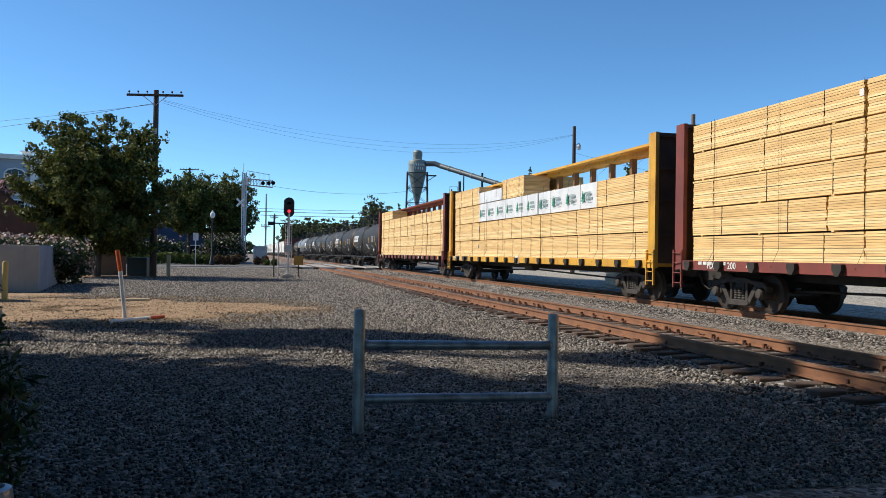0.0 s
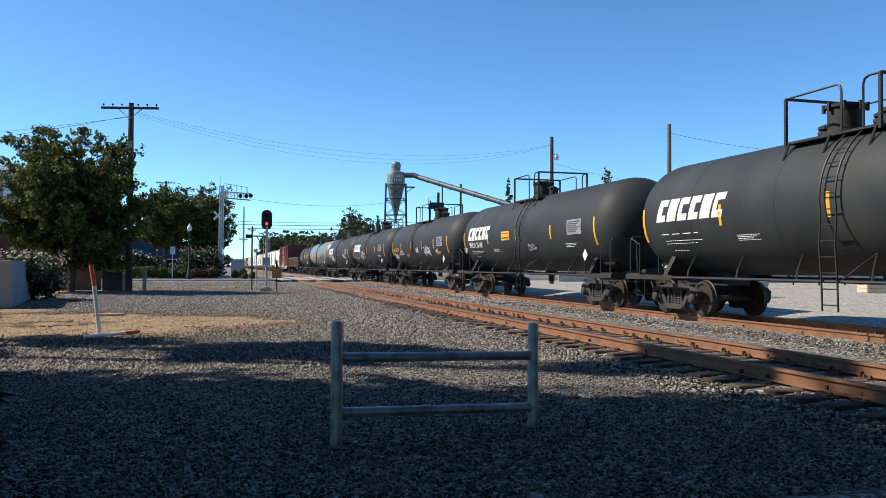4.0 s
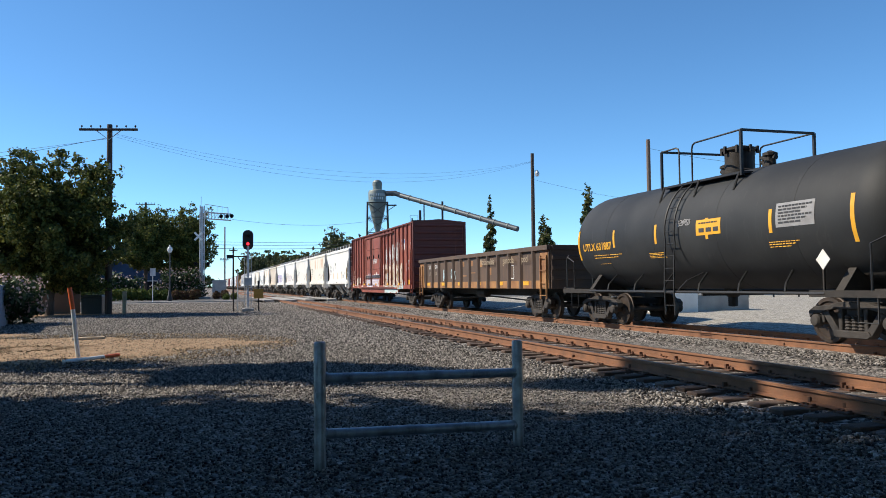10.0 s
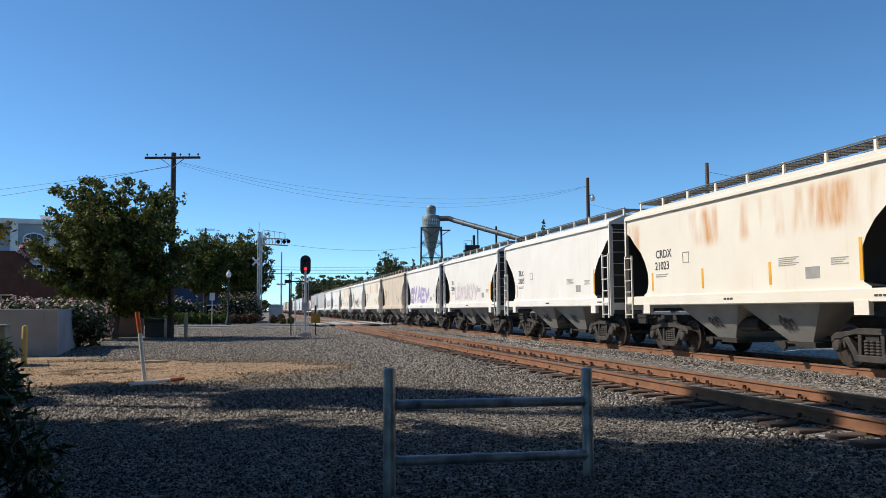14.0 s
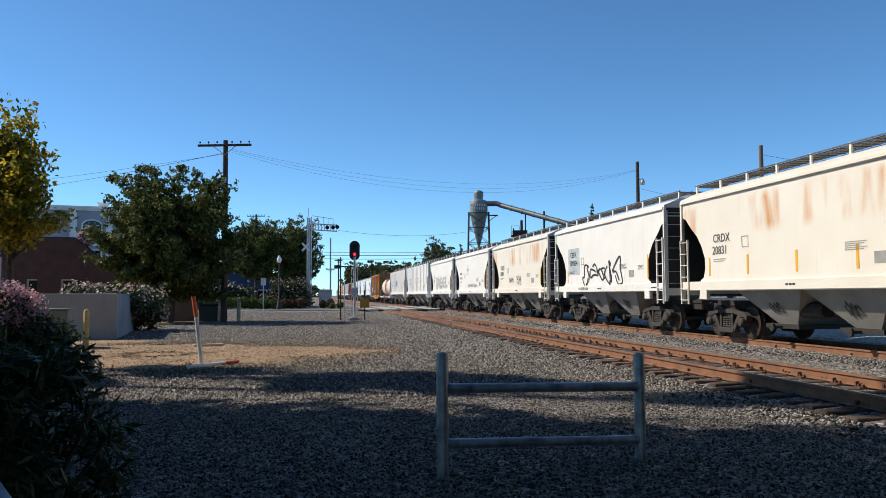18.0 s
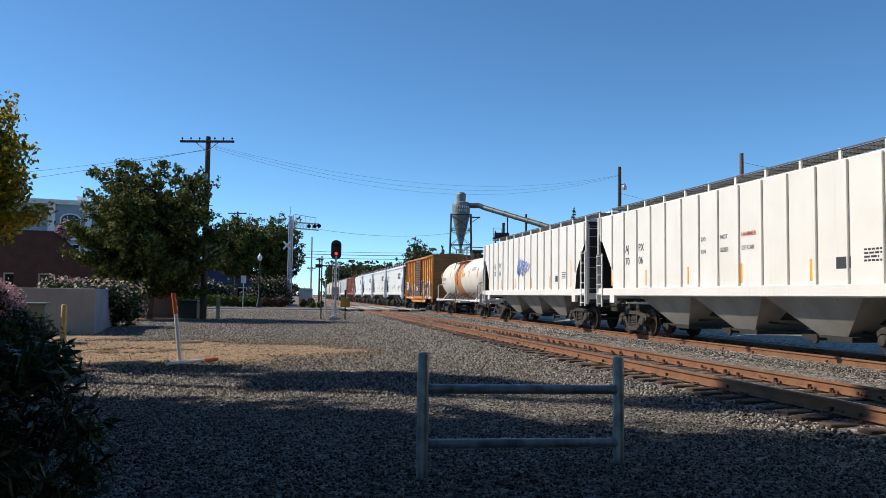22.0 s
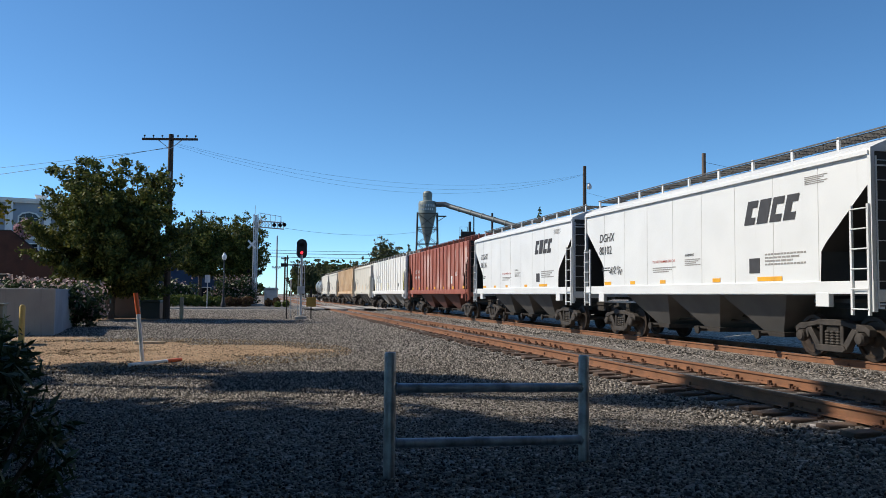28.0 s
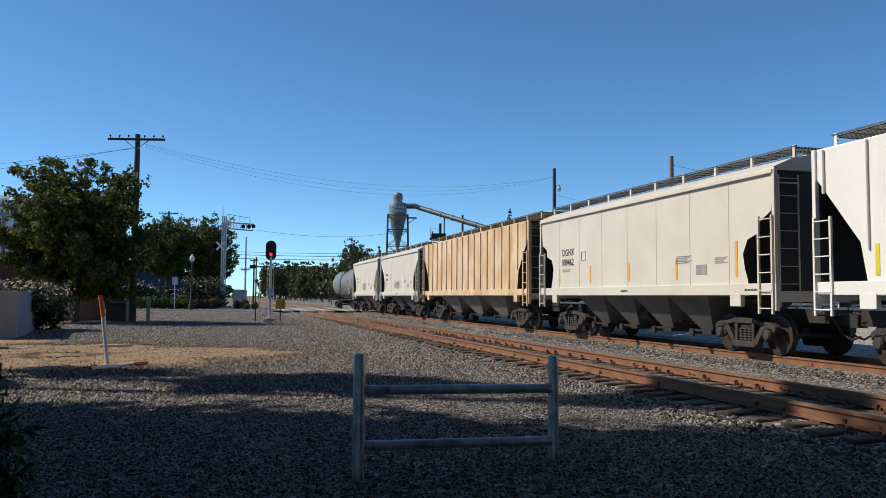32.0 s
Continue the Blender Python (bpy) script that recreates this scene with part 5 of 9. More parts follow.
# Darker copies of the side paints hold the end walls' shade; roofs share them.
BOXREDEND = mat("boxcar_shaded_red_end", (0.15, 0.04, 0.03), (0.11, 0.035, 0.028), 0.9, 60, 0.7, 0, 0.08)
BOXORAEND = mat("boxcar_shaded_ochre_end", (0.24, 0.12, 0.035), (0.15, 0.08, 0.03), 0.9, 60, 0.7, 0, 0.08)
BOXORA = mat("boxcar_faded_orange_paint", (0.64, 0.28, 0.05), (0.48, 0.18, 0.035), 0.9, 60, 0.65, 0, 0.08, streak=(0.24, 0.085, 0.03, 0.75), streak_at=0.54, smear=(0.30, 0.10, 0.03, 0.7, 1.8, 4.6, 0.8))
GONB = mat("gondola_dark_brown_paint", (0.085, 0.058, 0.045), (0.12, 0.075, 0.05), 0.9, 50, 0.75, 0, 0.1, streak=(0.19, 0.10, 0.055, 0.45))
GONT = mat("gondola_worn_tan", (0.38, 0.19, 0.07), (0.22, 0.10, 0.045), 1.3, 50, 0.75, 0, 0.1, streak=(0.16, 0.08, 0.05, 0.6))
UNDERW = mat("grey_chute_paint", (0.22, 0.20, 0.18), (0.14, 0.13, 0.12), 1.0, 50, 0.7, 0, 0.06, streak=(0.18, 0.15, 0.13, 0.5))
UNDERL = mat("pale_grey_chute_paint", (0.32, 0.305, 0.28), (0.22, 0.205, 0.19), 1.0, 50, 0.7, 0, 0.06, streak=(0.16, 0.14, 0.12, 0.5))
mat("red_print", (0.5, 0.08, 0.06), None, 3, 40, 0.6)
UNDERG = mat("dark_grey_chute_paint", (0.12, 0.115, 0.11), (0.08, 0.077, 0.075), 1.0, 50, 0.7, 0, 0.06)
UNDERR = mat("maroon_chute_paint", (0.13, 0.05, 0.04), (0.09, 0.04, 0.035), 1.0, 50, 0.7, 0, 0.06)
SPRAYW = mat("white_spray", (0.72, 0.73, 0.72), None, 3, 60, 0.7, 0, 0)
SPRAYK = mat("black_spray", (0.03, 0.03, 0.035), None, 3, 60, 0.7, 0, 0)
SPRAYV = mat("violet_spray", (0.33, 0.28, 0.50), (0.45, 0.40, 0.58), 3, 60, 0.7, 0, 0)
SPRAYB = mat("blue_spray", (0.12, 0.20, 0.52), (0.2, 0.28, 0.58), 3, 60, 0.7, 0, 0)
SPRAYC = mat("pale_blue_spray", (0.42, 0.60, 0.64), (0.60, 0.70, 0.70), 3, 60, 0.7, 0, 0)
SPRAYG = mat("grey_spray", (0.22, 0.22, 0.23), (0.32, 0.32, 0.33), 3, 60, 0.7, 0, 0)
SPRAYP = mat("pale_grey_spray", (0.50, 0.51, 0.54), (0.62, 0.62, 0.62), 2, 60, 0.7, 0, 0)
SPRAYM = mat("maroon_black_spray", (0.045, 0.03, 0.035), (0.09, 0.06, 0.065), 3, 60, 0.7, 0, 0)
SPRAYT = mat("faint_violet_spray", (0.58, 0.50, 0.55), (0.68, 0.62, 0.64), 3, 60, 0.7, 0, 0)


PRINT = mat("worn_grey_print", (0.34, 0.33, 0.32), None, 4, 60, 0.6, 0, 0)


def hopper_marks(c, e, x=-1.53, stripes=5, dark=LETTER, text=None):
    """Reporting-mark figures, data lines, yellow reflective strips and a small barcode panel."""
    y = e - 1.9
    if text == "patch":
        pass
    elif text:
        words(c, text[0], y, 2.72, 0.24, dark, x=x)
        words(c, text[1], y + 0.05, 2.38, 0.24, dark, x=x)
    else:
        small_print(c, y, 2.75, 0.6, 1, dark, x=x, h=0.14)
        small_print(c, y, 2.42, 0.7, 1, dark, x=x, h=0.14)
    small_print(c, y, 2.22, 0.7, 2, PRINT, x=x, h=0.03)
    for i in range(stripes):
        yy = (e - 1.5) - (2 * e - 2.9) * i / max(1, stripes - 1)
        if i == 0:
            yy = e - 1.62
        plate_on(c, yy, yy - 0.09, 1.78, 2.30 if i < stripes - 1 else 2.62, YELLOW, x=x)
    small_print(c, -e + 3.9, 2.35, 0.7, 5, PRINT, x=x, h=0.022)
    plate_on(c, -e + 3.0, -e + 2.55, 1.87, 2.12, PRINT, x=x, name="data_panel")
    small_print(c, -e + 2.2, 2.25, 0.5, 4, PRINT, x=x, h=0.022)
    s = Shape()
    for k in range(4):
        s.box(x - 0.006, x, e - 3.45 + 0.0, e - 3.45 + 0.02, 2.5, 2.8)
    s.box(x - 0.006, x + 0.004, e - 3.75, e - 3.45, 2.78, 2.80).box(x - 0.006, x + 0.004, e - 3.75, e - 3.45, 2.5, 2.52).box(x - 0.006, x + 0.004, e - 3.75, e - 3.73, 2.5, 2.8)
    part("class_mark", s, PRINT, c, smooth=0)
    small_print(c, -e + 1.0, 1.46, 0.5, 1, dark, x=-1.585, h=0.04)
    small_print(c, 0.3, 1.46, 0.4, 1, dark, x=-1.585, h=0.05)


# the train, front to rear
full = [(6, 0), (5, 0), (6, 0), (5, 0)]
centre_beam("maroon centre-beam flat car loaded with yellow sawn timber", -4.3, 20.05, MAROON,
            {"h": 0.695, "tie": 4.8, "rows": [full, [(5, 0), (6, 0), (5, 0), (6, 0)], full, [(6, 0), (5, 0), (5, 0), (6, 0)], full], "text": "FDDR    200      474"})
centre_beam("yellow centre-beam flat car with timber and white-wrapped bundles", 20.05, 44.35, CARYEL,
            {"h": 0.865, "tie": 4.0, "text": "TTZ     869", "rows": [[(4.7, 0), (4.1, 0), (4.5, 0), (4.6, 0), (4.3, 0)], [(4.7, 0), (4.0, 0), (4.5, 0), (4.6, 0), (4.3, 0)],
                                             [(4.7, 0), (8.2, 1), (5.5, 1), (3.8, 0)], [(4.7, 0), (3.6, 2), (2.9, 0), (11, None)]]})
centre_beam("oxide-red centre-beam flat car loaded with sawn timber", 44.35, 68.4, MAROON,
            {"h": 0.685, "tie": 4.2, "rows": [[(7, 0), (5, 0), (5, 0), (5, 0)], [(7, 0), (6, 0), (5, 0), (5, 0)], [(7, 0), (6, 0), (5, 0), (5, 0)],
                                             [(7, 0), (5, 0), (5, 0), (5, 0)], [(5, 0), (17, None)]]})


def black_tank(u0, u1, big, stripes, seed, tags, placard=None, yellowmarks=False, paint=None, text=None, label="black tank car with yellow stripes and graffiti", r=1.52, zc=2.62, rc=None, tag=None, lad=0.0, man=1.3, plat=(-0.7, 1.9)):
    c, half, xs = tank_car(label, u0, u1, paint or TANKB, r, zc, rc or BLACK, lad=lad, man=man, plat=plat)
    ink = YELLOW if yellowmarks else LETTERW
    y = half - 1.75
    if big:
        marks(c, y + 0.05, 2.46, 0.58, 6, LETTERW, xs=xs, name="company_mark")
    zt = 2.12 if big else 2.22
    if text:
        words(c, text, y + (0 if big else 0.5), zt, 0.25 if big else 0.22, ink, xs=xs, bold=0.03)
    else:
        small_print(c, y, zt, 1.7, 1, ink, xs=xs, h=0.18)
    small_print(c, y - 0.1, zt - 0.17, 1.7, 2, ink, xs=xs, h=0.038)
    small_print(c, y - 0.3, zt - 0.42, 0.7, 1, ink, xs=xs, h=0.05)
    for i in range(stripes):
        yy = half - 0.95 - (2 * half - 2.1) * i / (stripes - 1)
        tall = i in (0, stripes - 1)
        plate_on(c, yy + 0.05, yy - 0.05, 1.95 if tall else 2.25, 2.85 if tall else 2.75, YELLOW, xs=xs, name="reflective_stripe")
    if placard:
        pc = plate_on(c, placard, placard - 0.95, 2.35, 2.72, YELLOW, xs=xs, name="placard")
        small_print(c, placard - 0.12, 2.62, 0.7, 1, LETTER, xs=lambda z: xs(z) - 0.006, h=0.035)
        small_print(c, placard - 0.12, 2.42, 0.75, 1, LETTER, xs=lambda z: xs(z) - 0.006, h=0.10)
    plate_on(c, -half + 3.2, -half + 2.1, 2.35, 2.85, mat("pale_data_panel", (0.30, 0.30, 0.31), None, 3, 40, 0.6), xs=xs, name="data_panel")
    small_print(c, -half + 3.12, 2.76, 0.95, 6, LETTER, xs=lambda z: xs(z) - 0.006, h=0.035)
    small_print(c, -half + 3.5, 2.05, 0.9, 3, ink, xs=xs, h=0.026)
    small_print(c, y - 3.2, 2.0, 0.8, 4, ink, xs=xs, h=0.02)
    for k, (yy, zz, w, h, n, m) in enumerate(tags):
        scrawl(c, seed + k, yy, zz, w, h, n, m, 0.03, xs=xs)
        scrawl(c, seed + k + 50, yy - 0.05, zz + 0.05, w * 0.9, h * 0.75, n + 1, m, 0.022, xs=lambda z: xs(z) - 0.008)
    if tag:
        words(c, tag[0], tag[1], tag[2], 0.26, SPRAYW, xs=xs, slant=0.25, name="graffiti")
    pl = Shape().prism([(-half + 1.9, 1.45), (-half + 1.72, 1.65), (-half + 1.9, 1.85), (-half + 2.08, 1.65)], -1.46, -1.445)
    part("hazard_placard", pl, WHITEPAINT, c, "white diamond placard")
    part("placard_holder", Shape().bar((-1.44, -half + 1.9, 1.0), (-1.44, -half + 1.9, 1.5), 0.04, 0.04), IRON, c)
    return c


black_tank(68.4, 85.5, True, 5, 10, [(-1.5, 1.7, 1.2, 0.5, 3, SPRAYW)])
black_tank(85.5, 102.5, True, 5, 20, [(-1.0, 1.8, 0.8, 0.4, 2, SPRAYG), (7.3, 1.85, 0.6, 0.35, 2, SPRAYC)], placard=1.8, text="PROX 76169", lad=-0.4, man=0.85, plat=(-1.1, 1.5))
black_tank(102.5, 119.2, False, 6, 30, [(6.3, 1.6, 0.8, 0.6, 2, SPRAYW), (0.3, 2.05, 0.7, 0.35, 3, SPRAYW), (-1.7, 1.85, 1.5, 0.6, 4, SPRAYW), (-4.3, 1.95, 0.5, 0.3, 1, SPRAYW)], yellowmarks=True, text="UTLX 672774", tag=("KEEPS", 4.7, 2.0), lad=0.75, man=-0.1, plat=(-1.2, 2.0))
black_tank(119.2, 135.8, True, 5, 40, [(3.0, 1.75, 2.0, 0.9, 5, SPRAYW)], lad=0.1, man=-0.3, plat=(-1.8, 1.2))
black_tank(135.8, 152.4, True, 5, 50, [(4.4, 1.6, 1.6, 0.9, 4, SPRAYW), (-3.5, 2.0, 1.0, 0.4, 2, SPRAYW)], text="PROX 71475", lad=0.1, man=0.2, plat=(-1.7, 1.3))
black_tank(152.4, 170.3, False, 6, 60, [(5.2, 2.1, 1.2, 0.6, 4, SPRAYW), (2.7, 2.2, 0.5, 0.6, 2, SPRAYW), (-2.4, 1.75, 2.4, 0.9, 5, SPRAYM), (-5.3, 1.8, 1.0, 0.9, 2, SPRAYM)], placard=-1.2,
           yellowmarks=True, text="UTLX 209664", paint=TANKG, label="grey tank car with white and black graffiti", lad=-0.3, man=1.05, plat=(-1.1, 1.75))
black_tank(170.3, 184.5, False, 6, 70, [(0.2, 2.6, 0.6, 0.2, 2, SPRAYG)], placard=-0.6, yellowmarks=True, text="UTLX 631887", label="short black tank car with yellow stripes", r=1.45, zc=2.5, lad=0.4, man=-0.4, plat=(-1.8, 1.5))

gc, ge = gondola("dark brown gondola car with worn tan lower side", 184.5, 202.6, GONB, GONT)
words(gc, "DR", ge - 1.65, 2.02, 0.20, LETTERW, x=-1.50)
words(gc, "GW", ge - 2.80, 2.02, 0.20, LETTERW, x=-1.50)
words(gc, "10", ge - 1.75, 1.70, 0.18, mat("faded_tan_lettering", (0.36, 0.28, 0.19), None, 3, 40, 0.8), x=-1.50)
words(gc, "130", ge - 2.80, 1.70, 0.18, MATS["faded_tan_lettering"], x=-1.50)
for k, yy in enumerate((ge - 4.2, ge - 5.5)):
    scrawl(gc, 80 + k, yy, 1.42, 0.7, 0.62, 3, SPRAYC, 0.05, x=-1.50)
for yy, zz, w, h in ((ge - 6.9, 2.02, 0.6, 0.22), (ge - 8.1, 2.02, 0.6, 0.22), (ge - 9.3, 1.95, 0.6, 0.25), (ge - 6.9, 1.58, 0.9, 0.05), (ge - 8.1, 1.7, 0.9, 0.05), (ge - 10.5, 1.6, 0.5, 0.3)):
    plate_on(gc, yy, yy - w, zz, zz + h, GONT, x=-1.50, name="patch")
for i in range(6):
    plate_on(gc, ge - 1.4 - i * 2.6, ge - 1.9 - i * 2.6, 1.18, 1.32, YELLOW, x=-1.515)


def side_words(car, text, y, z, size, material, x):
    return words(car, text, y, z, size * 0.72, material, x=x + 0.007)


side_words(gc, "Nationwide", -ge + 6.75, 2.02, 0.36, MATS["faded_tan_lettering"], -1.607)
side_words(gc, "gondola", -ge + 4.1, 2.02, 0.36, MATS["faded_tan_lettering"], -1.607)
side_words(gc, "pool", -ge + 2.2, 2.02, 0.36, MATS["faded_tan_lettering"], -1.607)
for a, b, z0, z1 in ((3.9, 3.2, 1.92, 1.95), (3.9, 3.2, 1.42, 1.45), (3.9, 3.87, 1.45, 1.92), (3.23, 3.2, 1.45, 1.92)):
    plate_on(gc, -ge + a, -ge + b, z0, z1, LETTERW, x=-1.50, name="data_panel")

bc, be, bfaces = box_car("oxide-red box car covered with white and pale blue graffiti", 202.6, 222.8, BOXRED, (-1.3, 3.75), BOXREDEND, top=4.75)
for ya, yb in ((-1.28, 1.72), (1.78, 3.73)):
    dr = part("plug_door", Shape().box(-1.56, -1.46, ya, yb, 1.23, 4.4), BOXRED, bc, "plug door with flat ribs", bevel=0.008)
    for z in (1.62, 2.3, 2.98, 3.66):
        part("door_rib", Shape().box(-1.585, -1.555, ya + 0.06, yb - 0.06, z, z + 0.05), BOXRED, dr, bevel=0.008)
    for yy in (ya + 0.12, yb - 0.12):
        part("door_rod", Shape().tube((-1.60, yy, 1.2), (-1.60, yy, 4.42), 0.028, 6), BOXREDEND, dr)
    for yy in (ya + 0.7, yb - 0.7):
        part("door_latch", Shape().box(-1.62, -1.56, yy - 0.04, yy + 0.04, 3.02, 3.24), IRON, dr)
for z in (1.72, 1.84):
    part("operating_bar", Shape().box(-1.63, -1.60, -1.2, 3.7, z, z + 0.045), IRON, bc)
part("door_track", Shape().box(-1.62, -1.47, -5.0, 5.2, 1.0, 1.10), BOXREDEND, bc, "lower door track", bevel=0.008)
part("door_track", Shape().box(-1.60, -1.47, -4.7, 4.2, 4.44, 4.53), BOXREDEND, bc, "upper door track", bevel=0.008)
WASHB = mat("washed_pale_blue_spray", (0.40, 0.55, 0.58), (0.55, 0.58, 0.54), 2.2, 40, 0.75, 0, 0, streak=(0.36, 0.22, 0.16, 0.7), streak_at=0.52)
WASHC = mat("washed_cream_spray", (0.66, 0.60, 0.52), (0.56, 0.44, 0.36), 2.2, 40, 0.75, 0, 0, streak=(0.36, 0.14, 0.09, 0.75), streak_at=0.53)
WASHT = mat("washed_tan_spray", (0.40, 0.24, 0.12), (0.34, 0.15, 0.08), 2.5, 40, 0.75, 0, 0)
WASHV = mat("washed_lilac_spray", (0.52, 0.46, 0.54), (0.62, 0.56, 0.56), 2.5, 40, 0.75, 0, 0, streak=(0.34, 0.14, 0.10, 0.7), streak_at=0.54)
mural(bc, 120, -2.2, -6.8, 0.85, 1.95, 26, (WASHB, WASHC, WASHB, WASHB), bfaces, 0.002, 0.40)
mural(bc, 121, -1.6, -6.9, 1.2, 2.35, 14, (WASHT, WASHC, WASHC), bfaces, 0.0085, 0.26)
throw_up(bc, 122, -1.9, 1.15, 4.9, 1.35, 4, WASHC, WASHT, faces=bfaces, lift=0.014, width=0.05, fat=0.24)
spray_line(bc, 123, -1.9, 1.0, 4.9, 1.5, 7, WASHT, 0.045, bfaces, 0.020, 1.5)
spray_line(bc, 124, -2.3, 1.0, 4.4, 1.3, 6, SPRAYK, 0.022, bfaces, 0.022, 1.4)
mural(bc, 125, 3.6, -0.6, 1.2, 1.75, 22, (WASHC, WASHV), bfaces, 0.002, 0.34)
mural(bc, 126, 9.0, 5.0, 1.15, 1.7, 12, (WASHC,), bfaces, 0.002, 0.3)
throw_up(bc, 127, 3.4, 1.2, 3.6, 0.75, 6, WASHV, SPRAYV, faces=bfaces, lift=0.008, width=0.025, fat=0.3)
spray_line(bc, 128, 4.6, 1.2, 3.0, 0.9, 5, WASHC, 0.03, bfaces, 0.012, 1.2)
spray_line(bc, 131, -2.3, 2.5, 3.7, 1.3, 8, SPRAYW, 0.035, bfaces, 0.019, 1.1, True)
spray_line(bc, 132, -2.4, 2.35, 3.6, 0.9, 7, SPRAYW, 0.035, bfaces, 0.020, 1.0)
spray_line(bc, 133, -5.6, 2.4, 0.5, 1.6, 1, SPRAYW, 0.035, bfaces, 0.021, 0.9, True)
spray_line(bc, 134, 1.3, 2.6, 1.3, 0.5, 4, SPRAYW, 0.03, bfaces, 0.004, 1.0, True)
spray_line(bc, 135, -8.4, 2.9, 0.6, 0.8, 3, WASHC, 0.018, bfaces, 0.004, 1.6)
FADEW = mat("dusty_white_lettering", (0.46, 0.31, 0.26), (0.36, 0.17, 0.13), 3, 40, 0.7)
words(bc, "M P", be - 0.85, 2.05, 0.26, FADEW, x=-1.556)
words(bc, "260417", be - 0.7, 1.66, 0.26, FADEW, x=-1.556)
sh = [(0.45, 0.40), (0.30, 0.38), (0, 0.50), (-0.30, 0.38), (-0.45, 0.40), (-0.40, 0.10), (-0.45, -0.05), (-0.40, -0.30), (-0.2, -0.44), (0, -0.50), (0.2, -0.44), (0.40, -0.30), (0.45, -0.05), (0.40, 0.10)]
se = part("shield_emblem", Shape().prism([(-6.86 + a * 0.84, 3.58 + b * 0.84) for a, b in sh], -1.4635, -1.455), mat("emblem_white", (0.74, 0.74, 0.72), None, 3, 40, 0.6), bc, "plain white and blue shield")
part("shield_field", Shape().prism([(-6.86 + a * 0.84, 3.58 + b * 0.84) for a, b in ((0.37, 0.08), (0.41, 0.35), (0.29, 0.34), (0, 0.45), (-0.29, 0.34), (-0.41, 0.35), (-0.37, 0.08))], -1.4665, -1.456), mat("emblem_blue", (0.03, 0.12, 0.45), None, 3, 40, 0.6), se, "blue field of the shield")
small_print(bc, -7.5, 2.45, 0.62, 5, LETTERW, x=-1.462, h=0.05)
small_print(bc, -8.0, 2.62, 0.3, 2, LETTERW, x=-1.462, h=0.03)
plate_on(bc, -6.6, -7.05, 1.55, 1.95, WHITEPAINT, x=-1.462, name="data_panel")
plate_on(bc, -6.65, -7.0, 1.66, 1.9, LETTER, x=-1.468, name="data_panel")
words(bc, "A-100-25", -6.55, 1.32, 0.12, LETTERW, x=-1.462)
for yy in (8.6, 4.6, 3.0, 0.6, -2.9, -5.9):
    plate_on(bc, yy, yy - 0.42, 1.24, 1.34, YELLOW, x=-1.575)
plate_on(bc, -7.85, -8.35, 1.26, 1.52, YELLOW, x=-1.462)

# two-bay covered hoppers
P = 12.74
U = 222.8
HOPS = [(CREAM, "cream-white two-bay covered hopper car", []), (CREAM2, "yellow-stained cream covered hopper car", []), (CREAM, "white two-bay covered hopper car", []),
        (CREAM, "cream covered hopper car with faint violet graffiti", [(3.0, 1.75, 5.0, 0.95, 7, SPRAYT, 0)]),
        (CREAM, "white covered hopper car with violet graffiti", [(4.3, 1.72, 6.6, 1.25, 5, SPRAYV, 0)]),
        (TANW, "tan covered hopper car", []), (CREAM2, "cream covered hopper car with rust stains", []),
        (CREAM, "white centre-flow hopper car with black outline graffiti", [(2.2, 1.45, 4.4, 1.3, 5, SPRAYK, 0.07)]),
        (CREAM2, "cream covered hopper car with small tags", [(1.8, 1.9, 0.9, 0.4, 3, SPRAYK, 0.03), (0.2, 1.8, 1.0, 0.5, 3, SPRAYK, 0.03)]),
        (CREAM, "white two-bay covered hopper car with grey lettering", [(1.0, 1.75, 3.0, 0.3, 6, SPRAYG, 0.04)]),
        (CREAM, "white covered hopper car with large grey graffiti", [(2.5, 1.74, 5.2, 1.1, 7, SPRAYG, 0)])]
HTEXT = {7: "patch", 0: ("TILX", "33415"), 1: ("CRDX", "21023"), 2: ("TILX", "33015"), 3: ("TILX", "32806"), 5: ("TILX", "332931"), 6: ("CRDX", "20831"), 8: ("CRDX", "20891"), 10: ("TILX", "33040")}
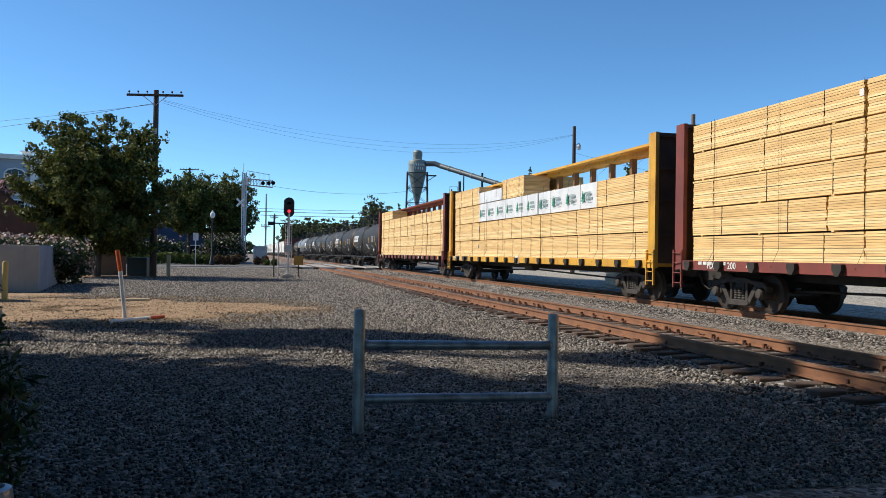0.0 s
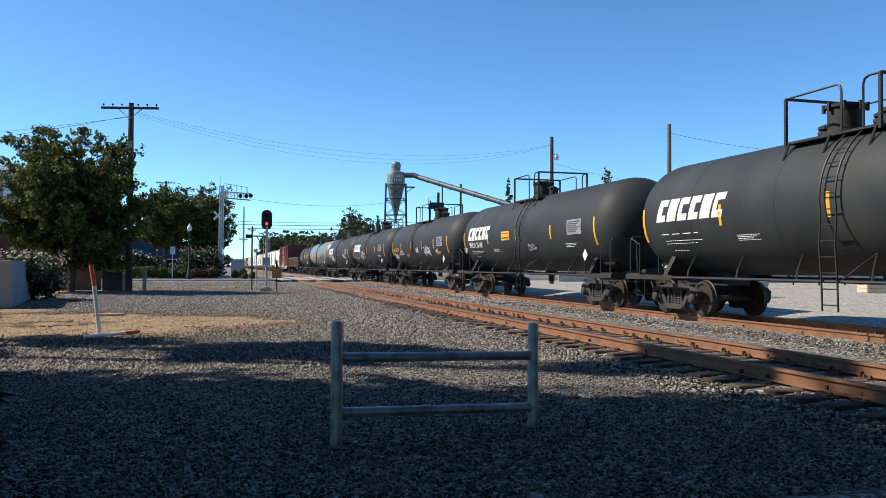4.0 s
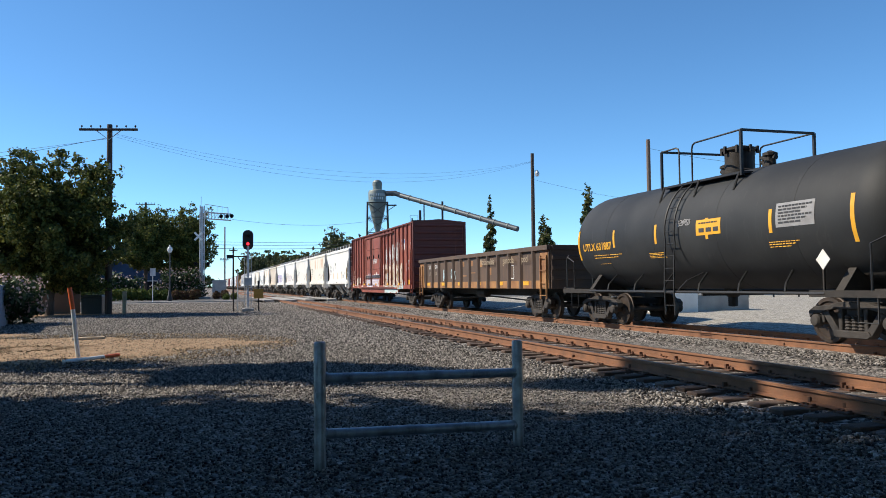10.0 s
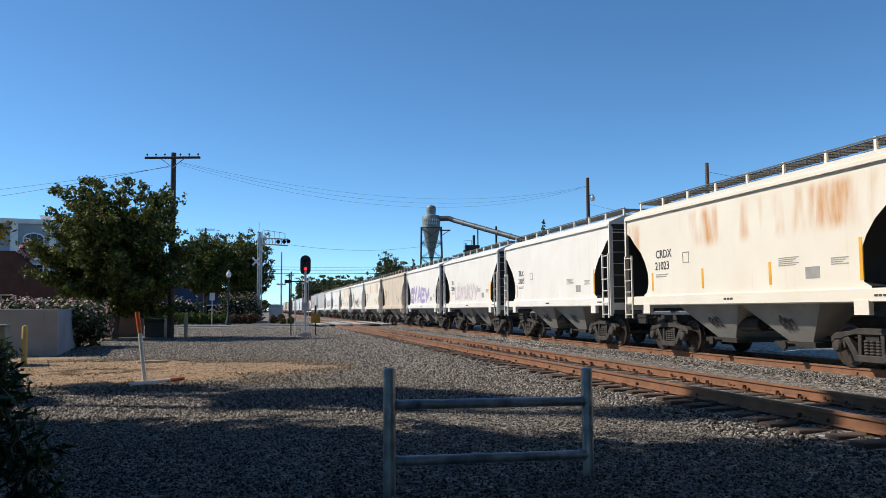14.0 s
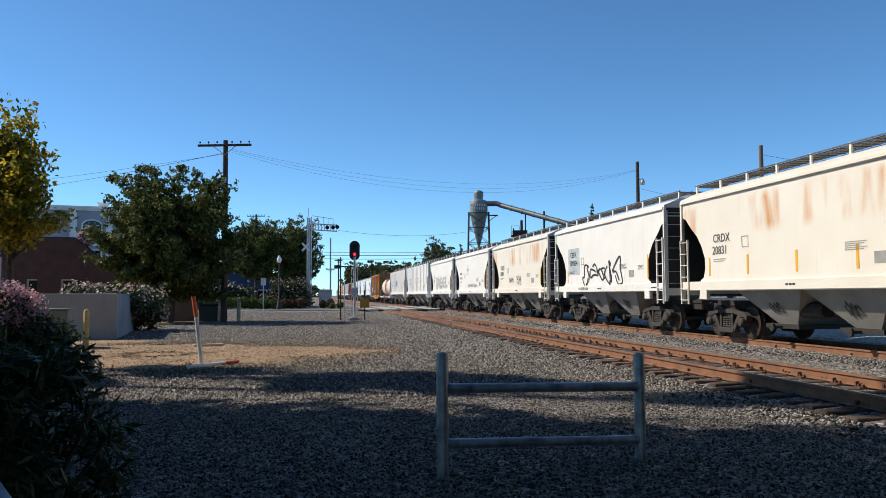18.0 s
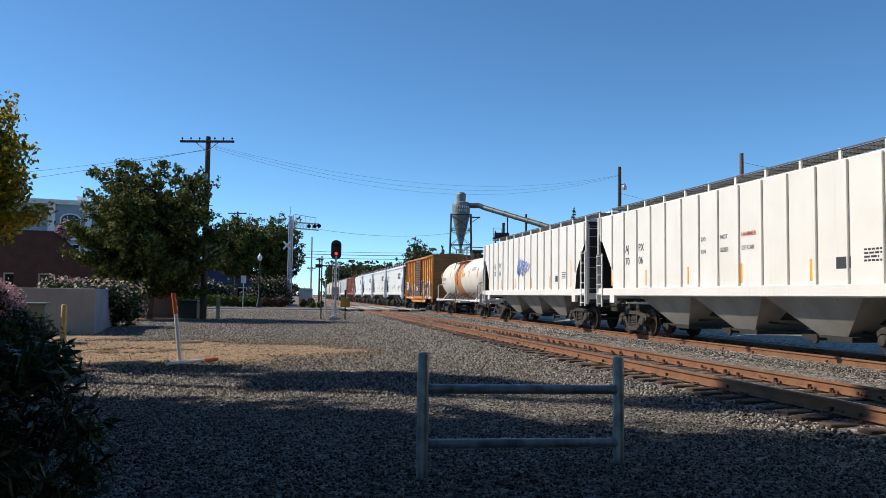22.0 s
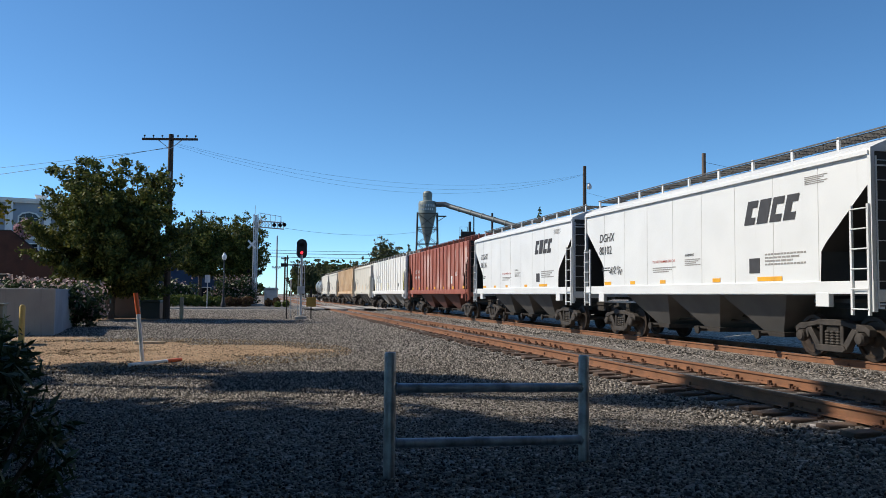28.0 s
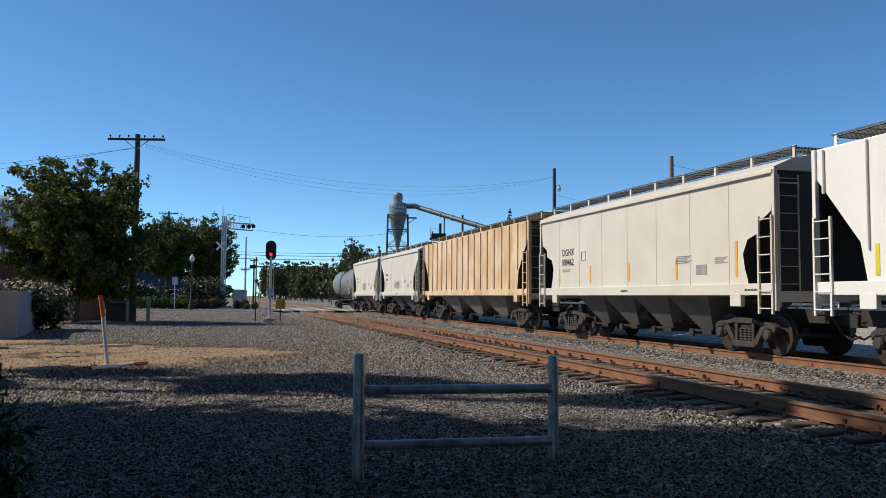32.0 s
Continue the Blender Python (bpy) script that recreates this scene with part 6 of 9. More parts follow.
for i, (pt, lab, tags) in enumerate(HOPS):
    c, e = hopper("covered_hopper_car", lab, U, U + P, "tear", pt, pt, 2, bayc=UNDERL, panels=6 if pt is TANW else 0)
    hopper_marks(c, e, x=-1.532, text=HTEXT.get(i), stripes={0: 5, 1: 4, 6: 5}.get(i, 2))
    for k in (0, 1):
        scrawl(c, 900 + k, (1.80, -1.20)[k], 0.72, 0.5, 0.36, 3, LETTER, 0.045, xs=lambda z: -1.385 + (1.38 - z) * 0.677, name="stencil_mark")
    if i == 7:
        plate_on(c, e - 1.75, e - 3.2, 2.1, 3.25, mat("pale_blue_grey_patch", (0.48, 0.54, 0.55), None, 2, 40, 0.6), x=-1.534, name="painted_patch", proud=0.003)
        words(c, "CEFX", e - 2.05, 2.85, 0.24, LETTER, x=-1.538)
        words(c, "309364", e - 1.98, 2.50, 0.24, LETTER, x=-1.538)
        words(c, "ARI CENTER FLOW", e - 3.2, 1.45, 0.10, LETTER, x=-1.585)
    if i in (0, 9):
        ring = Shape()
        for k in range(16):
            a, b = k * math.pi / 8, (k + 1) * math.pi / 8
            ring.add([(-1.537, r_ * math.cos(t_) * 0.85 + 1.0, 3.05 + r_ * math.sin(t_)) for t_ in (a, b) for r_ in (0.335, 0.35)], [(0, 1, 3, 2)])
        part("round_emblem", ring, LETTER, c, "plain ring emblem", smooth=0)
        marks(c, 1.13, 2.95, 0.2, 2, LETTER, x=-1.534, name="emblem_mark")
    for k, (y, z, w, h, n, m, wd) in enumerate(tags):
        if wd:
            scrawl(c, 200 + i * 7 + k, y, z, w, h, n, m, wd, x=-1.537 - 0.003 * k)
        else:
            throw_up(c, 200 + i * 7 + k, y, z, w, h, n, SPRAYP if m is SPRAYG else m, {SPRAYV: SPRAYC, SPRAYG: SPRAYG}.get(m, CREAM), x=-1.532, width=0.025, fat=0.20)
            spray_line(c, 260 + i, y, z, w, h, n + 2, {SPRAYG: SPRAYK}.get(m, m), 0.03, ((-30, 30, 0, 9, -1.532),), 0.008, 1.3)
    U += P

# ribbed white three-bay hoppers
for i, (u0, u1) in enumerate(((U, 381.2), (381.2, 399.05))):
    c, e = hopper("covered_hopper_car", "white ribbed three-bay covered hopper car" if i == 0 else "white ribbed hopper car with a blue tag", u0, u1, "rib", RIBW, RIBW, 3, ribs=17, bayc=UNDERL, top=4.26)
    words(c, "AJ", e - 2.4, 2.85, 0.25, LETTER, x=-1.53)
    words(c, "PX", e - 3.45, 2.85, 0.25, LETTER, x=-1.53)
    words(c, "70", e - 2.4, 2.42, 0.25, LETTER, x=-1.53)
    words(c, "06", e - 3.45, 2.42, 0.25, LETTER, x=-1.53)
    if i == 0:
        for k, (wa, wb) in enumerate((("DO", "ON"), ("NOT", "SIDES"), ("HAMMER", "OF CAR"))):
            words(c, wa, 0.93 - k * 1.03, 2.9, 0.12, MATS["red_print"] if k == 2 else LETTER, x=-1.53)
            words(c, wb, 0.93 - k * 1.03, 2.55, 0.12, LETTER, x=-1.53)
    for k in range(6):
        yy = e - 1.5 - (2 * e - 3) * k / 5
        plate_on(c, yy + 0.33, yy + 0.25, 1.7, 2.2 if k < 5 else 2.8, YELLOW, x=-1.53)
    small_print(c, -e + 2.9, 2.3, 0.6, 4, LETTER, x=-1.53, h=0.04)
    plate_on(c, -e + 3.75, -e + 3.3, 1.95, 2.2, LETTER, x=-1.53, name="data_panel")
    if i == 1:
        scrawl(c, 301, 1.1, 2.4, 1.8, 0.9, 4, SPRAYB, 0.10, x=-1.608)

# white tank with stained middle
c, half, xs = tank_car("white tank car with a rust-stained orange middle band", 399.05, 414.1, TANKW, 1.38, 2.48, mat("rusty_railing", (0.22, 0.08, 0.05), None, 3, 50, 0.7), half=6.7, frame_c=WHITEPAINT, band=STAIN, lad=0.0, man=0.3, plat=(-1.2, 2.2))
words(c, "GATX 61019", half - 0.9, 2.42, 0.2, LETTER, xs=xs)
small_print(c, half - 0.9, 2.2, 1.6, 2, PRINT, xs=xs, h=0.03)
words(c, "FRA-AIR", -3.0, 2.82, 0.1, LETTER, xs=xs)
small_print(c, -4.0, 3.1, 1.1, 6, PRINT, xs=xs, h=0.022)
for yy in (half - 0.6, 2.7, 1.3, -1.3, -3.4, -half + 1.0):
    plate_on(c, yy + 0.05, yy - 0.05, 2.5, 3.05, YELLOW, xs=lambda z: xs(z) - 0.012, name="reflective_stripe")
plate_on(c, -1.45, -2.1, 2.6, 2.85, YELLOW, xs=lambda z: xs(z) - 0.012, name="placard")
wr = Shape()
for q in (-1, 1):
    wr.path([(-1.5, q * 6.6, 1.1), (-1.5, q * 6.6, 2.1), (-1.2, q * 6.6, 2.15), (-0.6, q * 6.6, 2.15), (-0.5, q * 6.6, 1.1)], 0.03)
wr.path([(-1.53, -6.6, 1.0), (-1.53, 6.6, 1.0)], 0.045)
part("white_handrail", wr, WHITEPAINT, c)

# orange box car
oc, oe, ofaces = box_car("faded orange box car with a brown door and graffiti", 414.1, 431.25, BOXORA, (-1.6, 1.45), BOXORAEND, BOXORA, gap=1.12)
DOORB = mat("brown_door_paint", (0.13, 0.075, 0.05), (0.09, 0.055, 0.04), 1.2, 50, 0.75, streak=(0.18, 0.10, 0.06, 0.6))
dr = part("sliding_door", Shape().box(-1.56, -1.46, -1.5, 1.45, 1.25, 4.42), DOORB, oc, "brown corrugated sliding door", bevel=0.01)
for i in range(14):
    z = 1.4 + i * 0.21
    part("door_rib", Shape().prism([(-1.56, z), (-1.60, z + 0.03), (-1.60, z + 0.08), (-1.56, z + 0.11)], -1.42, 1.37, "y"), DOORB, dr)
for yy in (-1.48, 1.43):
    part("door_edge", Shape().box(-1.60, -1.55, yy - 0.05, yy + 0.05, 1.25, 4.42), DOORB, dr, bevel=0.008)
RUSTEDGE = mat("rust_bitten_edge", (0.30, 0.12, 0.05), (0.50, 0.20, 0.05), 2.5, 40, 0.85, 0, 0.2)
part("roof_edge", Shape().box(-1.60, -1.555, -oe, oe, 4.46, 4.575), RUSTEDGE, oc, "rusty upper edge")
part("door_track", Shape().box(-1.64, -1.47, -5.4, 1.6, 1.02, 1.11), RUSTEDGE, oc, "rusty lower door track", bevel=0.008)
part("door_track", Shape().box(-1.62, -1.47, -5.2, 1.6, 4.42, 4.50), BOXORA, oc, "upper door track", bevel=0.008)
HALO = mat("chalky_white_spray", (0.70, 0.70, 0.67), (0.60, 0.58, 0.53), 2, 50, 0.75, 0, 0)
INKY = mat("faded_black_spray", (0.045, 0.045, 0.05), (0.09, 0.085, 0.085), 2, 50, 0.7, 0, 0)
mural(oc, 400, -2.0, -6.9, 2.0, 2.35, 22, (HALO,), ofaces, 0.002, 0.34)
mural(oc, 401, 6.2, 1.8, 1.3, 1.95, 20, (HALO,), ofaces, 0.002, 0.26)
throw_up(oc, 403, -1.8, 0.98, 5.2, 1.5, 6, INKY, HALO, faces=ofaces, lift=0.004, width=0.13, fat=0.36)
throw_up(oc, 402, 6.3, 1.05, 4.5, 1.1, 6, INKY, HALO, faces=ofaces, lift=0.004, width=0.10, fat=0.28)
spray_line(oc, 404, -2.0, 1.1, 4.8, 1.1, 6, HALO, 0.035, ofaces, 0.010, 1.1)
mural(oc, 405, 6.5, 5.2, 1.75, 2.3, 6, (HALO,), ofaces, 0.008, 0.24)
FADE = mat("faded_gold", (0.68, 0.34, 0.07), (0.60, 0.28, 0.06), 2, 40, 0.7)
sprayed(oc, [capsule((-4.0, 3.75), (-5.3, 2.5), 0.26), capsule((-5.4, 3.75), (-4.0, 2.5), 0.26)], FADE, ofaces, 0.002, "faded_cross", "faded gold cross of an old emblem")
FADEK = mat("ghost_lettering", (0.42, 0.20, 0.07), (0.50, 0.21, 0.05), 2, 40, 0.75)
for k in range(10):
    sprayed(oc, [[(-2.0 - k * 0.52, 3.72), (-2.3 - k * 0.52, 3.72), (-2.3 - k * 0.52, 3.96), (-2.0 - k * 0.52, 3.96)]], FADEK, ofaces, 0.002, "faded_lettering")
for k in range(5):
    sprayed(oc, [[(5.6 - k * 0.8, 3.1), (5.1 - k * 0.8, 3.1), (5.1 - k * 0.8, 3.34), (5.6 - k * 0.8, 3.34)]], FADEK, ofaces, 0.002, "faded_lettering")
plate_on(oc, oe - 0.75, oe - 2.0, 1.85, 2.55, mat("white_number_panel", (0.66, 0.62, 0.54), None, 3, 40, 0.6), x=-1.557, name="number_panel")
words(oc, "RB OX", oe - 0.8, 2.28, 0.2, LETTER, x=-1.566)
words(oc, "34 965", oe - 0.8, 1.96, 0.2, LETTER, x=-1.566)
scrawl(oc, 406, 0.6, 1.62, 1.1, 0.55, 4, SPRAYW, 0.04, x=-1.603)
plate_on(oc, -6.15, -6.6, 1.42, 1.85, WHITEPAINT, x=-1.474, name="data_panel")
plate_on(oc, -6.2, -6.55, 1.5, 1.8, LETTER, x=-1.480, name="data_panel")
plate_on(oc, -6.35, -6.62, 1.95, 2.2, mat("green_tag", (0.05, 0.45, 0.06), None, 3, 40, 0.5), x=-1.474, name="green_tag")
for yy in (oe - 1.0, 5.2, 2.2, -2.2, -4.6, -6.2):
    plate_on(oc, yy, yy - 0.42, 1.06, 1.2, YELLOW, x=-1.645 if -5.4 < yy < 1.6 else -1.556)

# pale grey three-bay hoppers with a large company mark
for i, (u0, u1) in enumerate(((431.25, 445.8), (445.8, 460.45), (460.45, 475.15), (475.15, 489.6))):
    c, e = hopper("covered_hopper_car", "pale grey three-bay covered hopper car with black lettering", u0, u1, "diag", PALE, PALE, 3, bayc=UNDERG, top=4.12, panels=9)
    words(c, "DGHX", e - 1.1, 3.10, 0.28, LETTER, x=-1.534, slant=0.2)
    words(c, ("80113", "80141", "80102", "80136")[i], e - 1.1, 2.68, 0.28, LETTER, x=-1.534)
    marks(c, -e + 4.0, 3.0, 0.56, 4, LETTER, x=-1.534, name="company_mark")
    small_print(c, e - 1.3, 2.2, 0.6, 2, LETTER, x=-1.534, h=0.04)
    words(c, "DO NOT HAMMER ON CAR", 1.9, 2.26, 0.075, mat("red_print", (0.5, 0.08, 0.06), None, 3, 40, 0.6), x=-1.534)
    small_print(c, 1.9, 2.1, 1.3, 3, PRINT, x=-1.534, h=0.03)
    side_words(c, "WARNING", 0.1, 2.38, 0.10, LETTER, -1.536)
    small_print(c, 0.1, 2.28, 0.8, 4, PRINT, x=-1.534, h=0.026)
    plate_on(c, -e + 3.9, -e + 3.5, 1.85, 2.2, LETTER, x=-1.534, name="data_panel")
    small_print(c, -e + 3.3, 2.25, 1.4, 4, PRINT, x=-1.534, h=0.04)
    small_print(c, -e + 1.9, 3.85, 0.7, 5, PRINT, x=-1.534, h=0.02)
    for k, wd in ((0, 0.5), (0.18, 0.3), (0.36, 0.3), (0.62, 0.35), (0.80, 0.9)):
        yy = e - 1.5 - (2 * e - 3.0) * k
        plate_on(c, yy, yy - wd, 1.66, 1.76, YELLOW, x=-1.534)
    if i == 2:
        scrawl(c, 501, e - 1.9, 1.95, 0.9, 0.35, 5, SPRAYK, 0.025, x=-1.537)

# red ribbed, white ribbed, beige, rusty ribbed, two white hoppers and the last tank
c, e = hopper("covered_hopper_car", "faded red ribbed covered hopper car with pale streaks", 489.6, 507.75, "rib", REDH, REDH, 3, ribs=18, bayc=UNDERR, top=4.26, runc=UNDERR)
words(c, "DG", e - 2.35, 2.80, 0.26, LETTERW, x=-1.534)
words(c, "HX", e - 3.30, 2.80, 0.26, LETTERW, x=-1.534)
words(c, "466", e - 2.28, 2.38, 0.26, LETTERW, x=-1.534)
words(c, "896", e - 3.24, 2.38, 0.26, LETTERW, x=-1.534)
small_print(c, -e + 3.2, 2.6, 0.6, 5, LETTERW, x=-1.534, h=0.025)
plate_on(c, -e + 4.3, -e + 3.75, 1.95, 2.4, LETTERW, x=-1.534, name="data_panel")
for k in range(7):
    yy = e - 1.2 - (2 * e - 2.6) * k / 6
    plate_on(c, yy, yy - 0.35, 1.66, 1.8, YELLOW, x=-1.534)
c, e = hopper("covered_hopper_car", "white ribbed three-bay covered hopper car with yellow strips", 507.75, 526.2, "rib", RIBW, RIBW, 3, ribs=16, bayc=UNDERL, top=4.26)
words(c, "DG", e - 2.65, 2.75, 0.24, LETTER, x=-1.534)
words(c, "HX", e - 3.75, 2.75, 0.24, LETTER, x=-1.534)
words(c, "33", e - 2.65, 2.35, 0.24, LETTER, x=-1.534)
words(c, "16", e - 3.75, 2.35, 0.24, LETTER, x=-1.534)
for k in range(5):
    yy = e - 1.5 - (2 * e - 2.8) * k / 4
    plate_on(c, yy, yy - 0.10, 1.72, 2.3 if k < 4 else 3.0, mat("lemon_strip", (0.80, 0.66, 0.03), None, 3, 40, 0.5), x=-1.534)
plate_on(c, -e + 3.7, -e + 3.2, 1.95, 2.2, LETTER, x=-1.534, name="data_panel")
c, e = hopper("covered_hopper_car", "beige round-sided covered hopper car with black figures", 526.2, 540.5, "bulge", BEIGE, BEIGE, 4, panels=8, bayc=UNDERG)
hopper_marks(c, e, x=-1.534, text=("DGHX", "309462"))
c, e = hopper("covered_hopper_car", "rust-streaked tan ribbed covered hopper car", 540.5, 558.4, "rib", RUSTY, RUSTY, 3, ribs=18, bayc=UNDERW, top=4.26)
for u0, u1 in ((558.4, 571.3), (571.3, 583.9)):
    c, e = hopper("covered_hopper_car", "pale beige covered hopper car with small dark tags", u0, u1, "tear", BEIGE, BEIGE, 2, panels=6, bayc=UNDERG)
    hopper_marks(c, e, x=-1.532, stripes=3)
    scrawl(c, int(u0), 1.0, 1.8, 1.6, 0.6, 4, SPRAYG, 0.05, x=-1.537)
black_tank(583.9, 598.9, False, 3, 90, [], paint=TANKG, label="grey tank car, last of the train", r=1.45, zc=2.55)


# ---- plants ----
def leaf_cloud(name, blobs, count, size, material, seed, parent=None, label="", shell=0.55, long=1.6, face=0.55):
    """Many small leaves filling uneven clumps; blobs are (x, y, z, radius x, radius z)."""
    rg = np.random.default_rng(seed)
    b = np.array(blobs, float)
    wt = b[:, 3] ** 2 * b[:, 4]
    pick = rg.choice(len(b), count, p=wt / wt.sum())
    d = rg.normal(size=(count, 3))
    d /= np.linalg.norm(d, axis=1, keepdims=True)
    r = (shell + (1 - shell) * rg.random(count)) ** 0.8 * (0.8 + 0.35 * rg.random(count))
    c = b[pick, :3] + d * r[:, None] * np.stack([b[pick, 3], b[pick, 3], b[pick, 4]], 1)
    s = size * (0.6 + 0.8 * rg.random(count))
    nrm = d * face + rg.normal(size=(count, 3)) * 0.55 + np.array([0, 0, 0.15])
    u = np.cross(nrm, rg.normal(size=(count, 3)))
    u /= np.linalg.norm(u, axis=1, keepdims=True)
    w = np.cross(nrm, u)
    w /= np.linalg.norm(w, axis=1, keepdims=True)
    hu, hw = u * (s * long / 2)[:, None], w * (s / 2)[:, None]
    v = np.stack([c - hu, c - hw * 0.9 + hu * 0.1, c + hu, c + hw * 0.9 + hu * 0.1], 1).reshape(-1, 3)
    f = np.arange(count * 4).reshape(-1, 4)
    ob = new(name, np_mesh(name, v, f, material))
    if parent is not None:
        ob.parent = parent
    if label:
        ob["label"] = label
    return ob


def limb_crown(rnd, rx, h, low, fork, n, clump):
    """Clumps strung along limbs that fan out from the fork, thinner toward their tips; also the limbs' ends."""
    out, tips = [], []
    for i in range(n):
        a = 2.39996 * i + rnd.uniform(-0.4, 0.4)
        el = rnd.uniform(-0.35, 1.45) if i % 4 else rnd.uniform(0.9, 1.5)
        zc = h * (low + (1 - low) * 0.45)
        top = (math.cos(a) * math.cos(el) * rx, math.sin(a) * math.cos(el) * rx, zc + math.sin(el) * ((h - zc) if el > 0 else (zc - h * low)))
        k = rnd.uniform(0.72, 1.08)
        tips.append((top[0] * k, top[1] * k, fork + (top[2] - fork) * k))
        for j in range(5):
            t = k * (0.42 + 0.58 * j / 4)
            s = clump * (1.25 - 0.17 * j) * rnd.uniform(0.8, 1.2)
            out.append((top[0] * t + rnd.gauss(0, 0.12) * clump, top[1] * t + rnd.gauss(0, 0.12) * clump, fork + (top[2] - fork) * t, s, s * rnd.uniform(0.6, 0.85)))
    for i in range(n // 3):
        a, q = rnd.uniform(0, 6.283), rnd.uniform(0, 0.5) * rx
        s = clump * rnd.uniform(1.2, 1.7)
        out.append((math.cos(a) * q, math.sin(a) * q, h * (low + (1 - low) * rnd.uniform(0.15, 0.68)), s, s * 0.8))
    return out, tips


def lobed_tree(label, x, y, h, rx, low, leaves, size, material, seed, trunk, limbs, clump, group="", belly=0.34):
    """A full broad-leaved tree: rising limbs carry sprays of leaves, over a rounded, bottom-heavy outline with ragged edges."""
    rnd = random.Random(seed)
    t = thing("tree", label, "tree", pose(x, y, ground_z(x, y) - 0.05), group=group)
    w = Shape()
    fork = h * (low + 0.06)
    w.tube((0, 0, 0), (0.1, 0, fork), trunk, 10, trunk * 0.75)
    blobs = []
    for i in range(limbs):
        zz = ((i + 0.5) / limbs) ** 0.8
        wide = math.sqrt(max(0.02, 1 - ((zz - belly) / (1.04 - belly)) ** 2)) if zz > belly else 0.66 + 0.34 * zz / belly
        a = 2.39996 * i + rnd.uniform(-0.35, 0.35)
        out = rnd.uniform(0.74, 1.06)
        tip = Vector((math.cos(a) * rx * wide * out, math.sin(a) * rx * wide * out, h * (low + (1.0 - low) * zz * rnd.uniform(0.92, 1.04))))
        root = Vector((0.1, 0, fork + (tip.z - fork) * 0.35))
        if i % 2 == 0:
            w.tube(root, tip, trunk * 0.3, 5, trunk * 0.05)
        n = 5
        for j in range(n):
            k = 0.30 + 0.70 * j / (n - 1)
            p = root.lerp(tip, k)
            q = clump * (1.25 - 0.75 * k) * rnd.uniform(0.8, 1.3)
            blobs.append((p.x + rnd.gauss(0, 0.16) * clump, p.y + rnd.gauss(0, 0.16) * clump, p.z + rnd.gauss(0, 0.12) * clump, q, q * rnd.uniform(0.6, 0.8)))
            if k > 0.5:
                for _ in range(3):
                    u, v = rnd.uniform(0, 6.283), q * rnd.uniform(0.7, 1.5)
                    blobs.append((p.x + math.cos(u) * v, p.y + math.sin(u) * v, p.z + rnd.uniform(-0.3, 0.8) * q, q * 0.34, q * rnd.uniform(0.3, 0.55)))
    part("trunk", w, BARK, t)
    leaf_cloud("crown", blobs, leaves, size, material, seed, t, shell=0.25, face=0.75)
    return t


def tree(label, x, y, h, rx, leaves, size, material, seed, trunk=0.16, low=0.25, clumps=34, clump=None, conifer=False, group=""):
    rnd = random.Random(seed)
    z0 = ground_z(x, y) - 0.05
    t = thing("tree", label, "tree", pose(x, y, z0), group=group)
    w = Shape()
    lean = rnd.uniform(-0.2, 0.2)
    fork = h * (0.9 if conifer else low + 0.12)
    w.tube((0, 0, 0), (lean * 0.4, 0, fork), trunk, 9, trunk * (0.15 if conifer else 0.7))
    if conifer:
        blobs = []
        for i in range(clumps):
            k = i / (clumps - 1)
            zz = h * (low + (1 - low) * k)
            rr = rx * (1 - k) ** 0.8 + 0.15
            a = rnd.uniform(0, 6.283)
            q = rr * rnd.uniform(0.2, 0.75)
            blobs.append((math.cos(a) * q, math.sin(a) * q, zz, rr * 0.55 + 0.1, rr * 0.42 + 0.15))
    else:
        blobs, tips = limb_crown(rnd, rx, h, low, fork, clumps, clump or rx * 0.22)
        for b in tips[:18]:
            w.tube((lean * 0.4, 0, fork * rnd.uniform(0.75, 1.0)), (b[0] * 0.85, b[1] * 0.85, fork + (b[2] - fork) * 0.85), trunk * 0.36, 6, trunk * 0.06)
    part("trunk", w, BARK, t)
    leaf_cloud("crown", blobs, leaves, size, material, seed, t, shell=0.3)
    return t


LEAF = leaf_mat("dark_green_leaves", (0.022, 0.031, 0.010), (0.058, 0.066, 0.019), (0.17, 0.14, 0.035), through=0.2)
LEAFS = leaf_mat("sunlit_street_tree_leaves", (0.032, 0.048, 0.012), (0.092, 0.115, 0.028), (0.215, 0.21, 0.05), through=0.28)
LEAFB = leaf_mat("mid_green_leaves", (0.028, 0.042, 0.014), (0.066, 0.083, 0.024), (0.16, 0.14, 0.04), through=0.25)
LEAFY = leaf_mat("yellowing_leaves", (0.10, 0.13, 0.02), (0.30, 0.26, 0.035), (0.58, 0.40, 0.05), through=0.62)
LEAFO = leaf_mat("orange_yellow_leaves", (0.24, 0.18, 0.02), (0.52, 0.33, 0.035), (0.66, 0.42, 0.06), through=0.62)
LEAFD = leaf_mat("deep_green_shrub_leaves", (0.020, 0.038, 0.016), (0.042, 0.068, 0.026), (0.08, 0.11, 0.045), rough=0.4, through=0.2)
LEAFH = leaf_mat("hedge_leaves", (0.045, 0.075, 0.016), (0.09, 0.125, 0.026), (0.16, 0.17, 0.035))
LEAFR = leaf_mat("reddish_hedge_leaves", (0.06, 0.035, 0.02), (0.11, 0.055, 0.034), (0.14, 0.11, 0.035))
LEAFF = leaf_mat("far_tree_leaves", (0.036, 0.048, 0.020), (0.07, 0.083, 0.033), (0.13, 0.125, 0.055))
PINK = leaf_mat("pink_blossom", (0.50, 0.22, 0.27), (0.68, 0.40, 0.43), (0.80, 0.60, 0.58))
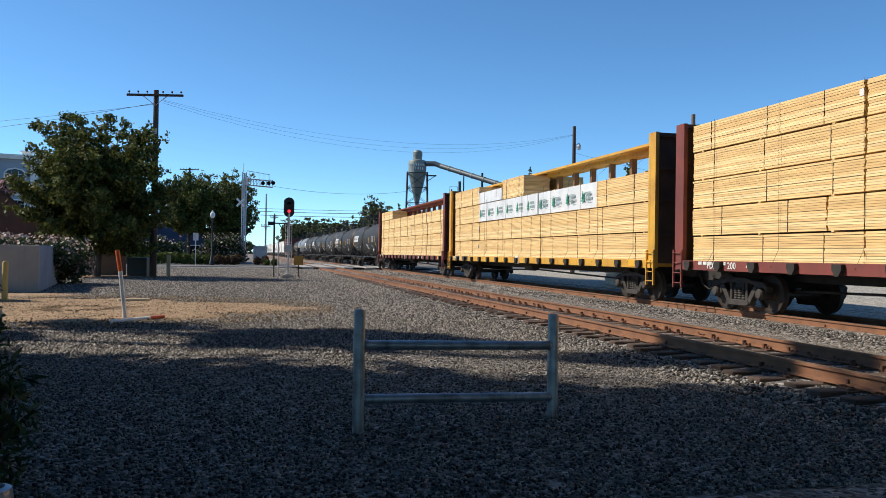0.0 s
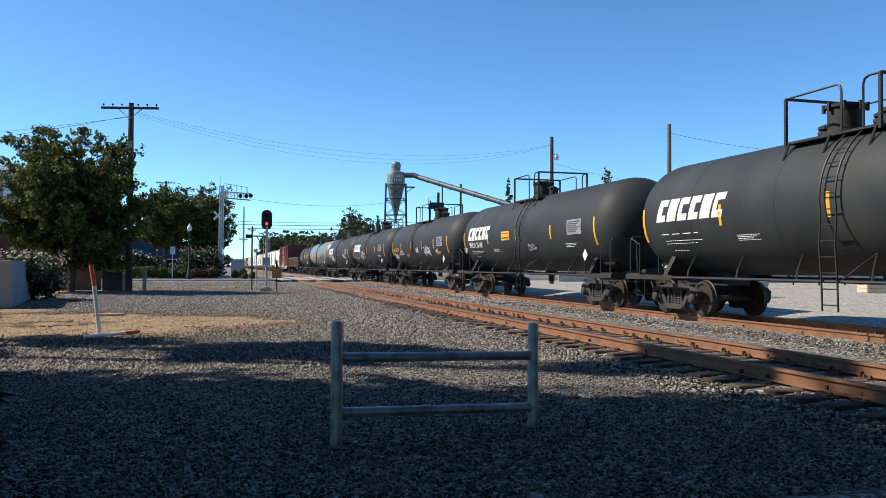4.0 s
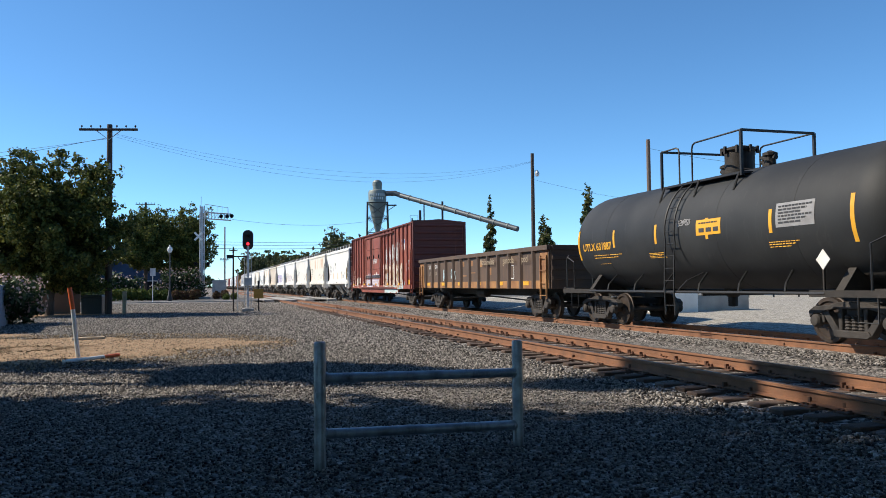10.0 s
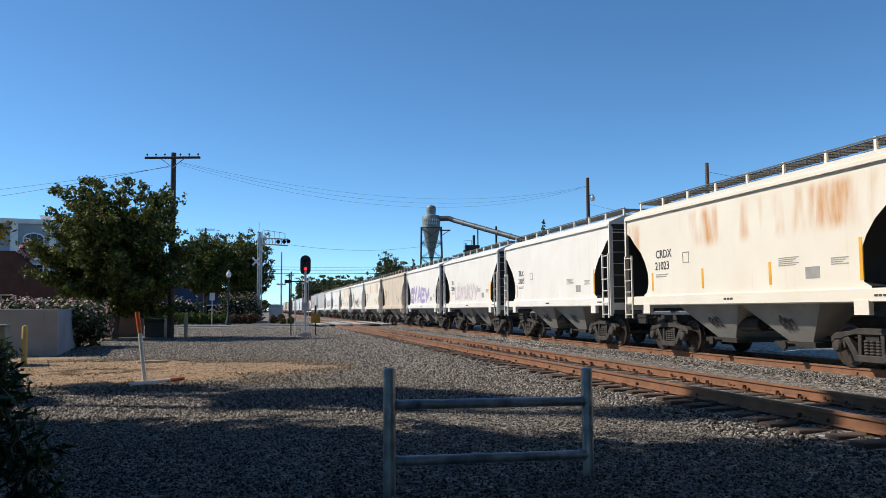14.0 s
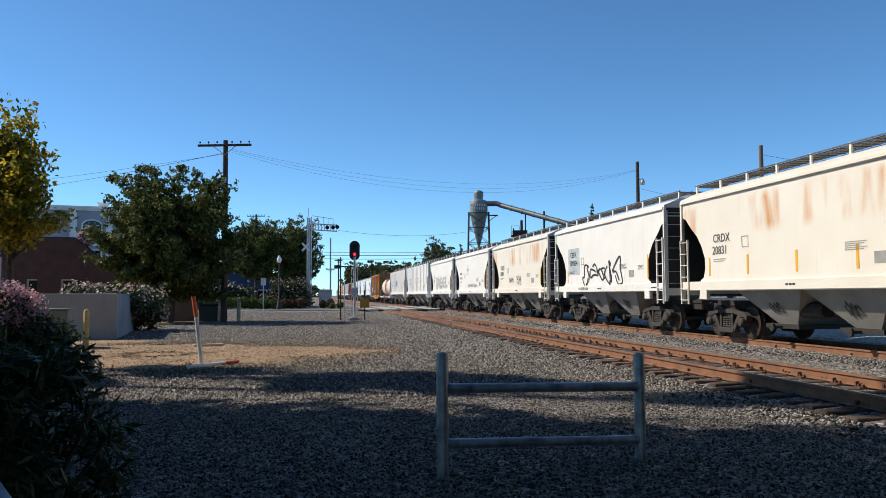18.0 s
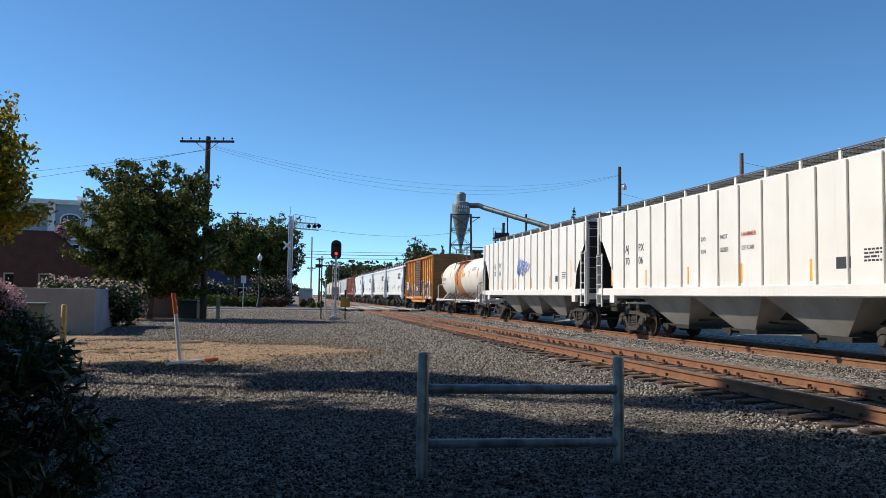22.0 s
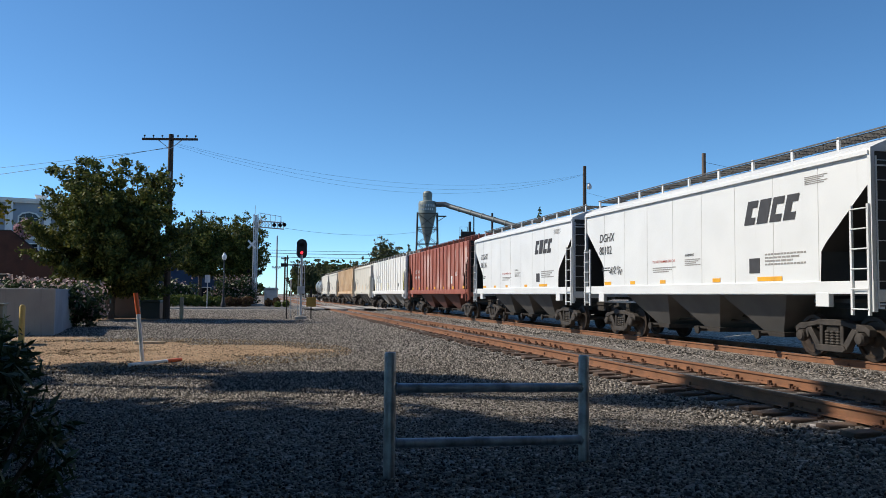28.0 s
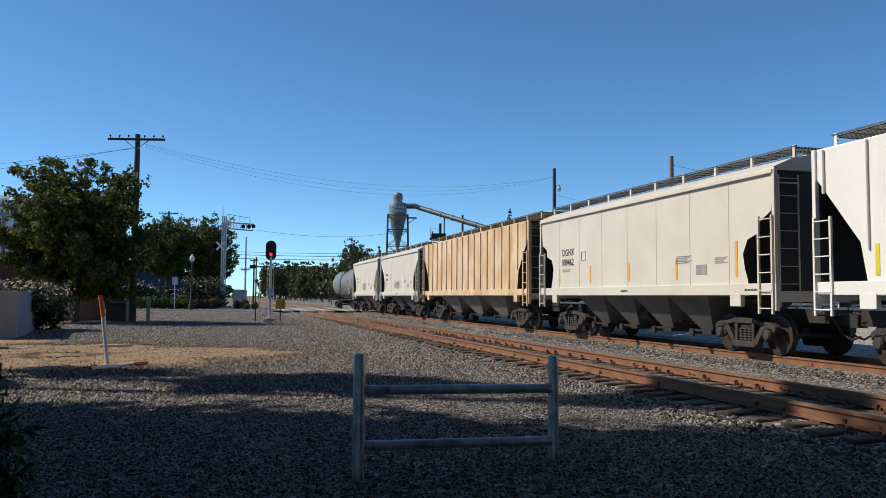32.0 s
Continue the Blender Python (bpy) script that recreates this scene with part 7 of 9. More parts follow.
BLUSH = leaf_mat("pale_pink_blossom", (0.34, 0.22, 0.21), (0.52, 0.38, 0.34), (0.62, 0.50, 0.44))

lobed_tree("broad dark green street tree beside the utility pole", -6.5, 41.2, 7.7, 3.75, 0.16, 125000, 0.115, LEAFS, 11, 0.2, 70, 0.72)
tree("young tree with green and yellow autumn leaves", -6.0, 18.0, 5.6, 1.6, 12500, 0.075, LEAFY, 12, 0.09, 0.36, 36, 0.32)
tree("young tree with orange-yellow autumn leaves", -5.55, 11.5, 5.3, 1.7, 14000, 0.06, LEAFO, 25, 0.09, 0.42, 36, 0.32)
lobed_tree("green street tree beyond the road", -5.6, 94.5, 10.3, 4.0, 0.32, 40000, 0.17, LEAFS, 13, 0.22, 46, 0.9, group="trees beyond the road")
lobed_tree("dark green tree behind the crossing signal", -1.2, 96.5, 11.0, 3.5, 0.18, 40000, 0.17, LEAFS, 14, 0.22, 46, 0.85, group="trees beyond the road", belly=0.45)
tree("low green tree beyond the road", -12.0, 92.0, 8.0, 4.6, 8000, 0.28, LEAFB, 15, 0.2, 0.15, 26, 1.0, group="trees beyond the road")
tree("tall conifer behind the freight yard", 27.4, 168.0, 14.2, 4.6, 9000, 0.42, LEAFF, 16, 0.3, 0.1, 40, conifer=False, clump=1.1)
tree("pointed conifer behind the freight yard", 31.6, 163.0, 11.5, 1.6, 3000, 0.4, LEAFF, 17, 0.2, 0.2, 24, conifer=True)
tree("slender poplar behind the yard", 50.6, 98.0, 14.6, 2.1, 5000, 0.32, LEAFB, 18, 0.2, 0.12, 30, conifer=True, group="yard trees")
tree("slender poplar behind the yard", 46.5, 103.0, 10.2, 2.2, 4000, 0.32, LEAFB, 19, 0.2, 0.12, 26, conifer=True, group="yard trees")
tree("dark conifer behind the yard", 50.0, 112.0, 11.6, 2.3, 3500, 0.34, LEAF, 20, 0.2, 0.12, 26, conifer=True, group="yard trees")
tree("narrow conifer behind the yard", 59.4, 116.0, 17.2, 1.7, 3500, 0.34, LEAFB, 21, 0.2, 0.12, 28, conifer=True, group="yard trees")
tree("narrow conifer behind the yard", 45.2, 122.0, 15.6, 1.6, 3500, 0.34, LEAFB, 22, 0.2, 0.12, 28, conifer=True, group="yard trees")
tree("low broad tree behind the yard", 74.0, 92.0, 9.6, 3.6, 4000, 0.34, LEAFF, 23, 0.2, 0.12, 24, group="yard trees")
tree("narrow conifer behind the yard", 79.0, 90.0, 11.5, 1.2, 2000, 0.32, LEAFF, 24, 0.2, 0.1, 22, conifer=True, group="yard trees")
rw = random.Random(77)
for i in range(20):
    yy = 118 + i * 17 + rw.uniform(-5, 5)
    xx = 20.5 + 0.012 * yy + rw.uniform(-1.5, 2.5)
    tree("broad green tree beside the far track", xx, yy, rw.uniform(7.2, 10.5), rw.uniform(3.4, 4.8), 2600 if yy < 260 else 1500, 0.5, LEAFF if i % 3 else LEAFB, 300 + i, 0.22, 0.05, 22, group="trees along the far track")
for i in range(13):
    yy = 330 + rw.uniform(-45, 45)
    k = i / 12
    tree("tall broad tree far along the line", yy * (0.060 + 0.074 * k), yy, yy * rw.uniform(0.034, 0.042) + 1.6, rw.uniform(5.5, 7.5), 5200, 0.75, LEAFF if i % 3 else LEAFB, 380 + i, 0.3, 0.05, 24, group="trees along the far track")
for i in range(12):
    yy = 170 + i * 30 + rw.uniform(-9, 9)
    tree("broad green tree far down the line", -14 - rw.uniform(0, 26), yy, rw.uniform(7, 11), rw.uniform(4, 5.5), 1400, 0.6, LEAFF, 340 + i, 0.22, 0.05, 18, group="trees far down the line")
# unseen trees that shade the foreground, standing beside and behind the viewer
SHADE = ((-9.3, 11.6, 8.2, 2.6), (-12.6, 13.8, 9.8, 2.8), (-12.0, 9.0, 10.0, 3.5), (-9.0, 5.6, 9.5, 3.6), (-13.5, 3.5, 11.0, 4.2), (-9.0, -0.5, 9.5, 4.0), (-15.2, 14.0, 12.5, 3.4),
         (-16.5, 11.0, 12.5, 4.2), (-8.5, -6.5, 10.0, 4.2), (-2.5, -7.5, 10.0, 4.4), (4.0, -8.5, 10.0, 4.4), (-19.5, 15.0, 13.5, 4.0), (-15.5, 15.3, 14.5, 2.4), (-12.4, 11.8, 13.5, 2.5))
for i, (x, y, h, r) in enumerate(SHADE):
    tree("leafy shade tree beside the open ground", x, y, h * 1.78, r, 9000, 0.30, LEAF, 40 + i, 0.2, 0.08, 40, r * 0.34, group="shade trees")
# Wide crowns out of view, added to cut sky light on the foreground.
for x, y, h, r, low in ((-5.4, 0.6, 11.5, 8.0, 0.62), (4.0, 0.4, 12.0, 8.4, 0.62), (17.5, -5.0, 12.0, 7.0, 0.45), (-8.0, -14.0, 13.0, 8.0, 0.15), (4.0, -16.0, 13.0, 8.0, 0.1), (18.5, -17.0, 13.0, 8.0, 0.1)):
    tree("unseen wide tree added to block sky over the open ground", x, y, h * 1.5, r, 52000, 0.46, LEAF, 90 + int(x), 0.3, low, 46, r * 0.2, group="shade trees")
# Out of view, placed so its crown casts the second shadow band.
tree("leafy shade tree beside the open ground", -12.2, 19.4, 15.2, 2.0, 7000, 0.24, LEAF, 57, 0.16, 0.68, 34, 0.6, group="shade trees")
# Out of view, added so only its high crown shadows the track edge.
tree("unseen slim tree, high crown placed to shade the track edge", -15.1, 18.9, 22.4, 1.7, 4000, 0.2, LEAF, 55, 0.16, 0.83, 16, 0.45, group="shade trees")

# far wooded horizon
rg = random.Random(9)
far = []
for i in range(240):
    a = rg.uniform(-1.9, 1.9)
    dd = rg.uniform(430, 620)
    far.append((math.sin(a) * dd, math.cos(a) * dd, rg.uniform(1, 4), rg.uniform(6, 13), rg.uniform(3.5, 7)))
tagged(leaf_cloud("far_woods", far, 26000, 2.2, LEAFF, 5, label="distant wooded skyline"), category="woods", kind="stuff")


def shrub(label, x, y, blobs, leaves, size, material, seed, bloom=None, blooms=0, bsize=0.06, long=1.6, category="shrub", bloom_low=0.4):
    z0 = ground_z(x, y) - 0.04
    t = thing("shrub", label, category, pose(x, y, z0))
    st = Shape()
    rnd = random.Random(seed)
    for b in blobs[:10]:
        st.tube((rnd.uniform(-0.1, 0.1), rnd.uniform(-0.1, 0.1), 0), (b[0], b[1], b[2]), 0.022, 5, 0.01)
    part("woody_base", st, BARK, t)
    leaf_cloud("foliage", blobs, leaves, size, material, seed, t, long=long, shell=0.35)
    if bloom:
        top = [(a, b, c + r2 * 0.25, r * 1.04, r2 * 1.0) for a, b, c, r, r2 in blobs if c > bloom_low]
        leaf_cloud("blossom", top, blooms, bsize, bloom, seed + 1, t, label="pale pink blossom", shell=0.9, long=1.0)
    return t


# near oleander with long leaves, and its neighbours
rb = random.Random(3)
near_blobs = [(0.50, 0.0, 0.76, 0.15, 0.11), (0.48, 0.1, 0.52, 0.17, 0.15), (0.34, -0.1, 0.3, 0.25, 0.2), (0.40, 0.05, 0.92, 0.13, 0.1)]
for i in range(46):
    bx = rb.uniform(-1.2, 0.24)
    near_blobs.append((bx, rb.uniform(-0.75, 0.5), rb.uniform(0.15, 1.16 - 0.42 * max(-0.2, bx)), 0.25, 0.19))
shrub("dark green oleander bush with long narrow leaves", -1.55, 5.0, near_blobs, 19000, 0.024, LEAFD, 61, long=5.0)
shrub("tall dark green bush at the edge of the ground", -3.6, 7.4, [(rb.uniform(-0.8, 0.8), rb.uniform(-0.6, 0.6), rb.uniform(0.2, 1.35), 0.45, 0.36) for _ in range(26)], 14000, 0.026, LEAFD, 62, long=4.5)
shrub("oleander bush covered with pink blossom", -4.55, 15.2, [(rb.uniform(-0.75, 0.38), rb.uniform(-0.45, 0.45), rb.uniform(0.3, 1.4), 0.40, 0.36) for _ in range(24)], 6000, 0.05, LEAFD, 63, PINK, 4200, 0.05, long=3, bloom_low=1.05)
shrub("large bush with dark leaves and pale pink blossom behind the wall", -7.0, 32.5, [(rb.uniform(-1.6, 1.3), rb.uniform(-0.8, 0.8), rb.uniform(0.3, 1.4), 0.7, 0.55) for _ in range(26)], 8000, 0.12, LEAFD, 64, BLUSH, 2600, 0.11)
shrub("dark bush with pale blossom beyond the road", -1.6, 86.0, [(rb.uniform(-2.2, 2.2), rb.uniform(-0.6, 0.6), rb.uniform(0.4, 2.4), 0.9, 0.8) for _ in range(22)], 3500, 0.22, LEAFD, 65, BLUSH, 900, 0.18)
shrub("dark bushes along the house beyond the road", -8.5, 86.5, [(rb.uniform(-3.8, 3.0), rb.uniform(-0.6, 0.6), rb.uniform(0.4, 2.2), 0.9, 0.8) for _ in range(26)], 4200, 0.22, LEAFD, 66, BLUSH, 400, 0.18)
shrub("pink crape myrtle top behind the brick building", -15.0, 58.5, [(rb.uniform(-0.4, 0.4), rb.uniform(-0.4, 0.4), rb.uniform(5.0, 5.9), 0.28, 0.28) for _ in range(14)], 1200, 0.14, LEAFB, 67, PINK, 1500, 0.14)


def hedge(x0, y0, x1, y1, w, h, material, label, seed, n):
    rnd = random.Random(seed)
    d = math.hypot(x1 - x0, y1 - y0)
    k = int(d / 0.6)
    bl = []
    for i in range(k):
        t = (i + 0.5) / k
        bl.append(((x1 - x0) * t + rnd.uniform(-0.2, 0.2), (y1 - y0) * t + rnd.uniform(-0.2, 0.2), h * 0.5 + rnd.uniform(-0.08, 0.08), w * rnd.uniform(0.5, 0.7), h * rnd.uniform(0.48, 0.60)))
    t = thing("hedge", label, "hedge", pose(x0, y0, ground_z(x0, y0)))
    core = Shape()
    for b in bl:
        core.tube((b[0], b[1], 0), (b[0], b[1], h * 0.6), 0.03, 5)
    part("woody_base", core, BARK, t)
    leaf_cloud("foliage", bl, n, 0.13, material, seed, t, shell=0.6)
    return t


hedge(-11.5, 79.0, -6.2, 80.2, 0.9, 1.15, LEAFH, "clipped yellow-green hedge along the road", 71, 3200)
hedge(-6.0, 80.3, -2.6, 81.0, 0.9, 1.05, LEAFH, "clipped green hedge along the road", 72, 2600)
hedge(-2.2, 81.0, 0.2, 81.6, 0.8, 0.95, LEAFR, "low reddish hedge along the road", 73, 1600)
hedge(1.2, 82.0, 2.8, 82.4, 0.7, 0.9, LEAFR, "low reddish hedge by the crossing", 74, 1000)
hedge(2.3, 79.0, 3.6, 79.4, 0.5, 0.6, LEAFH, "yellow-green weeds by the crossing", 75, 800)


# ---- foreground ----
def pipe_fence(a, b, ha, hb, label, rails=((0.715, 0.645), (0.262, 0.165))):
    """Two round posts and two rails of galvanised pipe."""
    t = thing("pipe_barrier", label, "barrier", pose(a[0], a[1], ground_z(*a)))
    v = Vector((b[0] - a[0], b[1] - a[1], ground_z(*b) - ground_z(*a)))
    for o, h in ((Vector(), ha), (v, hb)):
        s = Shape().lathe([(0.050, -0.3), (0.050, h - 0.02), (0.046, h), (0.034, h + 0.004), (0.034, h - 0.05), (0.002, h - 0.05)], 20, "z")
        p = part("post", s, GALV, t, at=Matrix.Translation(o))
    for k, kb in rails:
        s = Shape().tube((0, 0, k), v + Vector((0, 0, kb)), 0.041, 16)
        for q, sg in ((Vector((0, 0, k)), 1), (v + Vector((0, 0, kb)), -1)):
            n = v.normalized() * sg
            s.tube(q + n * 0.048, q + n * 0.066, 0.047, 14)
        part("rail", s, GALV, t)
    return t


pipe_fence((1.16, 6.71), (3.05, 7.09), 1.01, 0.94, "worn galvanised pipe barrier standing in gravel")
pipe_fence((-0.30, 1.78), (-1.52, 4.30), 1.0, 1.0, "worn galvanised pipe barrier beside the bush", ((0.715, 0.715), (0.255, 0.255)))

st = thing("marker_stake", "leaning white marker stake with an orange top", "marker stake", pose(-2.13, 17.93, ground_z(-2.13, 17.93)))
part("shaft", Shape().tube((0, 0, -0.15), (-0.125, -0.012, 0.98), 0.044, 12), WHITEPAINT, st)
part("cap", Shape().tube((-0.125, -0.012, 0.98), (-0.19, -0.02, 1.42), 0.047, 12), ORANGE, st, "orange top")
st = thing("marker_stake", "white marker stake with an orange end lying on the dirt", "marker stake", pose(-2.25, 16.75, ground_z(-2.2, 16.75) + 0.035))
part("shaft", Shape().tube((0, 0, 0), (0.62, 0.85, 0), 0.036, 12), WHITEPAINT, st)
part("cap", Shape().tube((0.62, 0.85, 0), (0.87, 1.2, 0.0), 0.038, 12), ORANGE, st, "orange end")
thing("board", "pale wooden board lying on the dirt", "board", pose(-2.95, 22.8, ground_z(-2.9, 22.8), 0, 0, 20), shape=Shape().box(0, 0.82, 0, 0.16, 0, 0.07), material=mat("pale_bare_wood", (0.60, 0.50, 0.36), (0.48, 0.38, 0.26), 3, 40, 0.85, 0, 0.2, stretch=(0.4, 4, 4)), bevel=0.006)


def patch(name, x, y, rx, ry, material, label, category, seed, lift=0.012, n=120, kind="structure"):
    """A low irregular patch of another ground."""
    rnd = random.Random(seed)
    ph = [rnd.uniform(0, 6.28) for _ in range(5)]
    rings = 6
    vs = [(x, y, ground_z(x, y) - 0.03 + lift)]
    for j in range(1, rings + 1):
        for i in range(n):
            a = 2 * math.pi * i / n
            k = 1 + 0.13 * math.sin(3 * a + ph[0]) + 0.09 * math.sin(5 * a + ph[1]) + 0.07 * math.sin(9 * a + ph[2]) + 0.05 * math.sin(17 * a + ph[3]) + 0.03 * math.sin(31 * a + ph[4])
            px_, py_ = x + rx * k * math.cos(a) * j / rings, y + ry * k * math.sin(a) * j / rings
            vs.append((px_, py_, ground_z(px_, py_) - 0.03 + lift * (1.0 if j < rings else -0.5)))
    fs = [(0, 1 + i, 1 + (i + 1) % n) for i in range(n)]
    fs += [(1 + j * n + i, 1 + j * n + (i + 1) % n, 1 + (j + 1) * n + (i + 1) % n, 1 + (j + 1) * n + i) for j in range(rings - 1) for i in range(n)]
    me = bpy.data.meshes.new(name)
    me.from_pydata(vs, [], fs)
    me.materials.append(material)
    me.polygons.foreach_set("use_smooth", [True] * len(me.polygons))
    return tagged(new(name, me), label, category, kind=kind)


patch("dirt_patch", -3.5, 20.6, 5.0, 3.9, SAND, "bare sandy dirt patch in the gravel", "dirt", 4, 0.035)
patch("dirt_patch", -9.5, 24.0, 5.5, 3.6, SAND, "bare sandy dirt before the concrete wall", "dirt", 6, 0.03)
patch("dirt_patch", -2.5, 5.2, 0.9, 1.2, mat("leaf_litter_soil", (0.085, 0.06, 0.045), (0.045, 0.034, 0.027), 4, 30, 0.95, 0, 0.6), "dark soil with litter under the bush", "dirt", 8, 0.02)
patch("dirt_patch", -9.0, 43.0, 5.0, 5.5, SAND, "bare dirt under the street tree", "dirt", 7, 0.03)


def scatter(name, n, seed, where, size, label, material=STONES, lift=0.0):
    """Loose broken stones lying on the ground."""
    rg = np.random.default_rng(seed)
    p = where(rg, n)
    n = len(p)
    base = np.array([(a, b, c) for a in (-1, 1) for b in (-1, 1) for c in (-1, 1)], float) * 0.55
    q = np.array([(0, 1, 3, 2), (4, 6, 7, 5), (0, 4, 5, 1), (2, 3, 7, 6), (0, 2, 6, 4), (1, 5, 7, 3)])
    v = base[None] * (1 + 0.45 * (rg.random((n, 8, 3)) - 0.5))
    a, b = rg.random(n) * 6.283, (rg.random(n) - 0.5) * 1.6
    ca, sa, cb, sb = np.cos(a), np.sin(a), np.cos(b), np.sin(b)
    x, y, z = v[..., 0], v[..., 1], v[..., 2] * 0.72
    x, z = x * cb[:, None] - z * sb[:, None], x * sb[:, None] + z * cb[:, None]
    x, y = x * ca[:, None] - y * sa[:, None], x * sa[:, None] + y * ca[:, None]
    s = size * (0.55 + 0.9 * rg.random(n) ** 1.5)
    v = np.stack([x, y, z], -1) * s[:, None, None] + p[:, None, :]
    f = (q[None] + (np.arange(n) * 8)[:, None, None]).reshape(-1, 4)
    return tagged(new(name, np_mesh(name, v.reshape(-1, 3), f, material)), label, "gravel", kind="stuff")


def on_ground(x0, x1, y0, y1):
    def f(rg, n):
        y = y0 + (y1 - y0) * rg.random(n) ** 1.25
        x = x0 + (x1 - x0) * rg.random(n)
        q = ((x + 3.5) / 4.8) ** 2 + ((y - 20.6) / 3.7) ** 2 + 0.25 * np.sin(2.3 * x) * np.sin(2.9 * y) + 0.12 * np.sin(7.1 * x + 5.3 * y)
        keep = (np.abs(x - 0.2 * y) < 0.8 + 0.68 * y) & ((q > 0.9) | (rg.random(len(x)) < 0.06)) & (x < 6.2)
        x, y = x[keep], y[keep]
        t = np.clip((y - 7) / 30, 0, 1)
        return np.stack([x, y, 0.20 * t * t * (3 - 2 * t) * np.clip((6.0 - x) / 1.6, 0, 1) - 0.02], 1)
    return f


def on_bed(y0, y1):
    def f(rg, n):
        y = y0 + (y1 - y0) * rg.random(n) ** 1.2
        x = 5.6 + 9.0 * rg.random(n)
        rails = np.abs(np.abs(x - NEAR_X) - 0.753) < 0.10
        rails |= np.abs(np.abs(x - FAR_X) - 0.753) < 0.10
        x, y = x[~rails], y[~rails]
        z = np.array([bed_z(a, b) for a, b in zip(x, y)])
        k = (np.abs(x - NEAR_X) < 1.25) | (np.abs(x - FAR_X) < 1.25)
        return np.stack([x, y, z + np.where(k, -0.012, 0.012)], 1)
    return f


def shards(name, n, seed, where, size, label, material=STONES):
    """Small three-cornered stones for ground farther off."""
    rg = np.random.default_rng(seed)
    p = where(rg, n)
    n = len(p)
    base = np.array([(1, 0, -0.4), (-0.5, 0.87, -0.4), (-0.5, -0.87, -0.4), (0, 0, 0.75)])
    v = base[None] * (1 + 0.7 * (rg.random((n, 4, 3)) - 0.5))
    a = rg.random(n) * 6.283
    x = v[..., 0] * np.cos(a)[:, None] - v[..., 1] * np.sin(a)[:, None]
    y = v[..., 0] * np.sin(a)[:, None] + v[..., 1] * np.cos(a)[:, None]
    s = size * (0.5 + rg.random(n) ** 1.5)
    v = np.stack([x, y, v[..., 2]], -1) * s[:, None, None] + p[:, None, :]
    q = np.array([(0, 2, 1), (0, 1, 3), (1, 2, 3), (2, 0, 3)])
    f = (q[None] + (np.arange(n) * 4)[:, None, None]).reshape(-1, 3)
    return tagged(new(name, np_mesh(name, v.reshape(-1, 3), f, material)), label, "gravel", kind="stuff")


def on_sand(rg, n):
    a, r = rg.random(n) * 6.283, np.sqrt(rg.random(n)) * 1.12
    x, y = -3.5 + 5.4 * r * np.cos(a), 20.6 + 4.3 * r * np.sin(a)
    t = np.clip((y - 7) / 30, 0, 1)
    return np.stack([x, y, 0.20 * t * t * (3 - 2 * t) + 0.004], 1)


scatter("loose_gravel", 120000, 1, on_ground(-8, 6.2, 4.6, 18), 0.0140, "loose grey crushed stones on the open ground")
shards("loose_gravel", 150000, 3, on_ground(-11, 6, 12, 66), 0.030, "loose grey crushed stones toward the crossing")
shards("loose_pebbles", 9000, 4, on_sand, 0.026, "small pale pebbles on the sandy dirt", PEBBLES)
scatter("loose_ballast", 70000, 2, on_bed(5.5, 32), 0.025, "loose broken ballast stones round the tracks")
shards("loose_ballast", 60000, 5, on_bed(30, 80), 0.05, "loose broken ballast stones along the tracks")


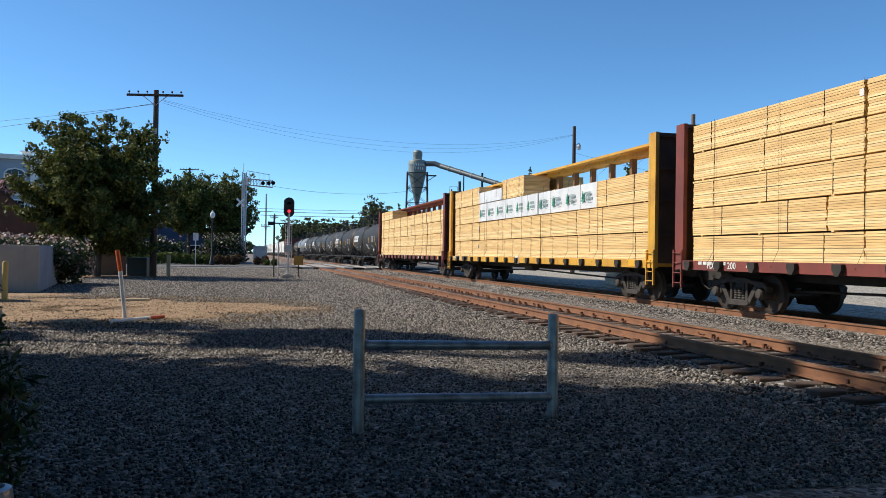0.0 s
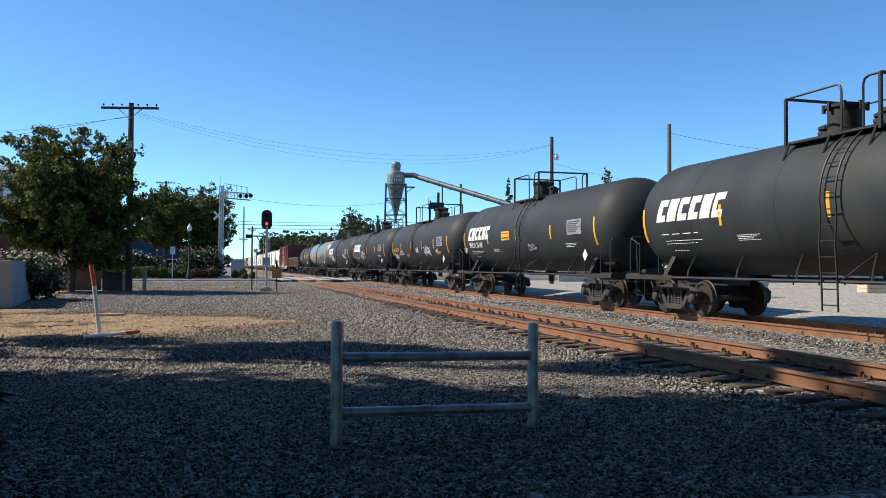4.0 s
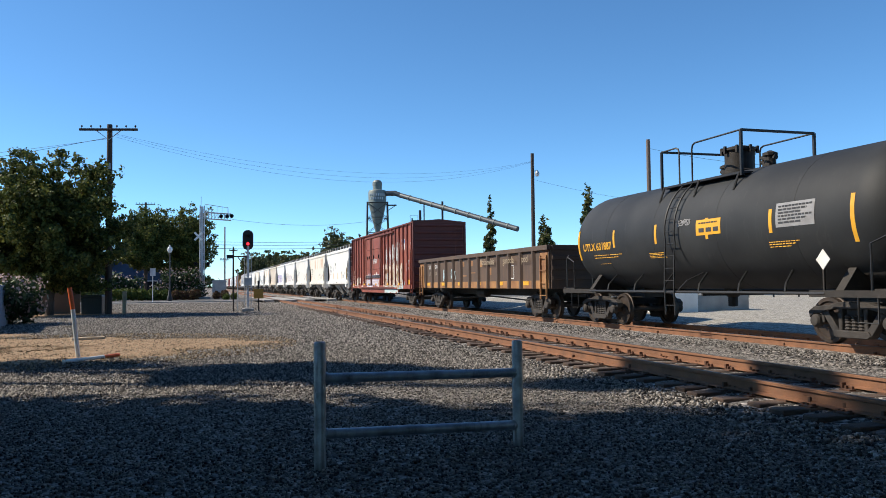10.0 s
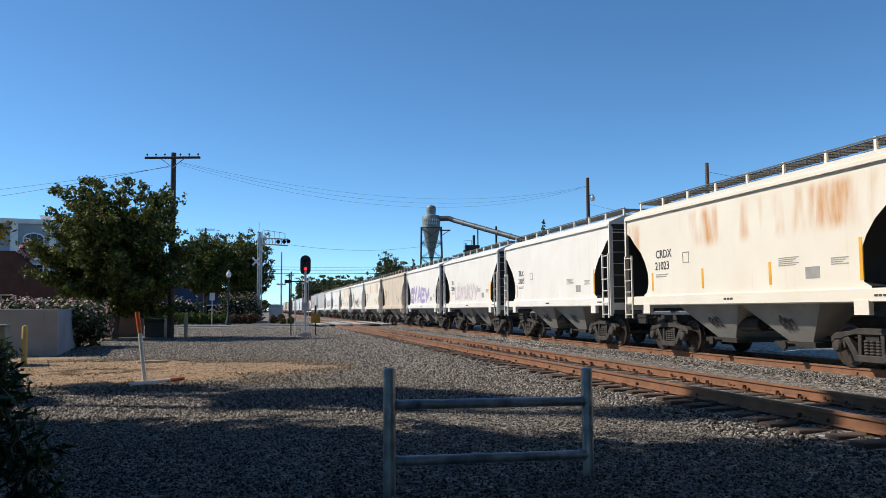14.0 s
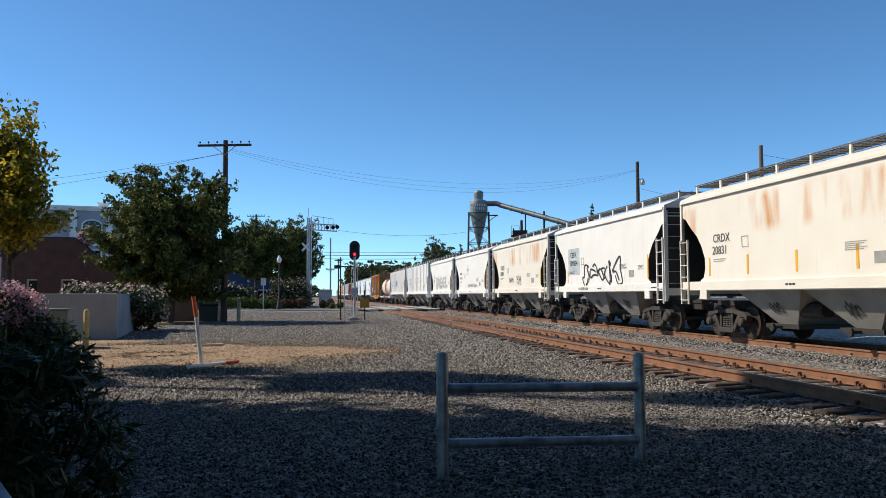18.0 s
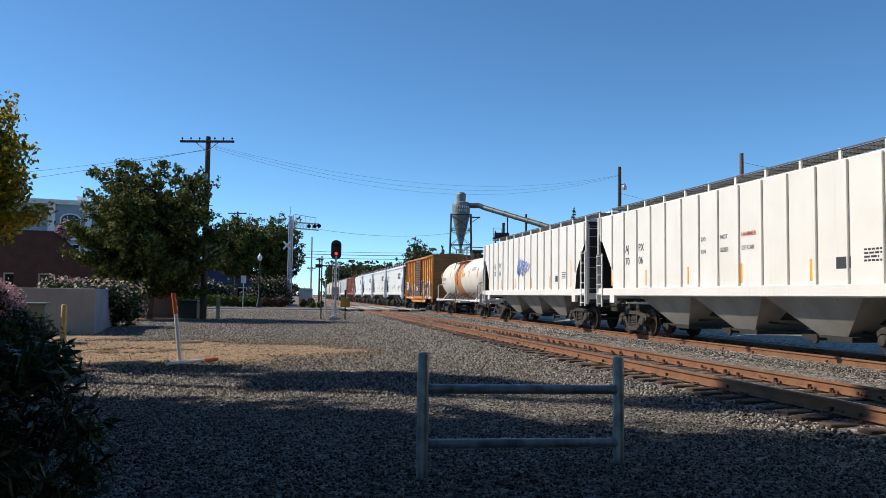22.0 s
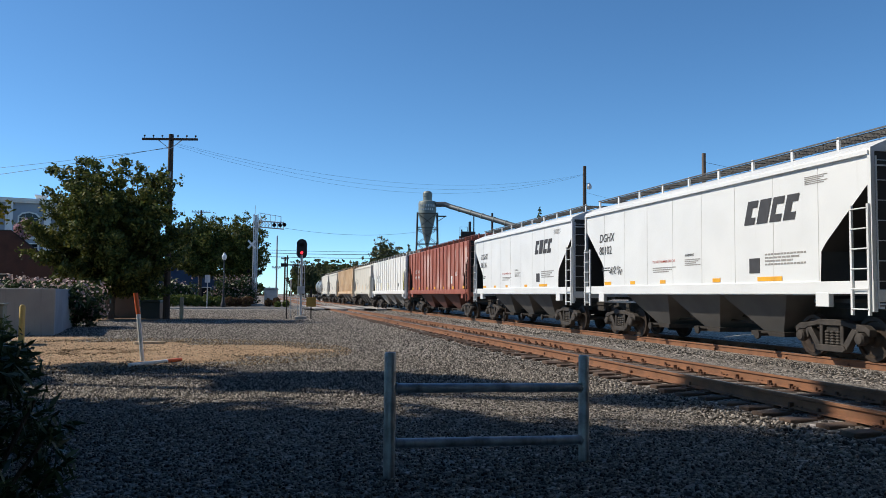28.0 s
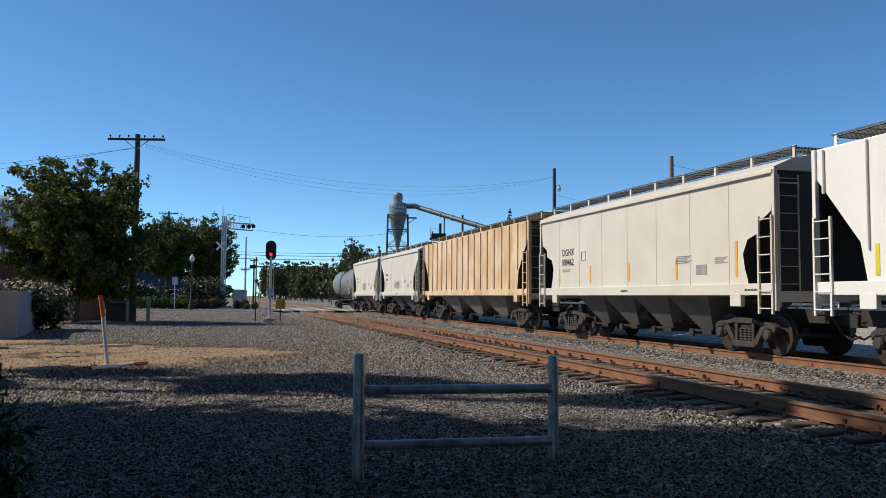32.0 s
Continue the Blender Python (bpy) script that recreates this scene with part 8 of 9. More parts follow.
# ---- signals, poles and the crossing ----
def mast_signal():
    x, y = 2.55, 42.1
    t = thing("railway_signal", "railway signal mast showing a red light", "railway signal", pose(x, y, ground_z(x, y), 0, 0, -3.5))
    part("mast", Shape().tube((0, 0, 0), (0, 0, 3.3), 0.065, 12), STEEL, t)
    part("base", Shape().box(-0.3, 0.3, -0.3, 0.3, -0.1, 0.14).box(-0.16, 0.16, -0.16, 0.16, 0.14, 0.2), CONC, t, bevel=0.02)
    pts = [(0.27 * math.cos(a), 0.24 * (1 if a < math.pi else -1) + 0.27 * math.sin(a)) for a in [2 * math.pi * i / 28 for i in range(28)]]
    hd = part("signal_head", Shape().prism([(u, w + 3.62) for u, w in pts], -0.02, 0.02, "y").prism([(u * 0.55, w * 0.8 + 3.62) for u, w in pts], 0.02, 0.24, "y"), BLACK, t, "black oval signal head")
    for k, m in ((3.42, glow("red_signal_lamp", (1.0, 0.03, 0.05), 2.2)), (3.80, BLACK)):
        part("lens", Shape().lathe([(0.075, 0), (0.075, -0.03), (0.05, -0.05), (0.01, -0.055)], 16, "y", (0, -0.022, k)), m, hd, "lit red lens" if k < 3.5 else "dark lens")
        hood = Shape()
        for i in range(9):
            a, b = math.pi * (i - 0.5) / 8, math.pi * (i + 0.5) / 8
            hood.add([(0.10 * math.cos(q), yy, k + 0.10 * math.sin(q)) for q in (a, b) for yy in (-0.02, -0.24)], [(0, 1, 3, 2)])
        part("hood", hood, BLACK, hd)
    part("case", Shape().box(-0.19, 0.19, -0.16, 0.1, 1.30, 1.68).box(-0.2, 0.2, -0.17, 0.11, 1.66, 1.70), STEEL, t, "grey relay case", bevel=0.012)
    br = Shape().tube((0, 0, 2.78), (-0.72, 0, 2.78), 0.035, 8).tube((0, 0, 2.1), (-0.5, 0, 2.75), 0.025, 8)
    part("bracket", br, IRON, t)
    part("number_plate", Shape().box(-1.05, -0.72, -0.05, 0.05, 2.68, 2.86), BLACK, t)
    ld = Shape()
    for s in (-0.16, 0.16):
        ld.tube((s, 0.28, 0), (s, 0.16, 3.0), 0.018, 6)
    for i in range(9):
        ld.tube((-0.16, 0.28 - 0.012 * i, 0.3 + i * 0.3), (0.16, 0.28 - 0.012 * i, 0.3 + i * 0.3), 0.012, 6)
    part("ladder", ld, STEEL, t)
    return t


mast_signal()
sg = thing("track_sign", "square yellow-brown sign on a thin black post", "sign", pose(3.13, 42.9, ground_z(3, 42.9), 0, 0, -4))
part("post", Shape().bar((0, 0, -0.1), (0, 0, 1.35), 0.06, 0.06).box(-0.05, 0.05, -0.05, 0.05, 1.15, 1.55), BLACK, sg)
part("panel", Shape().box(-0.25, 0.25, -0.05, -0.03, 0.62, 1.12), mat("faded_yellow_panel", (0.42, 0.25, 0.04), (0.32, 0.18, 0.035), 3, 40, 0.6), sg, "faded yellow panel", bevel=0.004)
for x, y, h, m, lab in ((1.85, 42.6, 3.3, IRON, "thin rusty post by the signal"), (2.15, 44.6, 2.1, STEEL, "pale thin post by the signal")):
    thing("thin_post", lab, "post", pose(x, y, ground_z(x, y)), shape=Shape().tube((0, 0, -0.1), (0, 0, h), 0.035, 8), material=m)


GANTRY = mat("dull_galvanised_gantry", (0.52, 0.53, 0.55), (0.40, 0.41, 0.42), 2, 60, 0.55, 0.2, 0.08)


def gantry():
    x, y = 0.4, 86.0
    t = thing("crossing_gantry", "silver level-crossing cantilever mast with lights and crossbuck", "crossing signal", pose(x, y, ground_z(x, y), 0, 0, -4))
    m = Shape()
    for s in (-0.2, 0.2):
        m.tube((s, 0, 0), (s, 0, 9.6), 0.06, 10)
    for i in range(12):
        z = 0.4 + i * 0.76
        m.tube((-0.22, 0, z), (0.22, 0, z + 0.38), 0.03, 6).tube((0.22, 0, z + 0.38), (-0.22, 0, z + 0.76), 0.03, 6)
    m.box(-0.10, 0.10, -0.02, 0.02, 0.3, 9.5)
    m.tube((-0.1, 0, 9.6), (-0.1, 0, 10.5), 0.03, 6)
    part("mast", m, GANTRY, t)
    part("base", Shape().box(-0.9, 0.9, -0.7, 0.7, -0.1, 0.22), CONC, t, bevel=0.03)
    a = Shape()
    for z in (8.2, 8.85):
        for yy in (-0.35, 0.35):
            a.tube((0.2, yy, z + 0.05), (2.9, yy, z - 0.12), 0.04, 8)
    for i in range(9):
        xx = 0.3 + i * 0.32
        a.tube((xx, -0.35, 8.2), (xx, -0.35, 8.85), 0.025, 6).tube((xx, 0.35, 8.2), (xx, 0.35, 8.85), 0.025, 6)
        a.tube((xx, -0.35, 8.2), (min(xx + 0.32, 2.9), -0.35, 8.82), 0.02, 6)
        a.tube((xx, -0.35, 8.2), (xx, 0.35, 8.2), 0.02, 6)
    a.path([(0.3, -0.4, 9.7), (2.6, -0.4, 9.35), (2.6, -0.4, 8.8)], 0.03)
    for i in range(5):
        a.tube((0.5 + i * 0.5, -0.4, 8.8), (0.5 + i * 0.5, -0.4, 9.67 - 0.076 * i), 0.02, 6)
    part("arm", a, GANTRY, t)
    for xx, zz in ((2.5, 8.45), (2.95, 8.5), (1.9, 8.45), (-0.6, 3.6), (0.6, 3.6)):
        part("flasher", Shape().lathe([(0.19, 0.0), (0.21, -0.02), (0.21, 0.0)], 16, "y", (xx, -0.45, zz)).lathe([(0.12, 0.0), (0.14, -0.3), (0.15, -0.3), (0.13, 0.05)], 12, "y", (xx, -0.45, zz)), BLACK, t, "unlit round flasher")
    for r in (-1, 1):
        s = Shape().box(-0.55, 0.55, -0.02, 0.0, -0.10, 0.10)
        part("crossbuck_blade", s, WHITEPAINT, t, "white crossbuck blade", pose(-0.35, -0.3 - 0.02 * r, 6.4, 0, 48 * r, 0))
    return t


gantry()


def globe_lamp(x, y, h, label):
    t = thing("street_lamp", label, "street lamp", pose(x, y, ground_z(x, y)))
    part("post", Shape().lathe([(0.24, -0.05), (0.24, 0.35), (0.16, 0.5), (0.13, 0.9), (0.075, 1.0), (0.06, h - 0.75), (0.12, h - 0.68), (0.07, h - 0.62)], 12, "z"), BLACK, t)
    part("globe", Shape().lathe([(0.10, h - 0.62), (0.20, h - 0.5), (0.23, h - 0.33), (0.18, h - 0.16), (0.09, h - 0.08)], 16, "z"), WHITEPAINT, t, "white acorn globe")
    part("finial", Shape().lathe([(0.10, h - 0.09), (0.11, h - 0.05), (0.03, h + 0.06), (0.01, h + 0.1)], 12, "z"), STEEL, t)


globe_lamp(-2.42, 77.1, 5.0, "black street lamp with a white acorn globe")
globe_lamp(-9.0, 42.6, 4.4, "street lamp with a white globe among the leaves")
t = thing("road_sign", "small pale road sign on a thin post", "sign", pose(-3.6, 71.9, ground_z(0, 71), 0, 0, 8))
part("post", Shape().tube((0, 0, -0.1), (0, 0, 2.85), 0.035, 8), STEEL, t)
part("panel", Shape().box(-0.22, 0.22, -0.04, -0.025, 2.2, 2.85), STEEL, t, bevel=0.004)


def utility_pole(x, y, h, material, label, arm=0.0, r=0.16, yaw=-12, steps=False, box=False, arm_z=0.2):
    t = thing("utility_pole", label, "utility pole", pose(x, y, ground_z(x, y), 0, 0, yaw))
    part("pole", Shape().tube((0, 0, -0.4), (0, 0, h), r, 14, r * 0.72), material, t)
    if arm:
        part("crossarm", Shape().box(-arm, arm, -0.22, -0.12, h - arm_z - 0.11, h - arm_z), material, t, bevel=0.008)
        b = Shape()
        for s in (-1, 1):
            b.bar((s * arm * 0.42, -0.16, h - arm_z - 0.1), (0, -0.13, h - arm_z - 0.55), 0.04, 0.02)
        part("brace", b, STEEL, t)
        for k in (-0.92, -0.6, -0.28, 0.28, 0.6, 0.92):
            part("insulator", Shape().lathe([(0.015, h - arm_z), (0.015, h - arm_z + 0.08), (0.045, h - arm_z + 0.08), (0.05, h - arm_z + 0.13), (0.02, h - arm_z + 0.16)], 8, "z", (k * arm, -0.16, 0)), IRON, t)
    if steps:
        s = Shape()
        for i in range(9):
            z = 2.6 + i * 0.62
            q = 1 if i % 2 else -1
            s.tube((0, 0, z), (q * (r + 0.16), 0, z), 0.014, 6)
        part("pole_step", s, IRON, t)
        part("plate", Shape().box(-0.09, 0.09, -r - 0.02, -r + 0.04, h - 2.2, h - 1.9), STEEL, t)
    if box:
        part("lamp_head", Shape().lathe([(0.03, h - 1.75), (0.16, h - 1.7), (0.18, h - 1.5), (0.08, h - 1.3), (0.03, h - 1.25)], 10, "z", (0.33, -0.1, 0)).tube((0, 0, h - 1.35), (0.33, -0.1, h - 1.3), 0.03, 6), STEEL, t)
    return t


P1 = (-4.01, 41.9)
utility_pole(*P1, 9.2, POLEWOOD, "dark wooden utility pole with one crossarm", 1.38, 0.17, -13, True, arm_z=0.22)
utility_pole(23.95, 55.2, 10.95, POLEWOOD, "dark wooden pole with a small lamp", 0, 0.17, -13, box=True)
utility_pole(27.27, 44.5, 10.25, PALEWOOD, "weathered wooden pole beside the yard", 0, 0.17, -13)
utility_pole(3.05, 100.1, 8.4, STEEL, "grey steel pole beyond the crossing", 0.55, 0.12, -3, arm_z=3.9)
utility_pole(4.2, 104.0, 6.0, POLEWOOD, "short dark pole beyond the crossing", 0.5, 0.13, -3)
utility_pole(-6.4, 108.0, 12.0, POLEWOOD, "distant utility pole above the trees", 1.2, 0.17, -10)


def wire(label, pts, sag, r=0.012):
    """A hanging cable through given points."""
    s = Shape()
    for a, b in zip(pts, pts[1:]):
        a, b = Vector(a), Vector(b)
        k = 14
        row = [a.lerp(b, i / k) - Vector((0, 0, sag * 4 * (i / k) * (1 - i / k))) for i in range(k + 1)]
        s.path(row, r, 4)
    thing("overhead_wire", label, "wire", group="overhead wires", shape=s, material=BLACK)


for k, (dz, sg) in enumerate(((-0.15, 1.7), (-0.2, 1.95), (-0.3, 2.15))):
    wire("thin black overhead wire between two poles", [(P1[0] + 0.3, P1[1], 9.1 + dz), (23.95, 55.2, 10.6 + dz * 0.3)], sg - 0.3, 0.0045)
wire("thin black overhead wire", [(P1[0] - 0.1, P1[1], 8.75), (-30.0, 50.0, 5.9)], 0.5, 0.010)
wire("thin black overhead wire", [(P1[0] - 0.1, P1[1], 8.7), (-30.0, 50.0, 6.5)], 0.3, 0.008)
wire("thin black overhead wire", [(27.27, 44.5, 9.9), (50.7, 48.6, 10.6)], 0.8, 0.010)
wire("thin black overhead wire", [(23.95, 55.2, 9.2), (50.0, 62.0, 8.4)], 0.8, 0.008)
wire("thin black overhead wire across the line", [(3.4, 86.0, 8.4), (24.5, 106.0, 10.5)], 0.8, 0.015)
for dz in (0.0, 0.45, 0.8):
    wire("thick black overhead wire across the line", [(-8.0, 99.0, 6.2 + dz), (26.0, 100.0, 6.4 + dz)], 0.35, 0.03 if dz < 0.5 else 0.02)

# cross street with its level crossing
road = sheet("road", [-70, -30, -10, 0, 4.9, 16.4, 40, 80], [71.0, 76.0, 88.0], lambda x, y: 0.205 if x < 4 or x > 17 else 0.222, ASPHALT, "grey asphalt cross street over the tracks", "road")
for y in (70.2,):
    thing("kerb", "pale concrete kerb along the street", "kerb", kind="structure", shape=Shape().box(-40, 4.2, y, y + 0.75, 0.0, 0.26), material=CONC, bevel=0.02)
for i, (x, w) in enumerate(((NEAR_X - 1.75, 0.85), (NEAR_X, 1.32), (NEAR_X + 1.75, 0.85), (FAR_X - 1.75, 0.85), (FAR_X, 1.32), (FAR_X + 1.75, 0.85))):
    for k in range(6):
        part("crossing_panel", Shape().box(x - w / 2, x + w / 2, 70.6 + k * 3.0, 73.56 + k * 3.0, 0.1, 0.262 if w < 1 else 0.25), CONC, road, bevel=0.015)
sc = thing("signal_cabinet", "silver equipment cabinet by the crossing", "cabinet", pose(2.2, 89.5, 0.2, 0, 0, -5))
part("body", Shape().box(-0.7, 0.7, -0.5, 0.5, 0.1, 1.75), STEEL, sc, bevel=0.03)
part("roof", Shape().prism([(-0.8, 1.75), (0.8, 1.75), (0.6, 1.95), (-0.6, 1.95)], -0.6, 0.6, "y"), STEEL, sc)
part("door", Shape().box(-0.6, 0.6, -0.53, -0.50, 0.2, 1.65), STEEL, sc, bevel=0.008)


# ---- buildings and walls on the near side ----
BRICK = mat("dark_red_brown_brick", (0.13, 0.062, 0.045), (0.09, 0.045, 0.035), 2.0, 30, 0.9, 0, 0.3)
WALLP = mat("grey_plaster_wall", (0.36, 0.35, 0.335), (0.27, 0.265, 0.255), 0.8, 50, 0.9, 0, 0.2, streak=(0.20, 0.19, 0.18, 0.5))
wl = thing("block_wall_enclosure", "grey plastered concrete wall enclosure beside the dirt", "wall", pose(-5.92, 27.35, 0.05, 0, 0, 6))
part("front_wall", Shape().box(-5.6, 0.0, 0.0, 0.22, -0.1, 1.54), WALLP, wl, bevel=0.015)
part("side_wall", Shape().box(-0.22, 0.0, 0.22, 5.6, -0.1, 1.54), mat("blue_grey_plaster", (0.26, 0.29, 0.33), (0.20, 0.225, 0.26), 0.9, 50, 0.9, 0, 0.2, streak=(0.33, 0.34, 0.35, 0.5)), wl, bevel=0.015)
part("back_wall", Shape().box(-5.6, -0.22, 5.4, 5.6, -0.1, 1.54), WALLP, wl, bevel=0.015)
gb = thing("utility_box", "grey-green utility cabinet before the wall", "cabinet", pose(-6.5, 23.3, ground_z(-6, 23), 0, 0, 8))
part("body", Shape().box(-0.75, 0.25, -0.4, 0.4, -0.05, 1.02), mat("grey_green_cabinet", (0.16, 0.19, 0.165), (0.12, 0.145, 0.13), 1.5, 50, 0.6), gb, bevel=0.02)
part("lid", Shape().box(-0.78, 0.28, -0.43, 0.43, 1.02, 1.07), MATS["grey_green_cabinet"], gb, bevel=0.012)
thing("bollard", "yellow steel bollard beside the utility cabinet", "bollard", pose(-5.75, 23.0, ground_z(-6, 23)), shape=Shape().lathe([(0.075, -0.1), (0.075, 0.98), (0.05, 1.03), (0.01, 1.04)], 14, "z"), material=mat("dull_yellow_bollard", (0.50, 0.38, 0.12), (0.40, 0.30, 0.10), 3, 40, 0.6))
ub = thing("utility_box", "dark green transformer cabinet beside the pole", "cabinet", pose(-4.75, 42.8, ground_z(-4, 42.8), 0, 0, -8))
part("body", Shape().box(-0.5, 0.45, -0.4, 0.4, -0.05, 0.82), mat("dark_green_cabinet", (0.02, 0.035, 0.035), (0.03, 0.045, 0.045), 2, 50, 0.5), ub, bevel=0.03)
part("lid", Shape().prism([(-0.53, 0.82), (0.48, 0.82), (0.44, 0.92), (-0.49, 0.92)], -0.43, 0.43, "y"), MATS["dark_green_cabinet"], ub)
thing("marker_post", "weathered pale marker post in the gravel", "post", pose(-3.25, 41.4, ground_z(-3, 41)), shape=Shape().box(-0.09, 0.09, -0.07, 0.07, -0.1, 1.08), material=mat("weathered_yellow_post", (0.40, 0.34, 0.22), (0.30, 0.26, 0.18), 3, 40, 0.8), bevel=0.015)
pw = thing("planter_wall", "low brown plastered wall under the tree", "wall", pose(-6.6, 43.6, 0.15, 0, 0, 3), shape=Shape().box(-1.6, 1.1, 0, 0.25, 0, 1.25), material=mat("brown_plaster", (0.19, 0.14, 0.115), (0.15, 0.11, 0.09), 1.2, 50, 0.9), bevel=0.015)


def brick_house():
    t = thing("brick_building", "dark red-brown brick building with tall narrow windows", "building", pose(-10.2, 46.9, 0.1, 0, 0, 12))
    w = Shape()
    # front wall with openings, as piers and bands under a sloping top
    def topz(u):
        return 2.7 + min(-u, 2.2) * 0.85 if u > -2.2 else 4.57
    cuts = [(-2.85, -2.35), (-4.5, -4.0)]
    xs_ = [0.0]
    for a, b in cuts:
        xs_ += [b, a]
    xs_ += [-5.7]
    for i in range(len(xs_) - 1):
        u0, u1 = xs_[i], xs_[i + 1]
        is_win = i % 2 == 1
        pieces = [(0, 0.9), (2.35, None)] if is_win else [(0, None)]
        for z0, z1 in pieces:
            if z1 is None:
                mid = [u0] + ([-2.2] if u1 < -2.2 < u0 else []) + [u1]
                poly = [(u1, z0), (u0, z0)] + [(u, max(topz(u), 2.4)) for u in mid]
            else:
                poly = [(u1, z0), (u0, z0), (u0, z1), (u1, z1)]
            w.prism(poly, 0, 0.35, "y")
    part("wall", w, BRICK, t)
    sw = Shape().box(-0.35, 0.0, 0.35, 9.0, 0, 2.7)
    part("side_wall", sw, BRICK, t)
    part("back_wall", Shape().box(-5.7, 0, 9.0, 9.35, 0, 2.7).box(-5.7, -5.35, 0.36, 9.0, 0, 4.4), BRICK, t)
    rf = Shape().prism([(0.25, 2.68), (-2.2, 4.65), (-5.75, 4.65), (-5.75, 4.5), (-2.2, 4.5), (0.2, 2.52)], 0.36, 9.5, "y")
    part("roof", rf, mat("dark_roofing", (0.075, 0.06, 0.055), (0.05, 0.045, 0.04), 1.2, 40, 0.9), t)
    for a, b in cuts:
        win = part("window", Shape().box(a, b, 0.22, 0.25, 0.9, 2.35), mat("dark_glass", (0.02, 0.022, 0.025), None, 2, 30, 0.12, 0, 0), t, "narrow dark window")
        fr = Shape().box(a, a + 0.09, 0.12, 0.28, 0.9, 2.35).box(a, b, 0.12, 0.28, 2.27, 2.35).box(a, b, 0.12, 0.28, 0.9, 0.98)
        part("window_frame", fr, WHITEPAINT, win, "pale window frame")
    return t


brick_house()
wb = thing("white_building", "plain white rendered building beside the brick one", "building", pose(-16.3, 47.6, 0.1, 0, 0, 12))
part("wall", Shape().box(-9, -0.05, 0, 8, 0, 3.6), WHITEPAINT, wb)
part("roof", Shape().box(-9.2, 0.0, -0.2, 8.2, 3.6, 3.75), MATS["dark_roofing"], wb)
part("window", Shape().box(-2.4, -1.4, -0.03, 0.02, 1.0, 2.2), MATS["dark_glass"], wb)
part("window", Shape().box(-5.4, -4.4, -0.03, 0.02, 1.0, 2.2), MATS["dark_glass"], wb)


def apartment():
    t = thing("apartment_building", "pale blue-grey apartment building with arched windows and white trim", "building", pose(-28.7, 106.3, 0, 0, 0, 13))
    W = mat("pale_blue_grey_stucco", (0.33, 0.37, 0.42), (0.28, 0.32, 0.37), 0.6, 40, 0.85, 0, 0.1)
    G = MATS["dark_glass"]
    # the block, then its proud trim; openings are recessed panes in frames
    b = Shape().box(-14, 4.4, 0.35, 12, 0, 12.7).box(4.4, 11, 1.6, 12, 0, 12.0)
    part("wall", b, W, t)
    pil = Shape()
    for u in (-0.3, 3.9):
        pil.box(u, u + 0.8, -0.05, 0.35, 0, 12.7)
    part("pilaster", pil, WHITEPAINT, t)
    co = Shape().box(-14.3, 4.9, -0.2, 12.2, 12.5, 12.85).box(-14.2, 4.8, -0.1, 0.35, 12.3, 12.5).box(4.9, 11.2, 1.3, 12.2, 11.8, 12.1)
    part("cornice", co, WHITEPAINT, t)
    for z0 in (8.0, 4.6):
        part("string_course", Shape().box(-14, 4.5, 0.1, 0.35, z0 - 0.12, z0 + 0.12), WHITEPAINT, t)
    part("chimney", Shape().box(2.9, 4.1, 3, 4.2, 12.7, 13.6).box(2.75, 4.25, 2.85, 4.35, 13.5, 13.7), WHITEPAINT, t)
    part("chimney", Shape().box(4.6, 5.8, 3, 4.2, 12.0, 13.0), W, t)
    for u in (-11.5, -6.5, 1.2):
        for k, z in enumerate((9.6, 6.0, 2.6)):
            arch = [(u, z), (u + 2.1, z), (u + 2.1, z + 1.0), (u + 1.75, z + 1.35), (u + 1.05, z + 1.5), (u + 0.35, z + 1.35), (u, z + 1.0)]
            if k:
                arch = [(u, z), (u + 2.1, z), (u + 2.1, z + 1.3), (u, z + 1.3)]
            wn_ = part("window", Shape().prism(arch, 0.30, 0.34, "y"), G, t, "arched dark window" if not k else "")
            cx = sum(a for a, _ in arch) / len(arch)
            cz = z + 0.7
            outer = [(cx + (a - cx) * 1.16, cz + (c_ - cz) * 1.22) for a, c_ in arch]
            f = Shape()
            n = len(arch)
            for i in range(n):
                j = (i + 1) % n
                f.add([(p[0], yy, p[1]) for yy in (0.12, 0.36) for p in (arch[i], arch[j], outer[j], outer[i])],
                      [(0, 1, 2, 3), (4, 7, 6, 5), (0, 4, 5, 1), (1, 5, 6, 2), (2, 6, 7, 3), (3, 7, 4, 0)])
            f.box(u + 0.68, u + 0.72, 0.24, 0.30, z, z + 1.3).box(u + 1.38, u + 1.42, 0.24, 0.30, z, z + 1.3).box(u, u + 2.1, 0.24, 0.30, z + 0.85, z + 0.9)
            part("window_frame", f, WHITEPAINT, wn_)
    sgn = Shape()
    for i in range(4):
        sgn.box(1.0 + i * 0.72, 1.45 + i * 0.72, 0.28, 0.34, 8.5, 9.1)
    part("wall_sign", sgn, mat("grey_sign_letters", (0.16, 0.18, 0.21), None, 2, 40, 0.7), t, "row of plain grey letter blocks")
    for z in (9.4, 6.0):
        part("window", Shape().box(6.2, 8.2, 1.55, 1.59, z, z + 1.4), G, t)
    return t


apartment()


